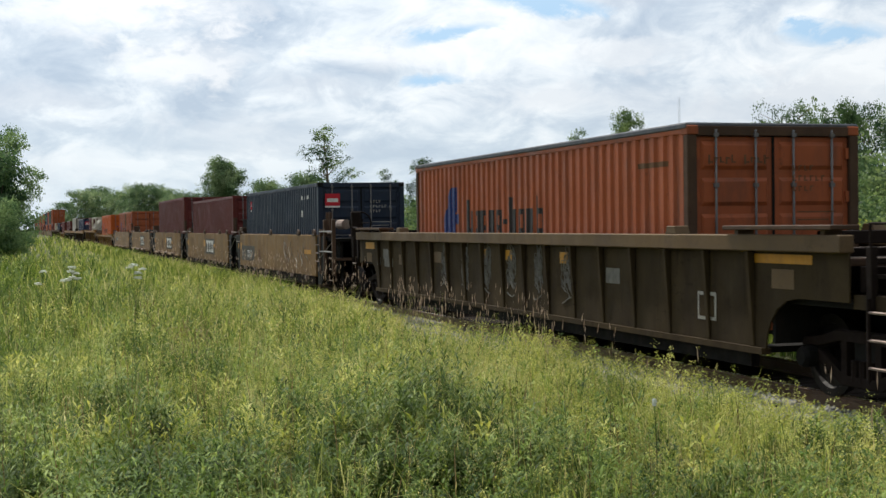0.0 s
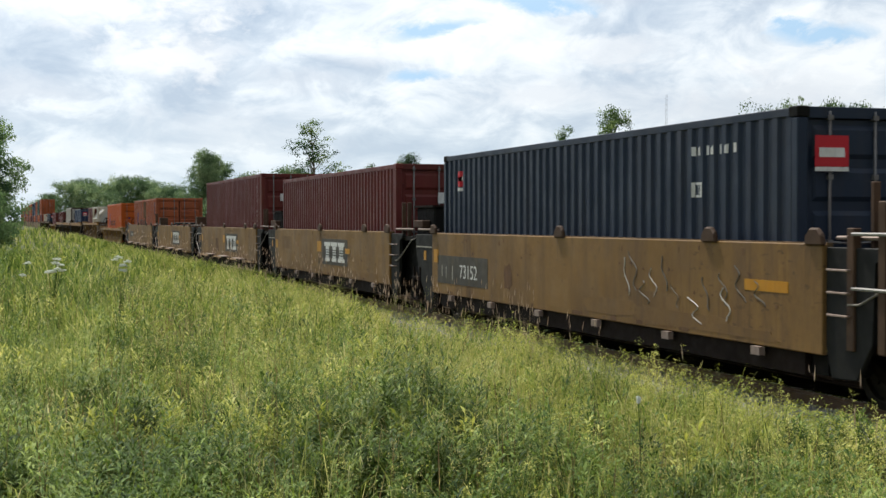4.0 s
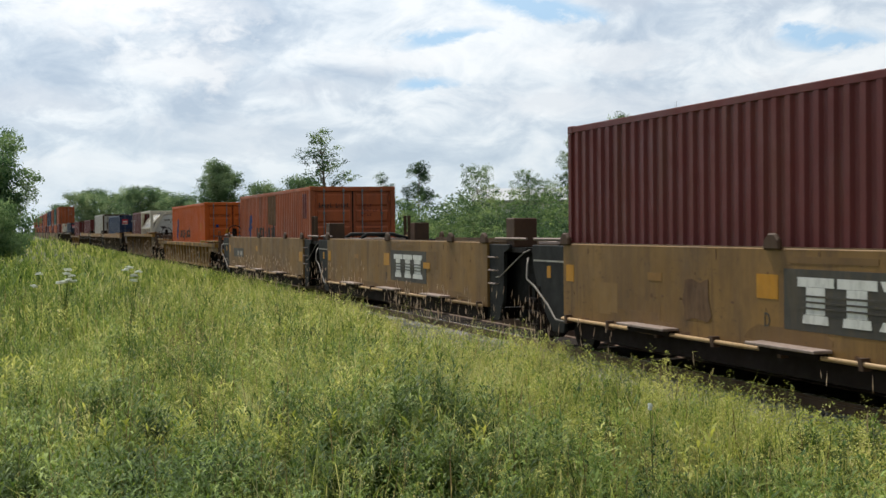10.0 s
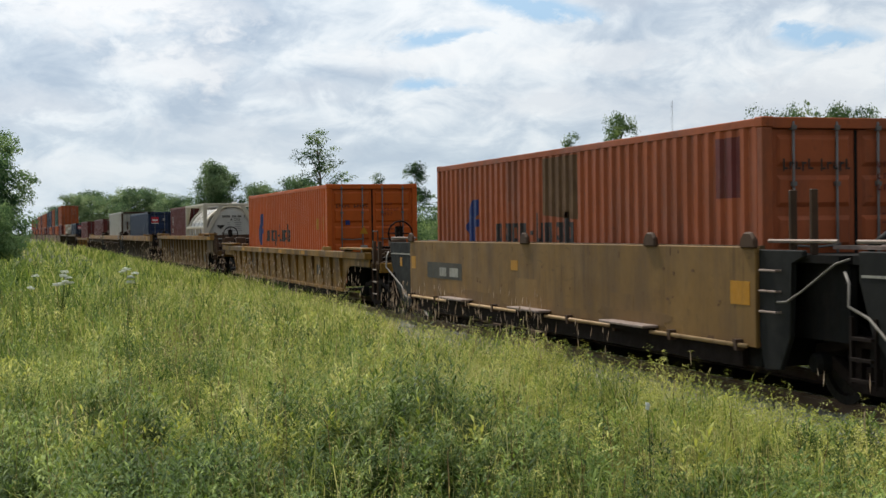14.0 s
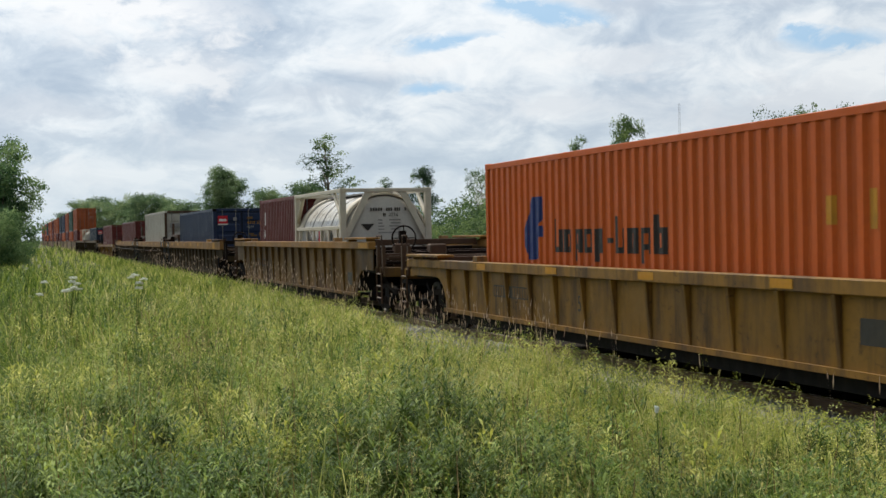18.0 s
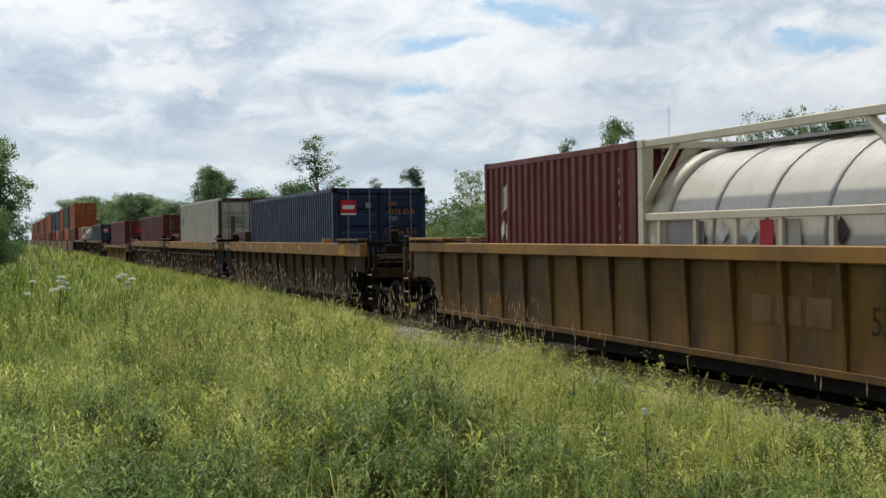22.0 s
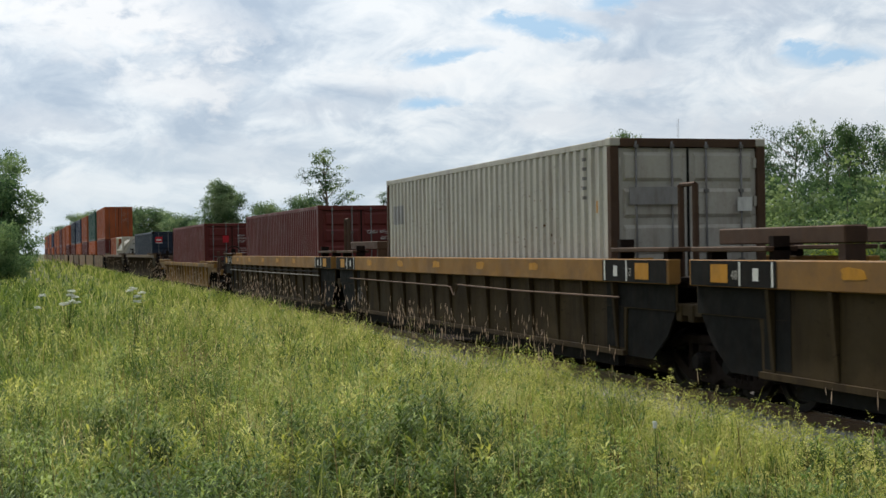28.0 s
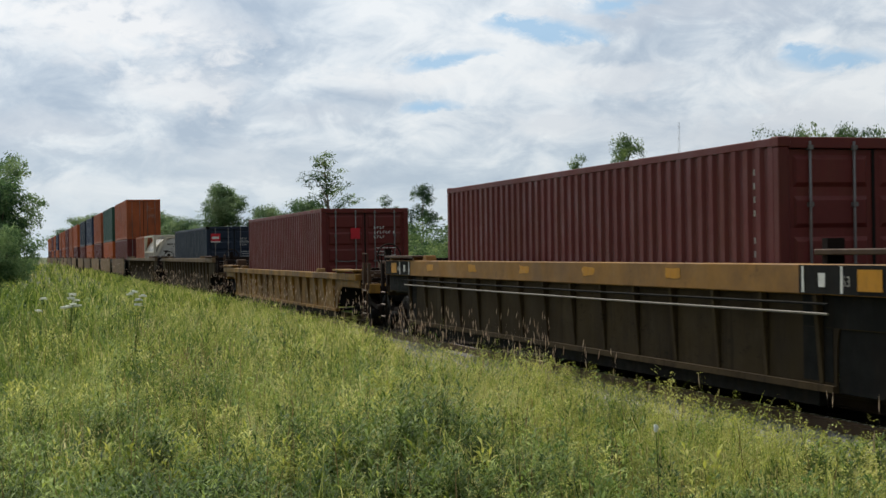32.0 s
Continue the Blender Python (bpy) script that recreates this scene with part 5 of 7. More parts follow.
def build_track():
    bm = bmesh.new()
    prof = [(-2.35, -0.40), (-2.05, -0.27), (-1.62, -0.185), (-0.7, -0.175), (0, -0.18), (0.7, -0.175), (1.62, -0.185), (2.05, -0.27), (2.35, -0.40)]
    xs = [-620, -500, -400, -300, -220, -160] + list(range(-120, 44, 2))
    prev = None
    for x in xs:
        cur = [bm.verts.new((x, TRACK_Y + y + 0.06 * noise.noise(Vector((x * 0.4, y, 1))), z + 0.03 * noise.noise(Vector((x * 0.7, y * 2, 5))))) for y, z in prof]
        if prev:
            for i in range(len(prof) - 1):
                bm.faces.new((prev[i], prev[i + 1], cur[i + 1], cur[i]))
        prev = cur
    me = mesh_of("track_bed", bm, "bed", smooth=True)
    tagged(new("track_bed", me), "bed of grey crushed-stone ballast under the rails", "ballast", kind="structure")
    # loose stones on the shoulder nearest the meadow
    rng = np.random.default_rng(5)
    n = 26000
    x = -7 - 46 * rng.random(n) ** 1.3
    y = TRACK_Y - 2.35 + rng.random(n) * 1.6
    zb = np.interp(y - TRACK_Y, [p[0] for p in prof], [p[1] for p in prof])
    base = np.array([(1, 0, 0), (-1, 0, 0), (0, 1, 0), (0, -1, 0), (0, 0, 1), (0, 0, -1)], dtype=float)
    size = 0.018 + 0.03 * rng.random((n, 1, 1))
    v = base[None] * size * (0.6 + 0.8 * rng.random((n, 6, 1)))
    a = rng.random(n) * 6.28
    c, s = np.cos(a)[:, None], np.sin(a)[:, None]
    v = np.stack([v[..., 0] * c - v[..., 1] * s, v[..., 0] * s + v[..., 1] * c, v[..., 2] * 0.8 + v[..., 0] * 0.3], -1)
    v += np.stack([x, y, zb + 0.012], -1)[:, None]
    tri = np.array([(0, 2, 4), (2, 1, 4), (1, 3, 4), (3, 0, 4), (2, 0, 5), (1, 2, 5), (3, 1, 5), (0, 3, 5)])
    f = (np.arange(n)[:, None, None] * 6 + tri[None]).ravel()
    tagged(new("ballast_stones", raw_mesh("ballast_stones", v.reshape(-1, 3), f, 3, ["ballast"])), "loose grey crushed stones beside the rails", "ballast", kind="stuff")
    rail_prof = [(-0.07, -0.172), (0.07, -0.172), (0.07, -0.158), (0.012, -0.145), (0.01, -0.045), (0.036, -0.035), (0.036, -0.006), (0.028, 0.0), (-0.028, 0.0), (-0.036, -0.006), (-0.036, -0.035), (-0.01, -0.045), (-0.012, -0.145), (-0.07, -0.158)]
    for s in (-1, 1):
        bm = bmesh.new()
        y = TRACK_Y + s * 0.754
        a = [bm.verts.new((-620, y + p, z)) for p, z in rail_prof]
        b = [bm.verts.new((44, y + p, z)) for p, z in rail_prof]
        for i in range(len(a)):
            bm.faces.new((a[i], a[(i + 1) % len(a)], b[(i + 1) % len(b)], b[i]))
        r = new("rail", mesh_of("rail", bm, "rail"))
        tagged(r, "worn steel rail spiked to wooden ties", "rail", "rails", "structure")
        part("rail_head", box(bmesh.new(), -620, 44, y - 0.024, y + 0.024, -0.001, 0.0025), "railhead", r, "bright worn running surface")
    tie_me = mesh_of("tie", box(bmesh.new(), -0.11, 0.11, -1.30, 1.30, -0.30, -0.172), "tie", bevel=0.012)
    bed = tagged(new("ties"), "dark creosoted wooden railway ties in ballast", "railway ties", kind="structure")
    rng = random.Random(3)
    x = -150.0
    while x < 14:
        t = place("tie", tie_me, bed, "", (x + rng.uniform(-0.03, 0.03), TRACK_Y + rng.uniform(-0.05, 0.05), rng.uniform(-0.008, 0.004)))
        t.rotation_euler = (0, 0, rng.uniform(-0.02, 0.02))
        x += 0.56
    bm = bmesh.new()
    x = -400.0
    while x < -150.5:
        box(bm, x - 0.11, x + 0.11, TRACK_Y - 1.3, TRACK_Y + 1.3, -0.3, -0.172)
        x += 0.56
    far = part("far_ties", bm, "tie", bed)
    far["kind"] = "stuff"


build_ground()
build_track()


# ---- the train, from its head backwards; x is where each piece stands at the start ----
FLOOR = 0.49
LOW, HIGH = 2.59, 2.895
L40, L20 = 12.19, 6.06


def build_train():
    # lead car, only its tail is seen
    ribbed_car(-9.3, 10.8, "grimy brown ribbed well car at the head of the visible train", "brown", "sill_dark", "brown", keyed=True)
    # brown ribbed car with the scrawled orange box
    car = ribbed_car(-32.0, -11.9, "grimy brown ribbed well car with chalk scrawls, carrying an orange container", "brown", "sill_dark", "brown", 1.55, 1.73, 0.44, 17)
    flat_mark(car, "yellow_patch", "yellow_mark", 8.2, 9.4, 1.42, 1.52, -1.413)
    flat_mark(car, "yellow_patch", "yellow_mark", -9.5, -8.7, 1.35, 1.50, -1.413)
    rng = random.Random(11)
    for k in range(6):
        # a looping tag in each bay between the ribs
        x = -3.3 + k * 1.22
        bm = bmesh.new()
        for j in range(4):
            a0, w, r = rng.uniform(0, 6), rng.uniform(2.0, 4.2), rng.uniform(0.10, 0.22)
            pts = [(x + r * math.sin(a0 + w * q * 0.35) + 0.04 * (j - 1), -1.416, 0.84 + 0.024 * q + 0.13 * math.cos(a0 + w * q * 0.55) + 0.05 * j) for q in range(22)]
            tube(bm, pts, 0.008, 4)
        tube(bm, [(x - 0.2 + 0.05 * q, -1.416, 0.74 + 0.05 * math.sin(q * 0.4 + k)) for q in range(8)], 0.012, 4)
        part("chalk_scrawl", bm, "chalk", car)
    for k, x in enumerate((-9.4, -7.9, -6.6, -4.0, 4.2, 8.6)):
        flat_mark(car, "faded_patch", ("sill_dark", "chalk", "sill_dark")[k % 3], x, x + 0.45, 1.05 + 0.1 * (k % 2), 1.26 + 0.1 * (k % 2), -1.413)
    for x in (-1.2, 0.1, 2.5):
        flat_mark(car, "yellow_patch", "yellow_mark", x, x + 0.3, 1.28, 1.45, -1.413)
    flat_mark(car, "data_panel", "dull_white", 6.9, 7.35, 0.72, 1.05, -1.414)
    flat_mark(car, "data_panel", "brown", 6.94, 7.31, 0.76, 1.01, -1.4181)
    flat_mark(car, "number_bar", "chalk", -8.45, -8.15, 1.0, 1.18, -1.414)
    flat_mark(car, "number_bar", "chalk", -7.8, -7.1, 0.98, 1.16, -1.414)
    c = container(-15.66, FLOOR, L40, LOW, "orange_old", "faded orange open-top container with scratched black lettering in a well car", post_paint="rust_post")
    part("tarpaulin", box(bmesh.new(), -L40 / 2 + 0.05, L40 / 2 - 0.02, -1.235, 1.235, LOW - 0.05, LOW + 0.035), "tarp", c, "dark grey roof cover", bevel=0.02)
    h = L40 / 2
    orange_emblem(c, h, -h + 2.45, 1.0, k=0.95)
    wordmark(c, h, -h + 3.35, -h + 7.45, 1.06, 1.84, "decal_black", NAME_BLOCKS)
    name_row(c, h, -0.95, -0.55, 2.12, 0.10, "rust_stain"), name_row(c, h, -0.45, -0.08, 2.12, 0.10, "rust_stain")
    code_bars(c, h, LOW, "rust_stain")
    sheet_mark(c, "code_bar", "rust_stain", h, h - 1.5, h - 0.6, (2.1, 2.1), (2.17, 2.17))

    # five articulated smooth units
    spans = [(-49.6, -36.65), (-65.05, -52.6), (-80.5, -68.25), (-96.3, -83.9), (-112.85, -99.37)]
    words = ["tan smooth-sided well car with a number panel under a slate-blue container",
             "tan smooth-sided well car with a logo panel under a red container",
             "tan well car with a low pipe under a tall red container",
             "empty tan smooth-sided well car unit with a dark logo panel",
             "dull tan well car with step plates under an orange container"]
    for k, ((a, b), text) in enumerate(zip(spans, words)):
        left = 1.38 if k < 4 else 1.9
        right = 1.38 if k else 1.75
        if k < 4:
            left = (a - spans[k + 1][1]) / 2 - 0.12
        if k:
            right = (spans[k - 1][0] - b) / 2 - 0.12
        half = (b - a) / 2
        marks = [("yellow_patch", "yellow_mark", half - 1.95, half - 1.05, 1.12, 1.24), ("yellow_patch", "yellow_mark", -half + 0.12, -half + 0.40, 1.10, 1.34)]
        if k in (1, 2, 3):
            marks = marks[1:] + [("yellow_patch", "yellow_mark", -0.60, -0.16, 1.10, 1.36), ("faded_patch", "sill", -3.3, -2.9, 1.20, 1.30)]
        if k == 0:
            marks += [("number_panel", "panel_dark", -half + 0.35, -half + 3.1, 0.74, 1.24), ("number_bar", "dull_white", -half + 0.62, -half + 0.66, 0.86, 1.06), ("number_bar", "dull_white", -half + 0.86, -half + 0.89, 0.84, 1.04), ("number_bar", "dull_white", -half + 1.22, -half + 1.26, 0.82, 1.06)]
        if k == 0:
            marks[0] = ("yellow_patch", "yellow_mark", half - 1.5, half - 0.62, 1.12, 1.24)
        if k == 4:
            marks[0] = ("yellow_patch", "yellow_mark", half - 0.55, half - 0.12, 1.0, 1.26)
            marks += [("grey_patch", "panel_dark", -half + 1.2, -half + 3.3, 0.95, 1.25), ("number_bar", "dull_white", -half + 2.0, -half + 2.4, 1.0, 1.16), ("number_bar", "dull_white", -half + 2.6, -half + 3.1, 1.0, 1.16), ("yellow_patch", "yellow_mark", -0.9, -0.6, 1.2, 1.36)]
        car = smooth_unit(a, b, text, logo=(1.28 if k in (1, 2, 3) else None), pipe=k >= 2, marks=marks, front_truck=(0.95 if k == 0 else None), rear_truck=True, ends=(left, right), empty=k == 3, boxed=k in (1, 2))
        weather(car, half, 30 + k)
        if k in (1, 2, 3):
            flat_mark(car, "yellow_patch", "yellow_mark", 2.42, 2.86, 1.10, 1.22, -1.5085)
            lettering(car, "D", "panel_dark", -0.45, 0.80, 0.22, -1.5045, 0.8)
        if k == 2:
            blotch(car, "rust_stain", -2.0, 1.0, 0.85, 0.62, 7, -1.5022)
        if k == 0:
            lettering(car, "73152", "white_paint", -half + 1.62, 0.86, 0.34, -1.5050, 1.12)
            blotch(car, "rust_stain", -half + 4.05, 0.98, 0.42, 0.46, 77, -1.5003)
            rng = random.Random(12)
            for j in range(12):
                x, low, tall, sw = half - 4.4 + j * 0.30 + rng.uniform(-0.15, 0.15), rng.uniform(0.66, 1.05), rng.uniform(0.22, 0.62), rng.uniform(0.03, 0.12)
                ph = rng.uniform(0, 6)
                pts = [(x + sw * math.sin(ph + q * 0.9) - 0.02 * q, -1.5035, low + tall * q / 9) for q in range(10)]
                part("chalk_scrawl", tube(bmesh.new(), pts, rng.uniform(0.005, 0.009), 4), "chalk" if j % 3 else "white_paint", car)
            coupler(car, half + right, half + right + 0.9)
            ladder(car, half + right - 0.3, -1.45, 0.35, 1.2, 0.42, "iron", 3)
            for z in (1.22, 1.74):
                part("grab_bar", tube(bmesh.new(), [(half + 0.5, -1.5, z), (half + right + 0.25, -1.5, z)], 0.018, 6), "steel", car)
            for dx in (0.45, 0.95, right + 0.2):
                part("end_post", box(bmesh.new(), half + dx - 0.06, half + dx + 0.06, -1.49, -1.40, 0.62, 2.05 if dx > 0.5 else 1.8), "rust_post", car, bevel=0.01)
            part("brake_column", box(bmesh.new(), half + right + 0.02, half + right + 0.18, -0.96, -0.72, 1.1, 2.25), "iron", car, bevel=0.03)
            part("end_shelf", box(bmesh.new(), half + 0.1, half + right + 0.2, -1.39, 1.39, 1.0, 1.06), "rust_post", car)
            part("air_reservoir", tube(bmesh.new(), [(half + 0.75, -1.0, 1.92), (half + 0.78, -1.0, 1.92), (half + 1.45, -1.0, 1.92), (half + 1.48, -1.0, 1.92)], 0.13, 12), "grate", car, smooth=False)
            hand_wheel(car, half + right + 0.05, -0.7, 1.95)
            part("brake_stand", box(bmesh.new(), half + right - 0.12, half + right - 0.02, -0.78, -0.62, 1.5, 2.05), "iron", car)
        if k == 4:
            coupler(car, -half - left, -half - left - 0.8)
    c = container(-37.55, FLOOR, L40, LOW, "slate", "dark slate-blue shipping container with a red decal in a tan car")
    square_decal(c, h, LOW), code_bars(c, h, LOW)
    sheet_mark(c, "decal", "decal_red", h, -h + 0.80, -h + 1.10, (2.0, 2.0), (2.28, 2.28))
    sheet_mark(c, "decal_bar", "white_paint", h, -h + 0.85, -h + 1.05, (2.10, 2.10), (2.18, 2.18))
    sheet_mark(c, "decal_strip", "white_paint", h, -h + 0.80, -h + 1.10, (1.92, 1.92), (1.98, 1.98))
    for k, x in enumerate((2.36, 2.20, 2.04, 1.88, 1.72, 1.56, 1.34)):
        sheet_mark(c, "code_bar", "white_paint", h, h - x, h - x + 0.06, (2.16, 2.16), (2.27 - 0.03 * (k % 2), 2.27))
    for a, b, z0, z1 in ((2.36, 2.32, 1.66, 1.84), (2.14, 2.10, 1.66, 1.84), (2.31, 2.15, 1.81, 1.84), (2.31, 2.15, 1.66, 1.69), (2.25, 2.21, 1.70, 1.80)):
        sheet_mark(c, "code_box", "white_paint", h, h - a, h - b, (z0, z0), (z1, z1))
    c = container(-53.05, FLOOR, L40, LOW, "red", "oxide-red shipping container with pale code rows in a tan car")
    code_bars(c, h, LOW), side_code(c, h, LOW), end_mark(c, "paper_label", "white_paint", h, -0.30, -0.12, 1.75, 1.98)
    end_mark(c, "paper_label", "dull_white", h, 0.12, 0.36, 1.5, 1.85)
    c = container(-68.78, FLOOR, L40, HIGH, "red", "tall oxide-red shipping container with a white paper label on its doors")
    code_bars(c, h, HIGH), side_code(c, h, HIGH), side_code(c, h, HIGH - 0.05, x=h - 0.95), end_mark(c, "paper_label", "white_paint", h, -0.62, -0.38, 2.02, 2.25)
    c = container(-99.675, FLOOR, L40, LOW, "orange_old", "faded orange shipping container with a dark grimy patch")
    orange_emblem(c, h, -h + 2.15, 1.14, k=0.66)
    wordmark(c, h, -h + 2.95, -h + 7.0, 1.02, 1.62, "decal_black", NAME_BLOCKS[3:])
    sheet_mark(c, "grimy_patch", "rust_stain", h, -h + 5.5, -h + 6.9, (1.58, 1.50), (2.46, 2.46), label="dark grimy patch")
    sheet_mark(c, "grimy_patch", "red", h, h - 1.1, h - 0.5, (1.7, 1.7), (2.4, 2.4), label="dull red patch")
    name_row(c, h, -0.98, -0.58, 2.0, 0.12, "decal_black"), name_row(c, h, -0.5, -0.1, 2.0, 0.12, "decal_black")
    code_bars(c, h, LOW, "red")

    # yellow ribbed car with the bright orange box
    car = ribbed_car(-138.0, -116.5, "yellow ribbed well car with rust runs, carrying a bright orange container", "yellow", "yellow", "yellow", 1.20, 1.36, 0.41, 16, arch=2.4, truck_in=0.7)
    half = 10.75
    flat_mark(car, "number_panel", "panel_dark", -5.6, -3.9, 0.78, 0.98, -1.413), [flat_mark(car, "number_bar", "tan_dull", x, x + 0.085, 0.80, 0.96, -1.4171) for x in (-5.55, -5.43, -5.31, -5.19, -4.65, -4.53, -4.41, -4.29, -4.17, -4.05)]
    lettering(car, "53", "panel_dark", -1.9, 0.70, 0.34, -1.414, 0.9)
    flat_mark(car, "data_panel", "panel_dark", 5.2, 5.65, 0.72, 0.98, -1.413)
    for k in range(4):
        flat_mark(car, "yellow_patch", "yellow_mark", -6.2 + k * 3.3, -5.75 + k * 3.3, 1.23, 1.33, -1.517)
    c = container(-121.57, FLOOR, L40, LOW, "orange_fresh", "bright orange shipping container with a blue emblem and black name bars")
    orange_emblem(c, h, -h + 2.4, 0.93, k=0.88)
    wordmark(c, h, -h + 3.2, -h + 7.35, 0.93, 1.58, "decal_black", NAME_BLOCKS)
    name_row(c, h, -0.98, -0.60, 1.98, 0.08, "decal_black"), name_row(c, h, -0.5, -0.12, 1.98, 0.08, "decal_black")
    code_bars(c, h, LOW, "red"), end_mark(c, "round_label", "decal_blue", h, -0.74, -0.62, 1.52, 1.64), end_mark(c, "paper_label", "dull_white", h, -0.34, -0.16, 0.72, 0.98)
    bm = bmesh.new()
    v = [bm.verts.new((h + 0.03, y, z)) for y, z in ((-0.36, 1.28), (-0.14, 1.28), (-0.25, 1.50))]
    bm.faces.new(v)
    part("hazard_mark", bm, "yellow_mark", c, "yellow warning triangle")
    sheet_mark(c, "yellow_mark", "yellow_mark", h, h - 0.62, h - 0.45, (1.35, 1.35), (1.75, 1.75)), sheet_mark(c, "yellow_mark", "yellow_mark", h, h - 1.4, h - 1.2, (1.4, 1.4), (1.7, 1.7))

    # ochre ribbed car with a red half-length box and a tank
    car = ribbed_car(-161.2, -141.2, "weathered ochre ribbed well car carrying a tank and a short container", "ochre", "sill", "ochre", 1.54, 1.71, 0.43, 16)
    flat_mark(car, "yellow_patch", "yellow_mark", 9.0, 9.9, 1.56, 1.68, -1.517)
    flat_mark(car, "number_panel", "panel_dark", -5.7, -4.1, 0.92, 1.14, -1.413), [flat_mark(car, "number_bar", "rust_stain", x, x + 0.08, 0.95, 1.11, -1.4175) for x in (-5.65, -5.54, -5.43, -5.32, -4.75, -4.64, -4.53, -4.42, -4.31, -4.2)]
    lettering(car, "53", "brown", 5.3, 0.86, 0.40, -1.414, 0.9)
    for a, b in ((3.1, 3.5), (3.62, 4.1), (4.2, 4.65)):
        flat_mark(car, "faded_patch", "tan_dull", a, b, 0.88, 1.18, -1.413)
    flat_mark(car, "data_panel", "panel_dark", 7.45, 7.9, 0.66, 0.96, -1.413)
    tank_container(-145.29, FLOOR, "cream-framed tank container with a pale grey cylinder in an ochre car")
    c = container(-151.40, FLOOR, L20, LOW, "red", "short oxide-red shipping container with pale swoosh shapes, beside a tank container")
    h2 = L20 / 2
    for a, b, z0, z1 in ((0.94, 1.08, 1.75, 2.25), (0.86, 0.96, 1.70, 1.82), (0.84, 0.95, 1.28, 1.60), (0.97, 1.08, 1.25, 1.62), (0.90, 1.06, 0.88, 1.12)):
        sheet_mark(c, "painted_mark", "white_paint", h2, -h2 + a, -h2 + b, (z0, z0 + 0.1), (z1 - 0.1, z1))
    side_code(c, h2, LOW), code_bars(c, h2, LOW)

    # three long units with ochre bands
    for k, (a, b) in enumerate(((-185.75, -165.2), (-204.75, -186.3), (-224.0, -205.3))):
        car = ribbed_car(a, b, ("dark ribbed well car with ochre top band under a blue container", "dark ribbed well car with black numbered ends under a grey container", "dark ribbed well car unit with side pipes, carrying a red container")[k],
                         "brown", "sill", "brown", 1.38, 1.69, 0.42, 15, arch=1.5, pipes=k, platform=0.42 if k else 0.9, truck_in=0.05 if k else 0.4, square=True, joints=((-1,), (-1, 1), (1,))[k])
        half = (b - a) / 2
        for e in (-1, 1):
            if k == 0 and e > 0:
                flat_mark(car, "yellow_patch", "yellow_mark", half - 2.1, half - 1.45, 1.42, 1.65, -1.517)
                continue
            x0, x1 = sorted((e * (half - 2.0), e * (half - 0.05)))
            flat_mark(car, "black_panel", "black", x0, x1, 1.39, 1.68, -1.517)
            x0, x1 = sorted((e * (half - 2.1), e * (half - 0.02)))
            flat_mark(car, "end_panel", "black", x0, x1, 1.05, 1.375, -1.413)
            x0, x1 = sorted((e * (half - 2.1), e * (half - 1.55)))
            flat_mark(car, "end_panel", "black", x0, x1, 0.50, 1.046, -1.413)
            x0, x1 = sorted((e * (half - 0.55), e * (half - 0.95)))
            flat_mark(car, "yellow_patch", "yellow_mark", x0, x1, 1.43, 1.64, -1.5215)
            for d in (1.22, 1.92):
                flat_mark(car, "white_line", "white_paint", e * (half - d) - 0.02, e * (half - d) + 0.02, 1.40, 1.67, -1.5215)
            lettering(car, "53" if e > 0 else "48", "dull_white", e * (half - 1.12) - 0.1, 1.47, 0.15, -1.522)
            flat_mark(car, "data_panel", "white_paint", e * (half - 1.57) - 0.06, e * (half - 1.57) + 0.06, 1.46, 1.60, -1.5215)
        for j in range(5):
            blotch(car, "yellow_mark", -half + 3.4 + j * 2.6, 1.56, 0.50, 0.15, 300 + k * 10 + j, -1.5152, "yellow_patch")
        if k == 1:
            lettering(car, "125", "chalk", -half + 1.87, 0.70, 0.40, -1.4185, 0.8)
    c = container(-169.09, FLOOR, L40, LOW, "blue", "dark blue shipping container with a red decal and yellow code rows")
    square_decal(c, h, LOW), side_code(c, h, LOW, "dull_white")
    door_text(c, h, "4312 35 0", 0.20, LOW - 0.66, 0.175, "yellow_mark"), door_text(c, h, "4281", 0.20, LOW - 0.84, 0.15, "dull_white")
    for a, b, z0, z1 in ((0.20, 0.44, 0.36, 0.45), (0.26, 0.48, 1.06, 1.12), (0.34, 0.62, 1.13, 1.19), (0.70, 0.76, 1.02, 1.20), (0.80, 0.86, 1.02, 1.20), (0.92, 0.96, 1.02, 1.20)):
        end_mark(c, "number_bar", "tan_dull", h, a, b, LOW - z1, LOW - z0)
    end_mark(c, "round_label", "steel", h, -0.38, -0.24, LOW - 0.52, LOW - 0.38)
    c = container(-188.65, FLOOR, L40, HIGH, "grey", "pale grey shipping container with rust-stained posts and a yellow caution sign", post_paint="rust_post")
    end_mark(c, "caution_sign", "yellow_mark", h, -0.98, -0.60, 0.92, 1.20, "yellow caution sign")
    cu = lettering(c, "CAUTION", "decal_black", 0, 0, 0.085, 0.0)
    cu.matrix_basis = Matrix.Translation((h + 0.030, -0.95, 1.10)) @ Matrix.Rotation(radians(90), 4, "Z")
    end_mark(c, "paper_label", "panel_dark", h, -0.45, -0.25, 1.0, 1.2), end_mark(c, "faded_logo", "steel", h, -0.95, -0.15, 1.95, 2.2)
    end_mark(c, "paper_label", "white_paint", h, 0.75, 0.98, 1.85, 2.05)
    rng = random.Random(19)
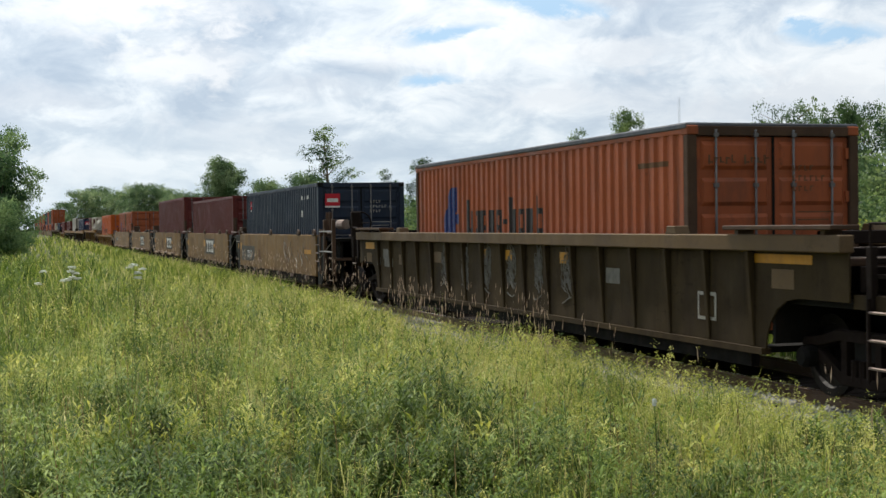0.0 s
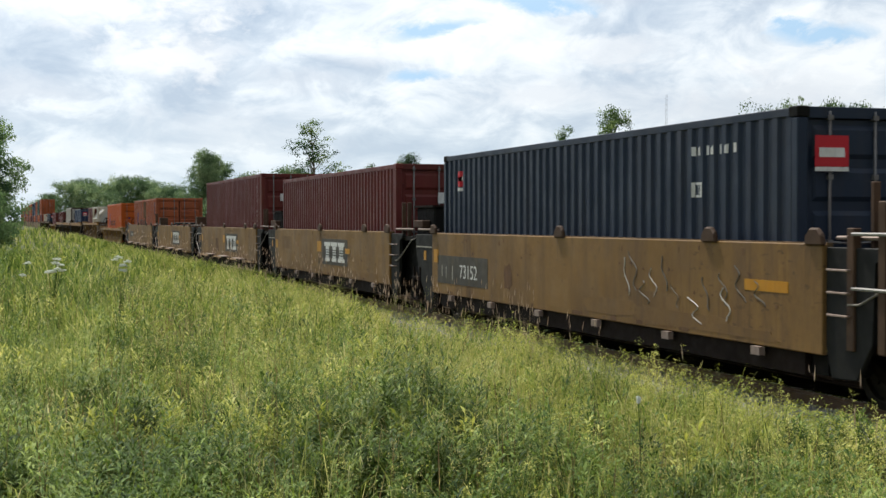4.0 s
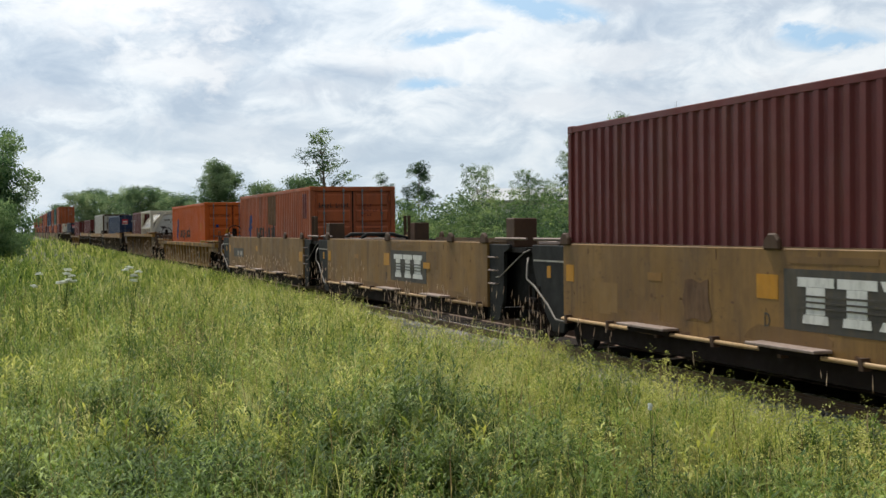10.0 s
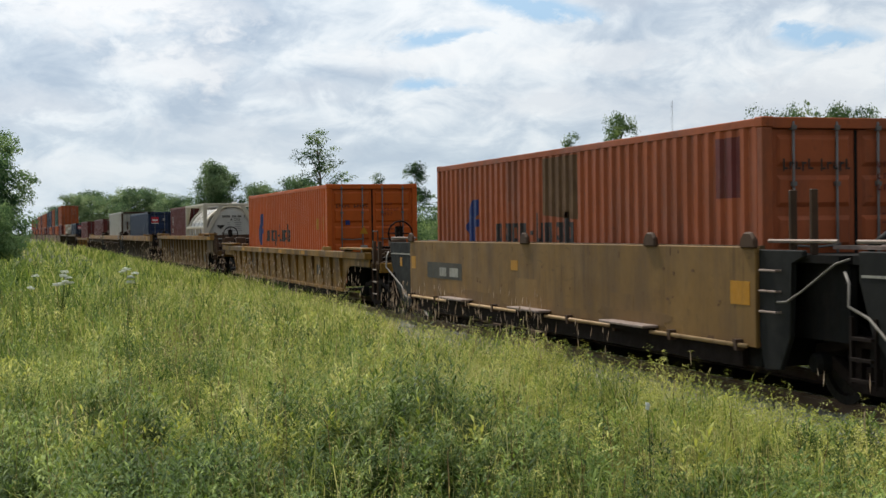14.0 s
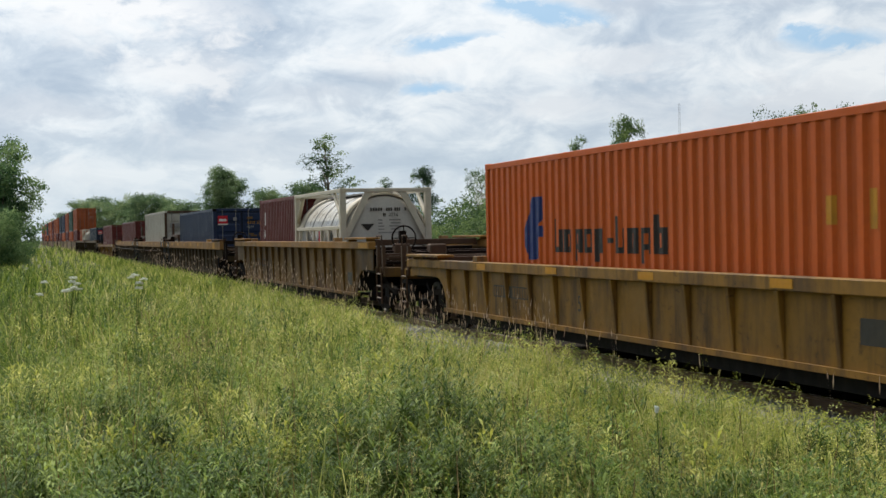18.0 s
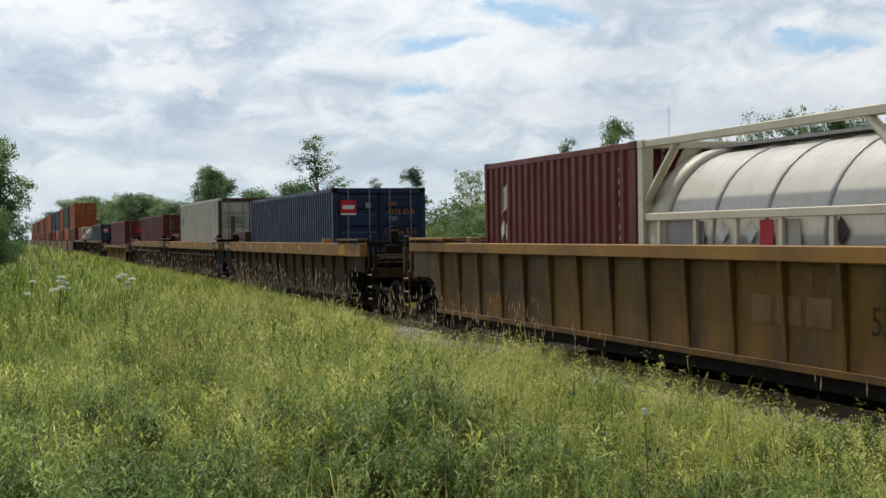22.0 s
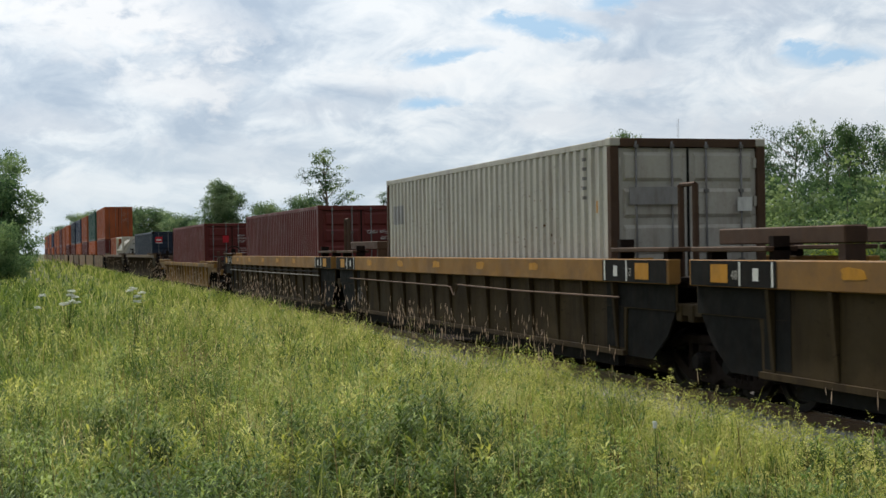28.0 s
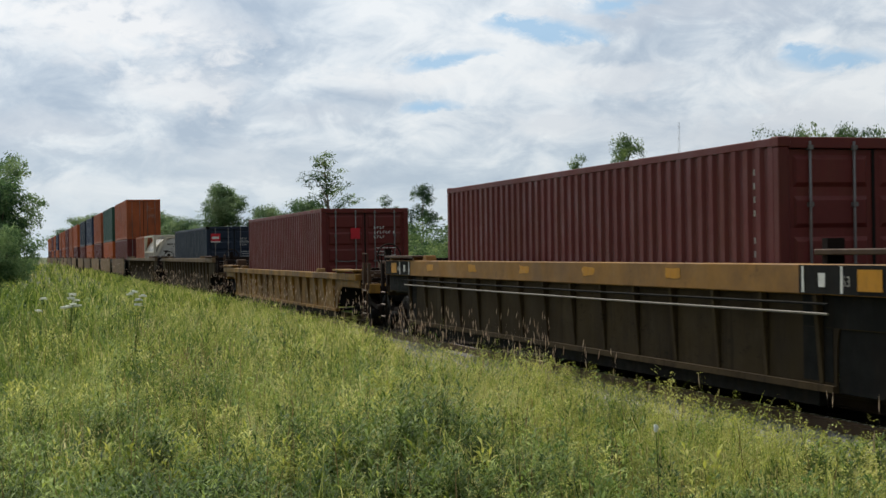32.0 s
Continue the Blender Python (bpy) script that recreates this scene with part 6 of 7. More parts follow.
    for k in range(40):
        x, z, w = h - 0.9 - 4.2 * rng.random() ** 0.8, rng.choice((1.42, 1.7, 1.95, 2.2)) + rng.uniform(-0.12, 0.12), rng.uniform(0.012, 0.035)
        sheet_mark(c, "rust_spot", "rust_stain", h, x, x + w, (z, z + 0.01), (z + rng.uniform(0.02, 0.05), z + 0.03))
    for k in range(5):
        z = 2.62 - 0.14 * k
        sheet_mark(c, "code_bar", "rod", h, h - 1.02, h - 0.93, (z, z), (z + 0.05, z + 0.05))
    sheet_mark(c, "caution_sign", "yellow_mark", h, h - 0.56, h - 0.46, (1.85, 1.85), (2.02, 2.02))
    sheet_mark(c, "grey_plate", "steel", h, -h + 0.55, -h + 1.3, (1.9, 1.9), (2.3, 2.3))
    c = container(-208.16, FLOOR, L40, LOW, "red", "oxide-red shipping container with worn code rows in a dark car")
    side_code(c, h, LOW)
    door_text(c, h, "CPSU", 0.14, LOW - 0.78, 0.125, "white_paint"), door_text(c, h, "471585 4", 0.50, LOW - 0.78, 0.125, "white_paint"), door_text(c, h, "42G1", 0.52, LOW - 0.95, 0.125, "white_paint")

    # yellow car, red box with a red decal
    car = ribbed_car(-248.3, -226.8, "yellow ribbed well car carrying a red container with a decal", "yellow", "yellow", "yellow", 1.20, 1.36, 0.41, 16, arch=2.4, truck_in=0.7)
    c = container(-231.83, FLOOR, L40, LOW, "red", "brown-red shipping container with a small red decal on its doors")
    end_mark(c, "decal", "decal_red", h, -0.42, -0.16, 1.75, 2.05), code_bars(c, h, LOW, "white_paint"), side_code(c, h, LOW)
    # blue box
    ribbed_car(-271.9, -251.6, "grimy brown ribbed well car carrying a dark blue container", "brown", "sill_dark", "brown", 1.54, 1.71, 0.43, 16, keyed=False)
    c = container(-255.45, FLOOR, L40, LOW, "slate", "dark blue-green shipping container with a red square decal")
    square_decal(c, h, LOW), code_bars(c, h, LOW, "white_paint")
    # tank and an orange half-length box
    ribbed_car(-295.6, -275.4, "grimy brown ribbed well car carrying a tank container", "brown", "sill_dark", "brown", 1.54, 1.71, 0.43, 16, keyed=False)
    tank_container(-279.2, FLOOR, "cream-framed tank container in a brown well car far down the train")
    container(-285.35, FLOOR, L20, LOW, "orange_old", "short faded orange container beside a tank container", detail=False)
    # double-stacked units trailing off to the end of sight
    rng = random.Random(4)
    uppers = ["orange_old", "green", "orange_old", "blue", "slate", "orange", "orange_old", "red", "orange", "orange_old", "blue", "orange", "red", "orange_old", "orange"]
    lowers = ["red", "orange", "red", "orange", "red", "red", "orange_old", "red", "orange", "red", "orange", "red", "orange", "red", "red"]
    names = dict(orange="orange", orange_old="faded orange", green="dark green", blue="dark blue", slate="slate-blue", red="oxide-red")
    x = -299.3
    for k, (up, low) in enumerate(zip(uppers, lowers)):
        smooth_unit(x - 12.3, x + 0.2, "tan well car unit carrying two stacked containers", ends=(1.4, 1.4), keyed=False, detail=False, paint="tan" if k % 3 else "ochre")
        container(x, FLOOR, L40, LOW, low, "%s shipping container under another in a double stack" % names[low], detail=False)
        c = container(x, FLOOR + LOW + 0.012, L40, HIGH, up, "%s shipping container stacked on top of another" % names[up], detail=False)
        if k == 0:
            code_bars(c, h, HIGH, "dull_white")
        x -= 15.6
        if k in (4, 9):
            x -= 4.0


build_train()


# ---- meadow ----
RNG = np.random.default_rng(21)


def ground_z(x, y):
    return np.array([ground_height(a, b) for a, b in zip(x, y)])


def toward_xy(az, dist):
    return -dist * math.sin(radians(az)), dist * math.cos(radians(az))


def fan(n, r0, r1, a0=52.0, a1=93.5, limit=6.9, power=1.0):
    """Places on the meadow between two distances from the eye, inside a fan of directions, this side of the track."""
    r = np.sqrt(r0 ** 2 + (r1 ** 2 - r0 ** 2) * RNG.random(n) ** power)
    a = np.radians(a0 + (a1 - a0) * RNG.random(n))
    x, y = -r * np.sin(a), r * np.cos(a)
    edge = limit - 0.22 * np.clip((24 + x) / 8, 0, 1) - 0.5 * np.clip((16 + x) / 6, 0, 1) + 0.35 * np.sin(x * 0.9) + 0.3 * np.sin(x * 0.37 + 1) + 0.45 * RNG.random(n) ** 2
    keep = y < edge
    return x[keep], y[keep]


def blades(x, y, height, width, bend=0.35, base=None):
    """Tapered, bent blades: five corners and three triangles each."""
    n = len(x)
    z = ground_z(x, y) - 0.02 if base is None else base
    a = RNG.random(n) * math.tau
    d = RNG.random(n) * math.tau
    lean = bend * height * (0.3 + RNG.random(n))
    wx, wy = np.cos(a) * width / 2, np.sin(a) * width / 2
    lx, ly = np.cos(d) * lean, np.sin(d) * lean
    v = np.empty((n, 5, 3))
    v[:, 0] = np.stack([x - wx, y - wy, z], -1)
    v[:, 1] = np.stack([x + wx, y + wy, z], -1)
    v[:, 2] = np.stack([x - wx * 0.9 + lx * 0.3, y - wy * 0.9 + ly * 0.3, z + height * 0.6], -1)
    v[:, 3] = np.stack([x + wx * 0.9 + lx * 0.3, y + wy * 0.9 + ly * 0.3, z + height * 0.6], -1)
    v[:, 4] = np.stack([x + lx, y + ly, z + height * (1 - 0.15 * RNG.random(n))], -1)
    f = np.arange(n)[:, None, None] * 5 + np.array([(0, 1, 3), (0, 3, 2), (2, 3, 4)])[None]
    return v.reshape(-1, 3), f.ravel()


def leaves_at(p, direction, length, width, droop=0.2):
    """Lance-shaped leaves of two folded halves: base, two edges, tip."""
    n = len(p)
    side = np.cross(direction, np.array([0, 0, 1.0]))
    side /= np.maximum(np.linalg.norm(side, axis=1, keepdims=True), 1e-6)
    mid = p + direction * (length * 0.45)[:, None]
    tip = p + direction * length[:, None] - np.array([0, 0, 1.0]) * (length * droop)[:, None]
    up = np.array([0, 0, 1.0]) * (width * 0.25)[:, None]
    v = np.stack([p, mid - side * width[:, None] / 2 + up, mid + side * width[:, None] / 2 + up, tip], 1)
    f = np.arange(n)[:, None, None] * 4 + np.array([(0, 2, 1), (1, 2, 3)])[None]
    return v.reshape(-1, 3), f.ravel()


def herbs(x, y, height, per, leaf, wide):
    """Upright herbs: leaves in a spiral up the stem, shorter towards the tip."""
    n = len(x)
    z = ground_z(x, y)
    tilt = RNG.normal(0, 0.10, (n, 2))
    k = np.arange(per)
    u = 0.25 + 0.75 * (k + 0.5) / per
    ang = k[None] * 2.4 + RNG.random((n, 1)) * 6.28 + RNG.normal(0, 0.3, (n, per))
    hh = height[:, None] * u[None]
    p = np.stack([x[:, None] + tilt[:, :1] * hh, y[:, None] + tilt[:, 1:] * hh, z[:, None] + hh], -1).reshape(-1, 3)
    rise = (0.12 + 1.0 * u ** 4)[None] + RNG.normal(0, 0.28, (n, per))
    d = np.stack([np.cos(ang), np.sin(ang), rise], -1).reshape(-1, 3)
    d /= np.linalg.norm(d, axis=1, keepdims=True)
    ln = (leaf * (1.15 - 0.5 * np.abs(u - 0.6)))[None] * (0.7 + 0.6 * RNG.random((n, per)))
    lv, lf = leaves_at(p, d, ln.ravel(), ln.ravel() * wide)
    top = np.stack([x + tilt[:, 0] * height, y + tilt[:, 1] * height, z + height], -1)
    st = np.stack([x, y, z], -1)
    w = np.array([0.004, 0.002, 0])
    sv = np.stack([st - w, st + w, top], 1)
    sf = (np.arange(n)[:, None] * 3 + np.arange(3)[None]).ravel()
    return join([(lv, lf), (sv.reshape(-1, 3), sf)])


def bushy(x, y, height, per, leaf, wide, spread=0.35, low=0.25):
    """Branching weeds: leaves on side twigs at every height and angle, the lower twigs the longer."""
    n = len(x)
    z = ground_z(x, y)
    tilt = RNG.normal(0, 0.12, (n, 2))
    u = low + (1 - low) * RNG.random((n, per)) ** 0.75
    ang = RNG.random((n, per)) * math.tau
    out = spread * height[:, None] * (1.08 - u) * (0.25 + 0.9 * RNG.random((n, per)))
    hh = height[:, None] * u + 0.25 * out
    p = np.stack([x[:, None] + tilt[:, :1] * hh + out * np.cos(ang), y[:, None] + tilt[:, 1:] * hh + out * np.sin(ang), z[:, None] + hh], -1).reshape(-1, 3)
    ang = ang + RNG.normal(0, 0.7, (n, per))
    d = np.stack([np.cos(ang), np.sin(ang), -0.05 + 0.75 * u ** 2 + RNG.normal(0, 0.5, (n, per))], -1).reshape(-1, 3)
    d /= np.linalg.norm(d, axis=1, keepdims=True)
    ln = (leaf * (0.55 + 0.75 * RNG.random((n, per))) * (1.15 - 0.4 * u)).ravel()
    lv, lf = leaves_at(p, d, ln, ln * wide, 0.15)
    top = np.stack([x + tilt[:, 0] * height, y + tilt[:, 1] * height, z + height], -1)
    st = np.stack([x, y, z], -1)
    w = np.array([0.003, 0.0015, 0])
    sv = np.stack([st - w, st + w, top], 1)
    return join([(lv, lf), (sv.reshape(-1, 3), np.arange(3 * n))])


def arching(x, y, height, length, width):
    """Long grass leaves that rise and fall over in a bow."""
    n = len(x)
    z = ground_z(x, y)
    d, kink = RNG.random(n) * math.tau, RNG.normal(0, 0.25, n)
    rows = []
    for u, w in ((0.0, 0.7), (0.3, 1.0), (0.55, 1.0), (0.75, 0.8), (0.9, 0.5), (1.0, 0.05)):
        r = length * (u ** 1.7) * 0.85
        up = height * (1 - (abs(u - 0.72) / 0.72) ** 2.2)
        cx, cy = x + r * np.cos(d + kink * u), y + r * np.sin(d + kink * u)
        sx, sy = -np.sin(d) * width * w / 2, np.cos(d) * width * w / 2
        rows += [np.stack([cx - sx, cy - sy, z + up], -1), np.stack([cx + sx, cy + sy, z + up + width * 0.3 * w], -1)]
    v = np.stack(rows, 1)
    t = np.array([(a, a + 1, a + 3) for a in range(0, 10, 2)] + [(a, a + 3, a + 2) for a in range(0, 10, 2)])
    return v.reshape(-1, 3), (np.arange(n)[:, None, None] * 12 + t[None]).ravel()


def panicles(x, y, height, size, grains, grain):
    """Loose airy heads: small spikelets scattered about the top of a hair-thin stem."""
    n = len(x)
    z = ground_z(x, y)
    tilt = RNG.normal(0, 0.14, (n, 2))
    u = RNG.random((n, grains))
    ang = RNG.random((n, grains)) * math.tau
    out = size[:, None] * 0.34 * (1.05 - u) * RNG.random((n, grains)) ** 0.5
    hh = height[:, None] + size[:, None] * (u - 0.5)
    p = np.stack([x[:, None] + tilt[:, :1] * hh + out * np.cos(ang), y[:, None] + tilt[:, 1:] * hh + out * np.sin(ang), z[:, None] + hh], -1).reshape(-1, 3)
    d = RNG.normal(0, 0.6, p.shape) + np.array([0, 0, 0.7])
    d /= np.linalg.norm(d, axis=1, keepdims=True)
    ln = grain * (0.6 + 0.8 * RNG.random(len(p)))
    lv, lf = leaves_at(p, d, ln, ln * 0.38, 0.1)
    st, w = np.stack([x, y, z], -1), np.array([0.0014, 0.001, 0])
    top = np.stack([x + tilt[:, 0] * height, y + tilt[:, 1] * height, z + height], -1)
    return join([(lv, lf), (np.stack([st - w, st + w, top], 1).reshape(-1, 3), np.arange(3 * n))])


def join(pieces):
    vs, fs, k = [], [], 0
    for v, f in pieces:
        vs.append(v), fs.append(f + k)
        k += len(v)
    return np.concatenate(vs), np.concatenate(fs)


def stuff(name, pieces, mat, label, category):
    v, f = join(pieces)
    return tagged(new(name, raw_mesh(name, v, f, 3, [mat])), label, category, kind="stuff")


# denser stands of tall dark weeds: direction, distance, radius, height
HERB_CLUMPS = [(72.8, 9.9, 0.45, 0.72), (74.8, 10.0, 0.40, 0.70), (77.2, 9.8, 0.40, 0.62), (81.0, 10.0, 0.30, 0.62), (85.6, 9.9, 0.40, 0.66), (89.4, 10.0, 0.45, 0.66), (60.8, 9.6, 0.40, 0.55), (57.6, 9.8, 0.35, 0.52), (58.4, 11.6, 0.35, 0.56), (56.2, 12.2, 0.35, 0.58), (73.4, 11.9, 0.48, 1.08), (74.6, 11.0, 0.38, 0.92), (71.6, 11.4, 0.25, 0.86), (76.4, 10.9, 0.40, 0.78), (86.4, 13.4, 0.36, 0.86), (84.6, 11.4, 0.30, 0.78), (89.6, 12.0, 0.40, 0.76), (79.4, 12.6, 0.28, 0.78), (69.2, 10.6, 0.35, 0.74)]

# lighter, fresher stands
BRIGHT_CLUMPS = [(75.2, 15.6, 0.45, 0.92), (76.4, 14.0, 0.4, 0.82), (79.0, 11.0, 0.35, 0.74), (84.0, 10.9, 0.35, 0.74), (88.0, 11.2, 0.4, 0.76), (81.4, 11.6, 0.35, 0.76), (86.6, 17.0, 0.7, 0.8),
                 (78.5, 17.5, 0.6, 0.8), (90.0, 15.5, 0.7, 0.85), (82.8, 14.4, 0.5, 0.78), (85.4, 22.0, 1.0, 0.85), (80.0, 22.0, 0.9, 0.8), (88.6, 26.0, 1.4, 0.9)]

# stands of small round leaves towards the ballast
CLOVER_CLUMPS = [(59.4, 13.2, 0.55, 0.62), (57.2, 13.0, 0.5, 0.62), (61.2, 14.6, 0.5, 0.55), (64.6, 12.6, 0.5, 0.58), (67.0, 13.6, 0.5, 0.56), (58.4, 11.6, 0.5, 0.55), (55.8, 12.2, 0.5, 0.6), (69.4, 15.5, 0.6, 0.6)]

# single pale plants with a star of long leaves at the top
STAR_PLANTS = [(71.7, 10.2, 0.74), (62.3, 10.3, 0.72), (73.6, 10.6, 0.86), (77.6, 10.8, 0.72), (83.2, 11.4, 0.74), (86.0, 10.9, 0.72), (66.4, 10.9, 0.62)]


def tone(x, y, k, seed):
    return np.array([noise.noise(Vector((a * k, b * k, seed))) for a, b in zip(x, y)])


def sway(x, y, seed):
    """Slow swell of growth over the ground, about -1 to 1."""
    return np.clip(2.2 * tone(x, y, 0.8, seed) + 1.2 * tone(x, y, 2.6, seed + 3), -1, 1)


def stand(cx, cy, rad, n):
    return cx + RNG.normal(0, rad * 0.55, n), cy + RNG.normal(0, rad * 0.55, n)


def edge_low(y):
    """Growth thins and shortens towards the stones."""
    return np.clip(1.12 - 0.055 * np.maximum(y - 3.0, 0), 0.8, 1.12)


def build_meadow():
    pieces, lush = [], []
    for n, r0, r1, hgt, wid in ((6500, 6.5, 11, 0.46, 0.006), (42000, 11, 20, 0.52, 0.0085), (52000, 20, 38, 0.58, 0.015), (38000, 38, 80, 0.66, 0.032), (22000, 80, 190, 0.70, 0.075)):
        x, y = fan(n, r0, r1)
        grow = np.clip(1.0 + 0.55 * sway(x, y, 2.0), 0.35, 1.7) * edge_low(y)
        deep_green = RNG.random(len(x)) < np.clip(0.78 - 0.20 * (y - 1.0) + 0.25 * sway(x, y, 44.0), 0.04, 0.85)
        full = hgt * grow * (0.35 + 0.95 * RNG.random(len(x)) ** 1.6)
        lush.append(blades(x[deep_green], y[deep_green], full[deep_green], wid * (0.6 + 0.8 * RNG.random(deep_green.sum())), 0.55))
        pieces.append(blades(x[~deep_green], y[~deep_green], full[~deep_green], wid * (0.6 + 0.8 * RNG.random((~deep_green).sum())), 0.5))
    # long leaves bowed over
    for n, r0, r1, wid in ((700, 6.8, 11, 0.006), (6500, 11, 20, 0.008), (4500, 20, 36, 0.014)):
        x, y = fan(n, r0, r1)
        k = RNG.random(len(x)) < 0.5
        hgt = (0.34 + 0.30 * RNG.random(len(x))) * edge_low(y) * np.clip(1.0 + 0.3 * sway(x, y, 2.0), 0.5, 1.4)
        ln = 0.25 + 0.35 * RNG.random(len(x))
        lush.append(arching(x[k], y[k], hgt[k], ln[k], wid))
        pieces.append(arching(x[~k], y[~k], hgt[~k], ln[~k], wid))
    # the sward round the eye, outside the view
    r, a = 1.2 + 14 * RNG.random(26000) ** 0.7, RNG.random(26000) * math.tau
    x, y = r * np.sin(a), r * np.cos(a)
    keep = (y < 6.3) & ((x > -1) | (r < 6.5) | (y < 0))
    pieces.append(blades(x[keep], y[keep], np.minimum(0.3 + 0.3 * RNG.random(keep.sum()), 0.12 + 0.12 * r[keep]), np.full(keep.sum(), 0.012)))
    # thinner cover outside the view and beyond the track
    x, y = -140 + 170 * RNG.random(16000), -16 + 23 * RNG.random(16000)
    keep = (x ** 2 + y ** 2 > 6) & ~((x < -4) & (y > -0.08 * np.abs(x)))
    pieces.append(blades(x[keep], y[keep], 0.35 + 0.35 * RNG.random(keep.sum()), np.full(keep.sum(), 0.035)))
    x, y = -170 + 180 * RNG.random(30000), 11.8 + 30 * RNG.random(30000) ** 1.3
    pieces.append(blades(x, y, 0.5 + 0.5 * RNG.random(len(x)), np.full(len(x), 0.05)))
    # denser, taller band added to block light reaching under the train from behind
    x, y = -70 + 75 * RNG.random(16000), 11.7 + 2.2 * RNG.random(16000)
    pieces.append(blades(x, y, 0.7 + 0.5 * RNG.random(len(x)), np.full(len(x), 0.03)))
    # the taller verge along the stones
    x, y = -26 - 105 * RNG.random(13000) ** 1.5, 6.2 + 1.05 * RNG.random(13000)
    pieces.append(blades(x, y, (0.40 + 0.45 * RNG.random(len(x))) * np.clip(-x / 34, 0.5, 1.15), 0.008 + 0.00045 * np.abs(x)))
    stuff("lush_grass", lush, "lush", "thick deep green grass in the meadow, thinning towards the track", "grass")
    stuff("meadow_grass", pieces, "grass", "tall yellow-green meadow grass beside the track", "grass")
    # ripening grass with loose heads, thickest towards the stones
    pieces = []
    for n, r0, r1, wid in ((3500, 7, 11, 0.005), (14000, 11, 20, 0.006), (11000, 20, 40, 0.012)):
        x, y = fan(n, r0, r1, limit=7.0)
        keep = RNG.random(len(x)) < np.clip(0.10 + 0.26 * (y - 2.6) + 0.25 * sway(x, y, 31.0), 0.04, 0.95)
        x, y = x[keep], y[keep]
        pieces.append(blades(x, y, (0.34 + 0.34 * RNG.random(len(x))) * edge_low(y), wid * (0.6 + 0.8 * RNG.random(len(x))), 0.4))
        k = (RNG.random(len(x)) < 0.22) & (y < 5.6)
        pieces += ears(x[k], y[k], 0.46 + 0.30 * RNG.random(k.sum()), 0.05 + 0.07 * RNG.random(k.sum()), wid * 0.9)
    for n, r0, r1, grains, grain in ((900, 7, 11, 16, 0.016), (5200, 11, 20, 16, 0.020), (4200, 20, 40, 9, 0.042)):
        x, y = fan(n, r0, r1, limit=6.8)
        keep = RNG.random(len(x)) < np.clip(0.30 + 0.14 * (y - 2.0) + 0.4 * sway(x, y, 63.0), 0.08, 1.0)
        x, y = x[keep], y[keep]
        pieces.append(panicles(x, y, (0.46 + 0.26 * RNG.random(len(x))) * edge_low(y), 0.10 + 0.12 * RNG.random(len(x)), grains, grain))
    stuff("ripening_grass", pieces, "hay", "pale straw-yellow ripening grass with loose airy heads", "grass")
    # bare brown stalks of last year
    pieces = []
    for n, r0, r1, wid in ((700, 9, 16, 0.008), (1000, 16, 36, 0.013)):
        x, y = fan(n, r0, r1, limit=6.6)
        pieces.append(blades(x, y, (0.6 + 0.4 * RNG.random(len(x))) * edge_low(y), np.full(len(x), wid), 0.12))
    x, y = stand(*toward_xy(83.2, 17.5), 0.5, 40)
    pieces.append(panicles(x, y, 0.72 + 0.2 * RNG.random(40), np.full(40, 0.45), 26, 0.026))
    stuff("dry_stalks", pieces, "stalk", "thin brown dry stalks standing in the meadow", "grass")
    # leafy weeds of every height, in drifts, over the whole meadow
    pieces = []
    for n, r0, r1, per, leaf in ((1500, 6.8, 11, 60, 0.075), (4400, 11, 20, 46, 0.078), (3800, 20, 38, 26, 0.12), (2200, 38, 85, 16, 0.24)):
        x, y = fan(n, r0, r1, limit=6.4)
        drift = sway(x, y, 9.0)
        keep = drift + 0.9 * RNG.random(len(x)) - 0.10 * np.maximum(y - 3.0, 0) > 0.05
        x, y, drift = x[keep], y[keep], drift[keep]
        hgt = (0.34 + 0.34 * RNG.random(len(x)) ** 1.5) * (0.85 + 0.55 * np.clip(drift, 0, 1)) * edge_low(y)
        k = RNG.random(len(x)) < 0.3
        pieces.append(bushy(x[~k], y[~k], hgt[~k], per, leaf, 0.24))
        pieces.append(herbs(x[k], y[k], hgt[k] * 1.12, max(14, per // 2), leaf * 1.2, 0.15))
    stuff("meadow_herbs", pieces, "herb", "green leafy weeds among the grass", "weeds")
    pieces = []
    for az, dist, rad, tall in HERB_CLUMPS:
        n = int(95 * (rad / 0.5) ** 1.3)
        cx, cy = toward_xy(az, dist)
        x, y = stand(cx, cy, rad, n)
        away = np.hypot(x - cx, y - cy) / rad
        pieces.append(herbs(x, y, tall * 1.1 * np.clip(1.05 - 0.30 * away, 0.5, 1.05) * (0.55 + 0.5 * RNG.random(n)), 58, 0.11, 0.13))
    stuff("tall_weeds", pieces, "dark_weed", "dense stands of tall dark green weeds in the meadow", "weeds")
    # pale small-leaved weeds, thickest towards the ballast
    pieces = []
    for n, r0, r1, per, leaf in ((1000, 7, 11, 70, 0.030), (5600, 11, 19, 62, 0.034), (3400, 19, 36, 26, 0.066), (1600, 36, 80, 14, 0.15)):
        x, y = fan(n, r0, r1, limit=6.9)
        keep = RNG.random(len(x)) < np.clip(0.08 + 0.16 * (y - 1.2) + 0.4 * sway(x, y, 17.0), 0.05, 1.0)
        x, y = x[keep], y[keep]
        pieces.append(bushy(x, y, (0.34 + 0.30 * RNG.random(len(x))) * edge_low(y) * np.clip(0.95 + 0.16 * (y - 4.5), 0.9, 1.3), per, leaf, 0.46, 0.42))
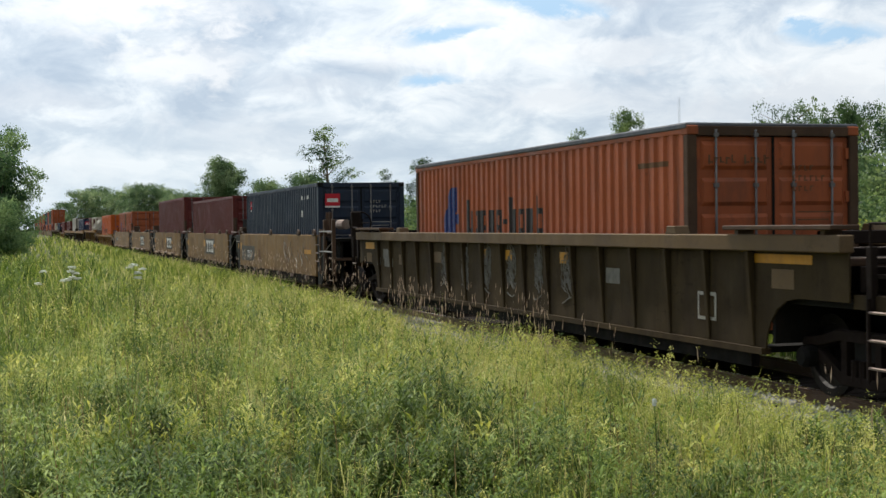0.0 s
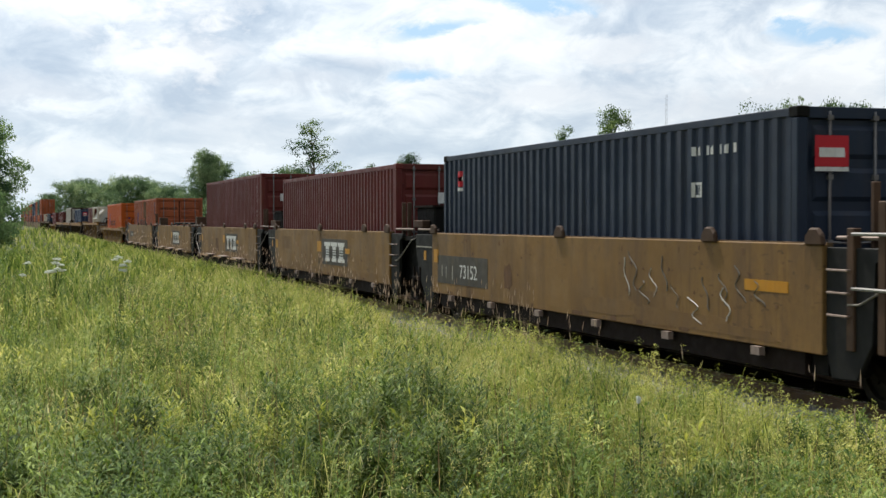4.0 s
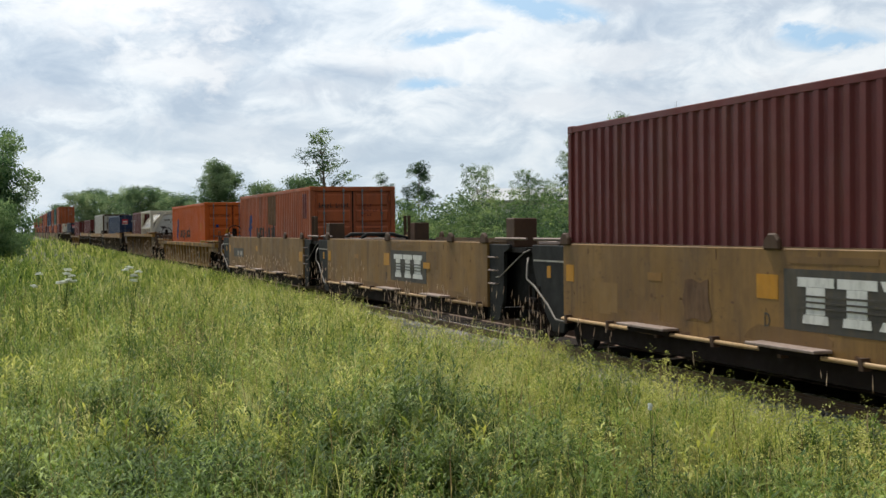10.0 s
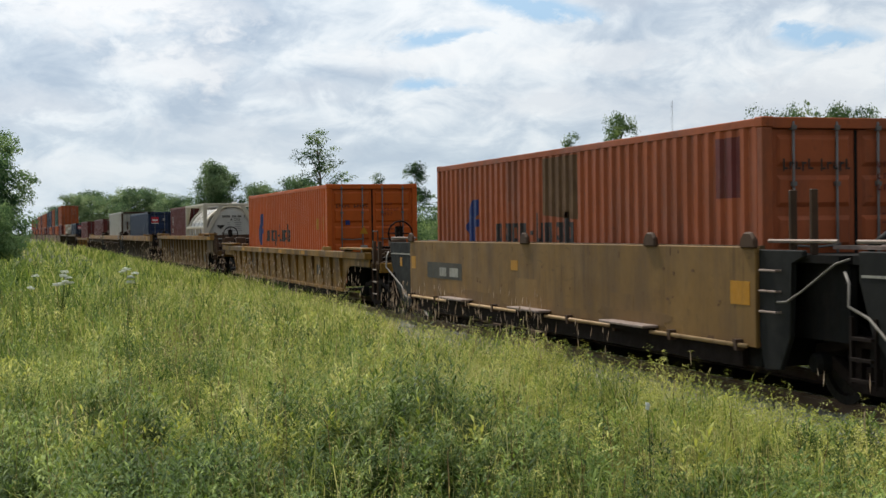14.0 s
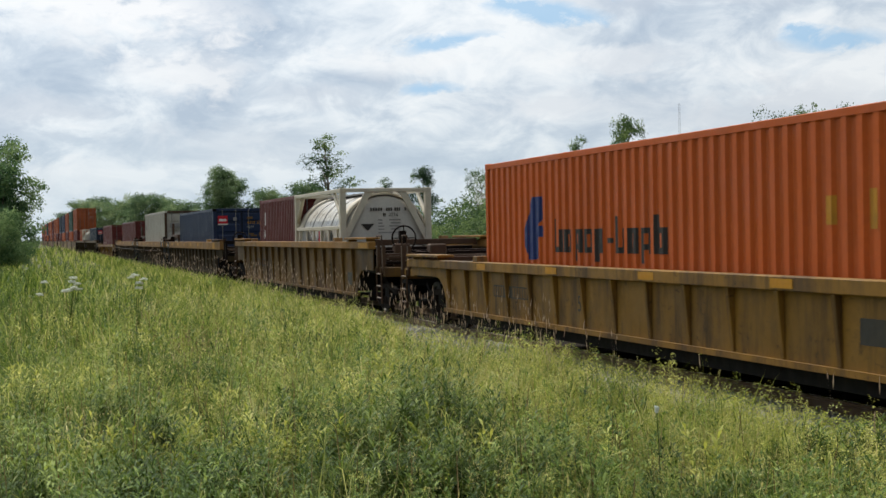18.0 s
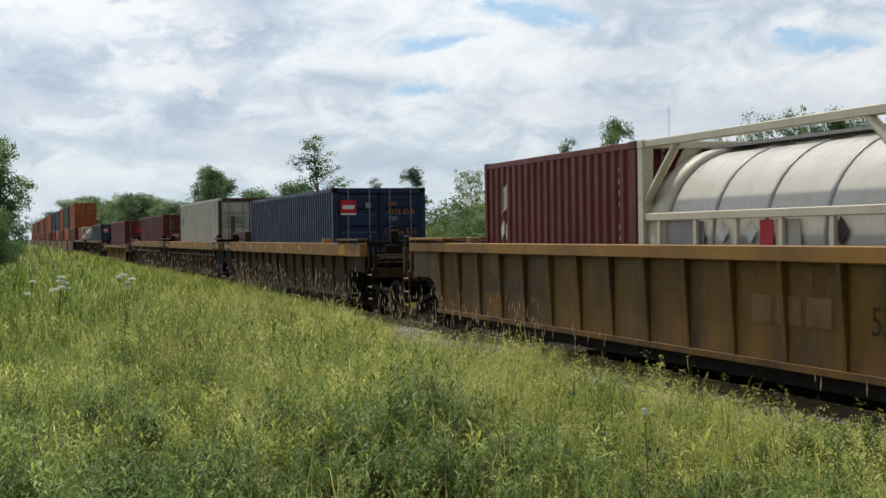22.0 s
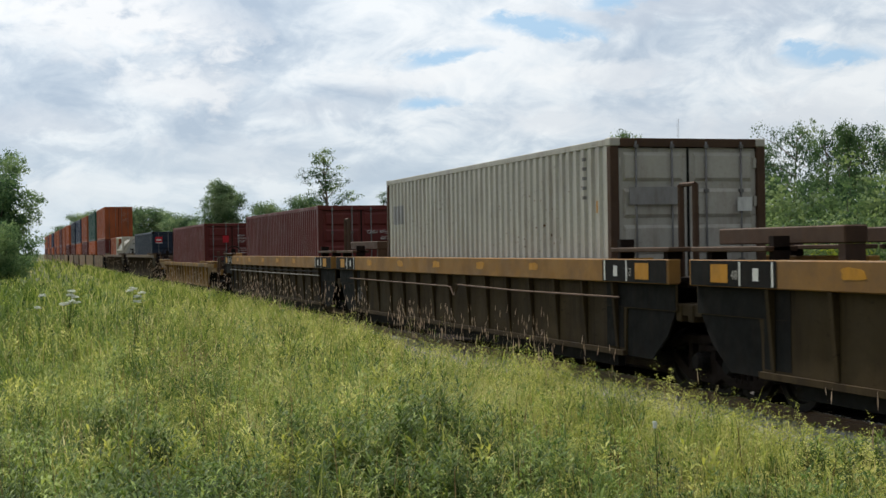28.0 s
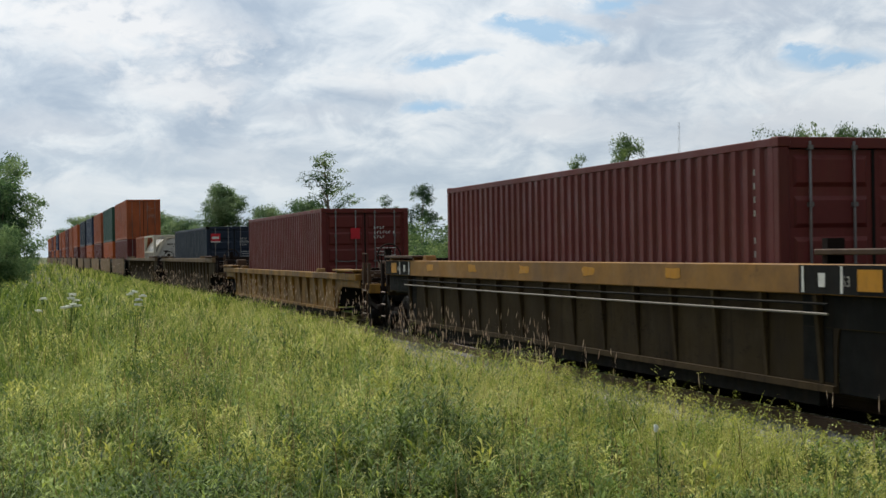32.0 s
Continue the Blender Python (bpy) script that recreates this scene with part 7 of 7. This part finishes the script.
    for az, dist, rad, tall in CLOVER_CLUMPS:
        n = int(44 * rad / 0.5)
        x, y = stand(*toward_xy(az, dist), rad, n)
        pieces.append(bushy(x, y, tall * (0.6 + 0.45 * RNG.random(n)) * edge_low(y), 90, 0.030, 0.6, 0.5, 0.1))
    for az, dist, rad, tall in BRIGHT_CLUMPS:
        n = max(5, int(30 * rad / 0.5))
        x, y = stand(*toward_xy(az, dist), rad, n)
        pieces.append(herbs(x, y, tall * (0.62 + 0.4 * RNG.random(n)), 30, 0.10, 0.17))
    for az, dist, tall in STAR_PLANTS:
        x, y = stand(*toward_xy(az, dist), 0.10, 4)
        pieces.append(herbs(x, y, tall * (0.8 + 0.25 * RNG.random(4)), 36, 0.13, 0.17))
    # loose sprays on the edge of the stones, standing in small families
    for k in range(80):
        cx, cy, n = -8 - 44 * (k / 80) ** 1.3 + RNG.normal(0, 0.4), 6.35 + 0.85 * RNG.random(), int(4 + 7 * RNG.random())
        cy -= 0.5 * min(1.0, max(0.0, (16 + cx) / 6))
        x, y = stand(cx, cy, 0.30, n)
        pieces.append(bushy(x, y, (0.50 + 0.42 * RNG.random() ** 1.8) * (0.65 + 0.45 * RNG.random(n)), 50, 0.034, 0.5, 0.34, 0.2))
    stuff("meadow_clover", pieces, "bright_herb", "pale yellow-green small-leaved weeds in the grass", "weeds")


def ears(x, y, height, length, width):
    """Slim upright ears on hair-thin stems."""
    n = len(x)
    z = ground_z(x, y)
    dx, dy = RNG.normal(0, 0.10, n) * height, RNG.normal(0, 0.10, n) * height
    top = np.stack([x + dx, y + dy, z + height], -1)
    foot = np.stack([x, y, z], -1)
    w = np.array([0.0016, 0.001, 0])
    out = [(np.stack([foot - w, foot + w, top], 1).reshape(-1, 3), np.arange(3 * n))]
    tip = top + np.stack([dx / height, dy / height, np.ones(n)], -1) * length[:, None]
    mid = top + (tip - top) * 0.4
    for a in (0.3, 1.9):
        side = np.array([math.cos(a), math.sin(a), 0]) * width
        v = np.stack([top, mid - side, mid + side, tip], 1).reshape(-1, 3)
        out.append((v, (np.arange(n)[:, None, None] * 4 + np.array([(0, 2, 1), (1, 2, 3)])[None]).ravel()))
    return out


def plume_grass(n, x0, x1, y0, y1, tall, wide=0.0075):
    """Stiff seed heads in loose families."""
    k = max(4, n // 7)
    cx, cy = x0 + (x1 - x0) * RNG.random(k), y0 + (y1 - y0) * RNG.random(k)
    i = RNG.integers(0, k, n)
    x, y = cx[i] + RNG.normal(0, 0.35, n), np.clip(cy[i] + RNG.normal(0, 0.12, n), y0 - 0.2, y1 + 0.1)
    hgt = tall * (0.60 + 0.55 * RNG.random(n))
    return ears(x, y, hgt, 0.08 + 0.09 * RNG.random(n), wide)


def build_flowers():
    stuff("seed_grass", plume_grass(60, -27, -19, 6.3, 7.0, 1.02, 0.009) + plume_grass(150, -36, -19, 6.4, 7.4, 1.02) + plume_grass(420, -70, -28, 6.3, 7.3, 1.22, 0.009) + plume_grass(90, -115, -70, 6.3, 7.2, 1.5, 0.014) + plume_grass(64, -20, -8, 6.2, 7.2, 0.80, 0.008), "straw", "pale dry seed heads of tall grass along the ballast", "grass")

    def umbel_plant(az, dist, height, heads, spread, label, head=0.065):
        x, y = -dist * math.sin(radians(az)), dist * math.cos(radians(az))
        z = ground_height(x, y)
        ob = tagged(new("wild_flower"), label, "flower", "white wild flowers")
        ob.location = (x, y, z)
        bm = bmesh.new()
        rng = random.Random(int(az * 100))
        tips = []
        for k in range(heads):
            t = Vector((rng.uniform(-spread, spread), rng.uniform(-spread, spread), height * rng.uniform(0.80, 1.04)))
            tube(bm, [(0, 0, 0), (t.x * 0.3, t.y * 0.3, height * 0.55), tuple(t)], 0.006 if heads > 1 else 0.003, 4)
            tips.append(t)
        part("stem", bm, "herb", ob)
        for t in tips:
            bm = bmesh.new()
            for k in range(26):
                a, r = k * 2.4, head * math.sqrt(k / 26)
                c = t + Vector((r * math.cos(a), r * math.sin(a), rng.uniform(-0.012, 0.028) - r * 0.2))
                w = 0.016 if head > 0.03 else 0.006
                box(bm, c.x - w, c.x + w, c.y - w, c.y + w, c.z, c.z + 0.012)
            part("flower_head", bm, "umbel", ob)
        return ob

    umbel_plant(87.9, 26, 1.55, 7, 0.16, "tall white umbel flower standing above the meadow grass")
    umbel_plant(85.3, 26, 1.48, 5, 0.17, "white umbel flower with sparse heads in the meadow")
    umbel_plant(89.0, 28, 1.35, 2, 0.10, "small white umbel flower in the meadow grass")
    umbel_plant(64.2, 9.6, 1.13, 1, 0.02, "single small white flower on a thin stalk", 0.009)


build_meadow()
build_flowers()


# ---- trees and shrubs ----
def taper(bm, pts, radii, n=7):
    rings = []
    pts = [Vector(p) for p in pts]
    for i, p in enumerate(pts):
        d = (pts[min(i + 1, len(pts) - 1)] - pts[max(i - 1, 0)]).normalized()
        a = d.orthogonal().normalized()
        b = d.cross(a)
        rings.append([bm.verts.new(p + (a * math.cos(k * math.tau / n) + b * math.sin(k * math.tau / n)) * radii[i]) for k in range(n)])
    for q, w in zip(rings, rings[1:]):
        for k in range(n):
            bm.faces.new((q[k], q[(k + 1) % n], w[(k + 1) % n], w[k]))


def tree(kind, height, spread, seed, leaf, clumps, mat, label, category="tree", name="tree", base=0.25):
    """A trunk with limbs, and a crown of leaf clumps hung about the limbs' ends."""
    rng = random.Random(seed)
    ob = tagged(new(name), label, category)
    bm = bmesh.new()
    r0 = 0.015 * height
    lean = (rng.uniform(-0.05, 0.05) * height, rng.uniform(-0.05, 0.05) * height)
    axis = [Vector((lean[0] * u * u, lean[1] * u * u, height * 0.95 * u - 0.1)) for u in (0, 0.15, 0.35, 0.6, 0.8, 1.0)]
    stems = 1 if kind != "shrub" else 4
    ends = []
    if kind != "shrub":
        taper(bm, axis, [r0 * 1.25, r0, r0 * 0.8, r0 * 0.5, r0 * 0.3, r0 * 0.08])
    limbs = {"slender": 16, "round": 26, "shrub": 22}[kind]
    for k in range(limbs):
        u = base + (0.97 - base) * (k + rng.random()) / limbs if kind != "shrub" else rng.uniform(0.0, 0.15)
        p = Vector((lean[0] * u * u, lean[1] * u * u, height * 0.95 * u - 0.05))
        a = k * 2.4 + rng.uniform(-0.5, 0.5)
        if kind == "slender":
            reach = spread * (1.15 - u) * rng.uniform(0.5, 1.15) + 0.25
            e = p + Vector((math.cos(a) * reach, math.sin(a) * reach, reach * rng.uniform(0.6, 1.5)))
        elif kind == "round":
            reach = spread * math.sqrt(max(0.08, 1 - ((u - 0.55) / 0.5) ** 2)) * rng.uniform(0.45, 1.05)
            e = p + Vector((math.cos(a) * reach, math.sin(a) * reach, reach * rng.uniform(0.1, 0.5)))
        else:
            q = rng.random() ** 0.6
            e = Vector((math.cos(a) * spread * q, math.sin(a) * spread * q, height * (0.25 + 0.75 * rng.random()) * (1.05 - 0.45 * q)))
        m = p.lerp(e, 0.5) + Vector((0, 0, 0.06 * height * rng.random()))
        taper(bm, [p, m, e], [r0 * 0.32, r0 * 0.2, r0 * 0.06], 5)
        ends += [e, m.lerp(e, 0.5)] + ([m] if kind != "slender" else [])
    if kind == "slender":
        ends += [axis[-1], axis[-2], axis[-1] + Vector((0, 0, 0.15))]
    part("trunk" if kind != "shrub" else "stem", bm, "bark", ob)
    g = np.random.default_rng(seed)
    ends = np.array([tuple(e) for e in ends])
    size = spread * (0.17 if kind != "slender" else 0.15)
    # leaves lie like scales round the outside of each clump
    per = 34
    clumps = clumps // 3
    ball = g.normal(0, 1, (clumps, 3))
    ball *= (g.random(clumps) ** 0.4 / np.linalg.norm(ball, axis=1))[:, None]
    c = ends[g.integers(0, len(ends), clumps)] + ball * size * (2.8 if kind == "slender" else 1.8) * np.array([1, 1, 0.9])
    c[:, 2] = np.maximum(c[:, 2], 0.15 if kind == "shrub" else height * base * 0.7)
    n = clumps * per
    o = g.normal(0, 1, (n, 3))
    o[:, 2] = o[:, 2] * 0.8 + 0.25
    o /= np.linalg.norm(o, axis=1, keepdims=True)
    reach = np.repeat(leaf * (2.2 + 2.2 * g.random(clumps)), per) * (0.45 + 0.6 * g.random(n))
    p = np.repeat(c, per, 0) + o * reach[:, None] * np.array([1, 1, 0.75])
    o = o + g.normal(0, 0.32, (n, 3))
    d = np.cross(o, g.normal(0, 1, (n, 3)))
    d[:, 2] -= 0.35
    d /= np.linalg.norm(d, axis=1, keepdims=True)
    s = np.cross(d, o)
    s /= np.linalg.norm(s, axis=1, keepdims=True)
    ln = leaf * (0.6 + 0.6 * g.random(n))[:, None]
    v = np.stack([p, p + d * ln * 0.45 - s * ln * 0.34, p + d * ln * 0.45 + s * ln * 0.34, p + d * ln], 1).reshape(-1, 3)
    f = (np.arange(n)[:, None, None] * 4 + np.array([(0, 2, 1), (1, 2, 3)])[None]).ravel()
    place("crown", raw_mesh("crown", v, f, 3, [mat]), ob)
    ob["tall"] = float(np.quantile(v[:, 2], 0.997))
    return ob


def build_trees():
    rng = random.Random(8)
    proto = {
        "slender": [tree("slender", 9, 1.6, 31, 0.115, 420, "tree_leaf", "slender young tree with sparse airy foliage", base=0.35),
                    tree("slender", 9, 1.9, 32, 0.125, 1150, "tree_leaf", "tall narrow green tree behind the railway", base=0.08)],
        "round": [tree("round", 9, 3.0, 41, 0.13, 1000, "tree_leaf", "broad leafy green tree behind the railway"),
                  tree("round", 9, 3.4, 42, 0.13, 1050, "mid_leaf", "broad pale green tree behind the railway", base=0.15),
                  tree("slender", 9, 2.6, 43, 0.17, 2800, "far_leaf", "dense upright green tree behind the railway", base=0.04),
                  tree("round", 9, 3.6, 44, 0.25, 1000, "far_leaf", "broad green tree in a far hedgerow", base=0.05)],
        "gold": [tree("shrub", 2, 1.2, 55, 0.07, 420, "gold", "low bush with bright yellow-green flowers beyond the track", "shrub", "shrub")],
        "shrub": [tree("shrub", 4, 2.2, 51, 0.10, 800, "tree_leaf", "dense green shrub on the far side of the track", "shrub", "shrub"),
                  tree("shrub", 4, 2.0, 52, 0.095, 780, "pale_leaf", "silvery-green willow shrub on the far side of the track", "shrub", "shrub"),
                  tree("shrub", 4, 2.6, 53, 0.10, 820, "tree_leaf", "wide green thicket shrub beyond the rails", "shrub", "shrub")],
    }
    used = set()

    def put(kind, i, az, dist, top, label="", group="trees behind the railway", wide=1.0):
        """top: height of its tip above eye level, in degrees."""
        x, y = toward_xy(az, dist)
        z = ground_height(x, y) - 0.05
        k = (dist * math.tan(radians(top)) + EYE - z) / proto[kind][i]["tall"]
        m = Matrix.Translation((x, y, z)) @ Matrix.Rotation(rng.random() * 6.28, 4, "Z") @ Matrix.Diagonal((k * wide, k * wide, k, 1))
        ob = proto[kind][i]
        if (kind, i) in used:
            ob = copy_thing(ob, m @ Matrix.Diagonal((1 / ob.scale.x, 1 / ob.scale.y, 1 / ob.scale.z, 1)))
        else:
            used.add((kind, i))
            ob.matrix_basis = m
        tagged(ob, label, "", group)

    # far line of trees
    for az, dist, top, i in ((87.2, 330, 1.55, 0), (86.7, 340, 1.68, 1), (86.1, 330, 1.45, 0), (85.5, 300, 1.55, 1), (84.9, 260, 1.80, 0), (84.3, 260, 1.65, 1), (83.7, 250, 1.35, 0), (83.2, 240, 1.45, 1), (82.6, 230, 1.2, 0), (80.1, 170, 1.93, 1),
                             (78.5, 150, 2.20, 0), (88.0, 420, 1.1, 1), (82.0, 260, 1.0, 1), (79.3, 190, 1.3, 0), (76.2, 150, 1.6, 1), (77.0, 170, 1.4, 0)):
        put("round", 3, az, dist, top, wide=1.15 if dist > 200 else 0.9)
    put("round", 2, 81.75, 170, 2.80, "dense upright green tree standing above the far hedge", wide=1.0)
    put("slender", 0, 77.45, 105, 4.05, "lone slender tree with a sparse crown on a bare trunk", wide=1.25)
    put("slender", 0, 67.55, 80, 3.80, "young poplar rising out of the thicket", wide=0.9)
    put("slender", 1, 65.2, 80, 4.58, "narrow poplar rising above the thicket", wide=0.8)
    put("slender", 1, 73.7, 100, 2.70, "small upright tree behind the railway", wide=0.9)
    put("slender", 0, 74.9, 90, 2.3, "small thin tree behind the railway")
    for az, dist, top, i in ((69.2, 95, 2.35, 0), (71.2, 95, 2.6, 1), (68.5, 90, 2.0, 1), (56.1, 50, 4.5, 0), (58.8, 50, 4.7, 1), (60.2, 52, 3.9, 0), (61.6, 55, 3.6, 1), (57.4, 47, 4.4, 0), (55.0, 48, 4.0, 0), (53.5, 48, 4.4, 1), (63.1, 58, 3.5, 0), (64.4, 60, 3.0, 1), (51.5, 46, 4.3, 0)):
        put("round", i, az, dist, top, wide=0.72)
    put("slender", 1, 56.4, 42, 4.65, "leaning sapling at the edge of the thicket", wide=0.6)
    # thicket
    for az, dist, top in ((74.6, 60, 1.7), (73.4, 62, 2.0), (72.2, 64, 1.6), (71.0, 60, 1.4), (69.8, 58, 1.5), (68.6, 56, 1.7), (67.6, 54, 2.3), (66.6, 52, 2.5), (65.6, 50, 2.7), (64.6, 48, 2.9), (63.6, 47, 3.1), (62.6, 46, 3.2), (61.6, 45, 3.2), (60.6, 44, 3.4),
                          (59.6, 43, 3.5), (58.6, 43, 3.8), (57.6, 42, 3.7), (56.6, 42, 3.6), (55.6, 41, 3.6), (54.6, 41, 3.7), (53.4, 40, 3.7)):
        put("shrub", rng.randrange(3), az, dist, top * rng.uniform(0.42, 1.0), group="thicket beyond the track", wide=1.15)
        put("shrub", rng.randrange(3), az + rng.uniform(-0.4, 0.4), dist - 7, top * 0.62 + rng.uniform(-0.2, 0.2), group="thicket beyond the track", wide=1.2)
        put("shrub", rng.randrange(3), az + rng.uniform(-0.5, 0.5), dist - 12, top * 0.22 + rng.uniform(-0.2, 0.2), group="thicket beyond the track", wide=1.25)
    for az, dist, top in ((71.6, 90, 1.35), (70.9, 88, 1.5), (70.2, 92, 1.4), (69.5, 88, 1.45), (68.8, 92, 1.4), (68.1, 88, 1.5), (66.2, 85, 1.5), (76.0, 75, 1.2), (77.5, 90, 1.0), (79.0, 110, 0.9), (80.5, 130, 0.8), (82.0, 160, 0.8), (83.5, 200, 0.8)):
        put("shrub", rng.randrange(3), az, dist, top, group="thicket beyond the track", wide=1.6)
    for az, dist, top in ((57.7, 27, -0.2), (57.0, 26, -0.35), (56.3, 27, -0.15), (60.6, 28, -0.5)):
        put("gold", 0, az, dist, top, "low bush with bright yellow-green flowers beyond the track", group="thicket beyond the track")
    # the tree and bushes on this side, at the meadow's end
    t = tree("shrub", 9.8, 2.9, 61, 0.15, 5600, "dark_leaf", "leafy green tree at the end of the meadow, beside the track", name="tree")
    x, y = toward_xy(90.75, 90)
    t.location = (x, y, ground_height(x, y))
    t2 = tree("shrub", 4.4, 2.2, 62, 0.13, 1800, "dark_leaf", "low leafy bush at the meadow's end", "shrub", "shrub")
    x, y = toward_xy(90.5, 84)
    t2.location = (x, y, ground_height(x, y))


def build_far_things():
    for az, dist, width, top in ((69.0, 165, 14, 1.62), (65.9, 165, 6, 1.7)):
        x, y = toward_xy(az, dist)
        z = dist * math.tan(radians(top)) + EYE
        ob = tagged(new("barn"), "long low white-roofed farm shed behind the trees", "barn", "far sheds")
        ob.location = (x, y, GROUND)
        ob.rotation_euler = (0, 0, radians(az))
        z -= GROUND
        w = width / 2
        part("wall", box(bmesh.new(), -w, w, -5, 5, 0, z - 1.4), "wall", ob)
        bm = bmesh.new()
        v = [bm.verts.new(p) for p in ((-w - 0.3, -5.4, z - 1.5), (w + 0.3, -5.4, z - 1.5), (w + 0.3, 0, z), (-w - 0.3, 0, z), (w + 0.3, 5.4, z - 1.5), (-w - 0.3, 5.4, z - 1.5))]
        bm.faces.new((v[0], v[1], v[2], v[3])), bm.faces.new((v[3], v[2], v[4], v[5]))
        r = bmesh.ops.extrude_face_region(bm, geom=bm.faces[:])
        bmesh.ops.translate(bm, verts=[e for e in r["geom"] if isinstance(e, bmesh.types.BMVert)], vec=(0, 0, -0.12))
        part("roof", bm, "roof", ob)
    x, y = toward_xy(63.2, 280)
    ob = tagged(new("radio_mast"), "thin grey lattice radio mast far behind the trees", "mast")
    ob.location = (x, y, GROUND)
    top = 280 * math.tan(radians(5.1)) + EYE
    for k in range(3):
        a = k * math.tau / 3
        part("leg", tube(bmesh.new(), [(0.25 * math.cos(a), 0.25 * math.sin(a), 0), (0.18 * math.cos(a), 0.18 * math.sin(a), top)], 0.018, 5), "steel", ob)
    bm = bmesh.new()
    for k in range(40):
        a, b = k * math.tau / 3, (k + 1) * math.tau / 3
        tube(bm, [(0.22 * math.cos(a), 0.22 * math.sin(a), top * k / 40), (0.22 * math.cos(b), 0.22 * math.sin(b), top * (k + 1) / 40)], 0.009, 4)
    part("lattice", bm, "steel", ob)


build_trees()
build_far_things()


# ---- what moves ----
def motions():
    marks = [k * 2.0 for k in range(17)]
    for ob, x, z in TRAIN:
        walk(ob, [(t, pose(x + run(t), TRACK_Y, z)) for t in marks])
    turns = [k / 10 for k in range(321)]
    for ob, x in WHEELS:
        walk(ob, [(t, pose(x, 0, 0.42) @ Matrix.Rotation(run(t) / 0.42, 4, "Y")) for t in turns])


motions()
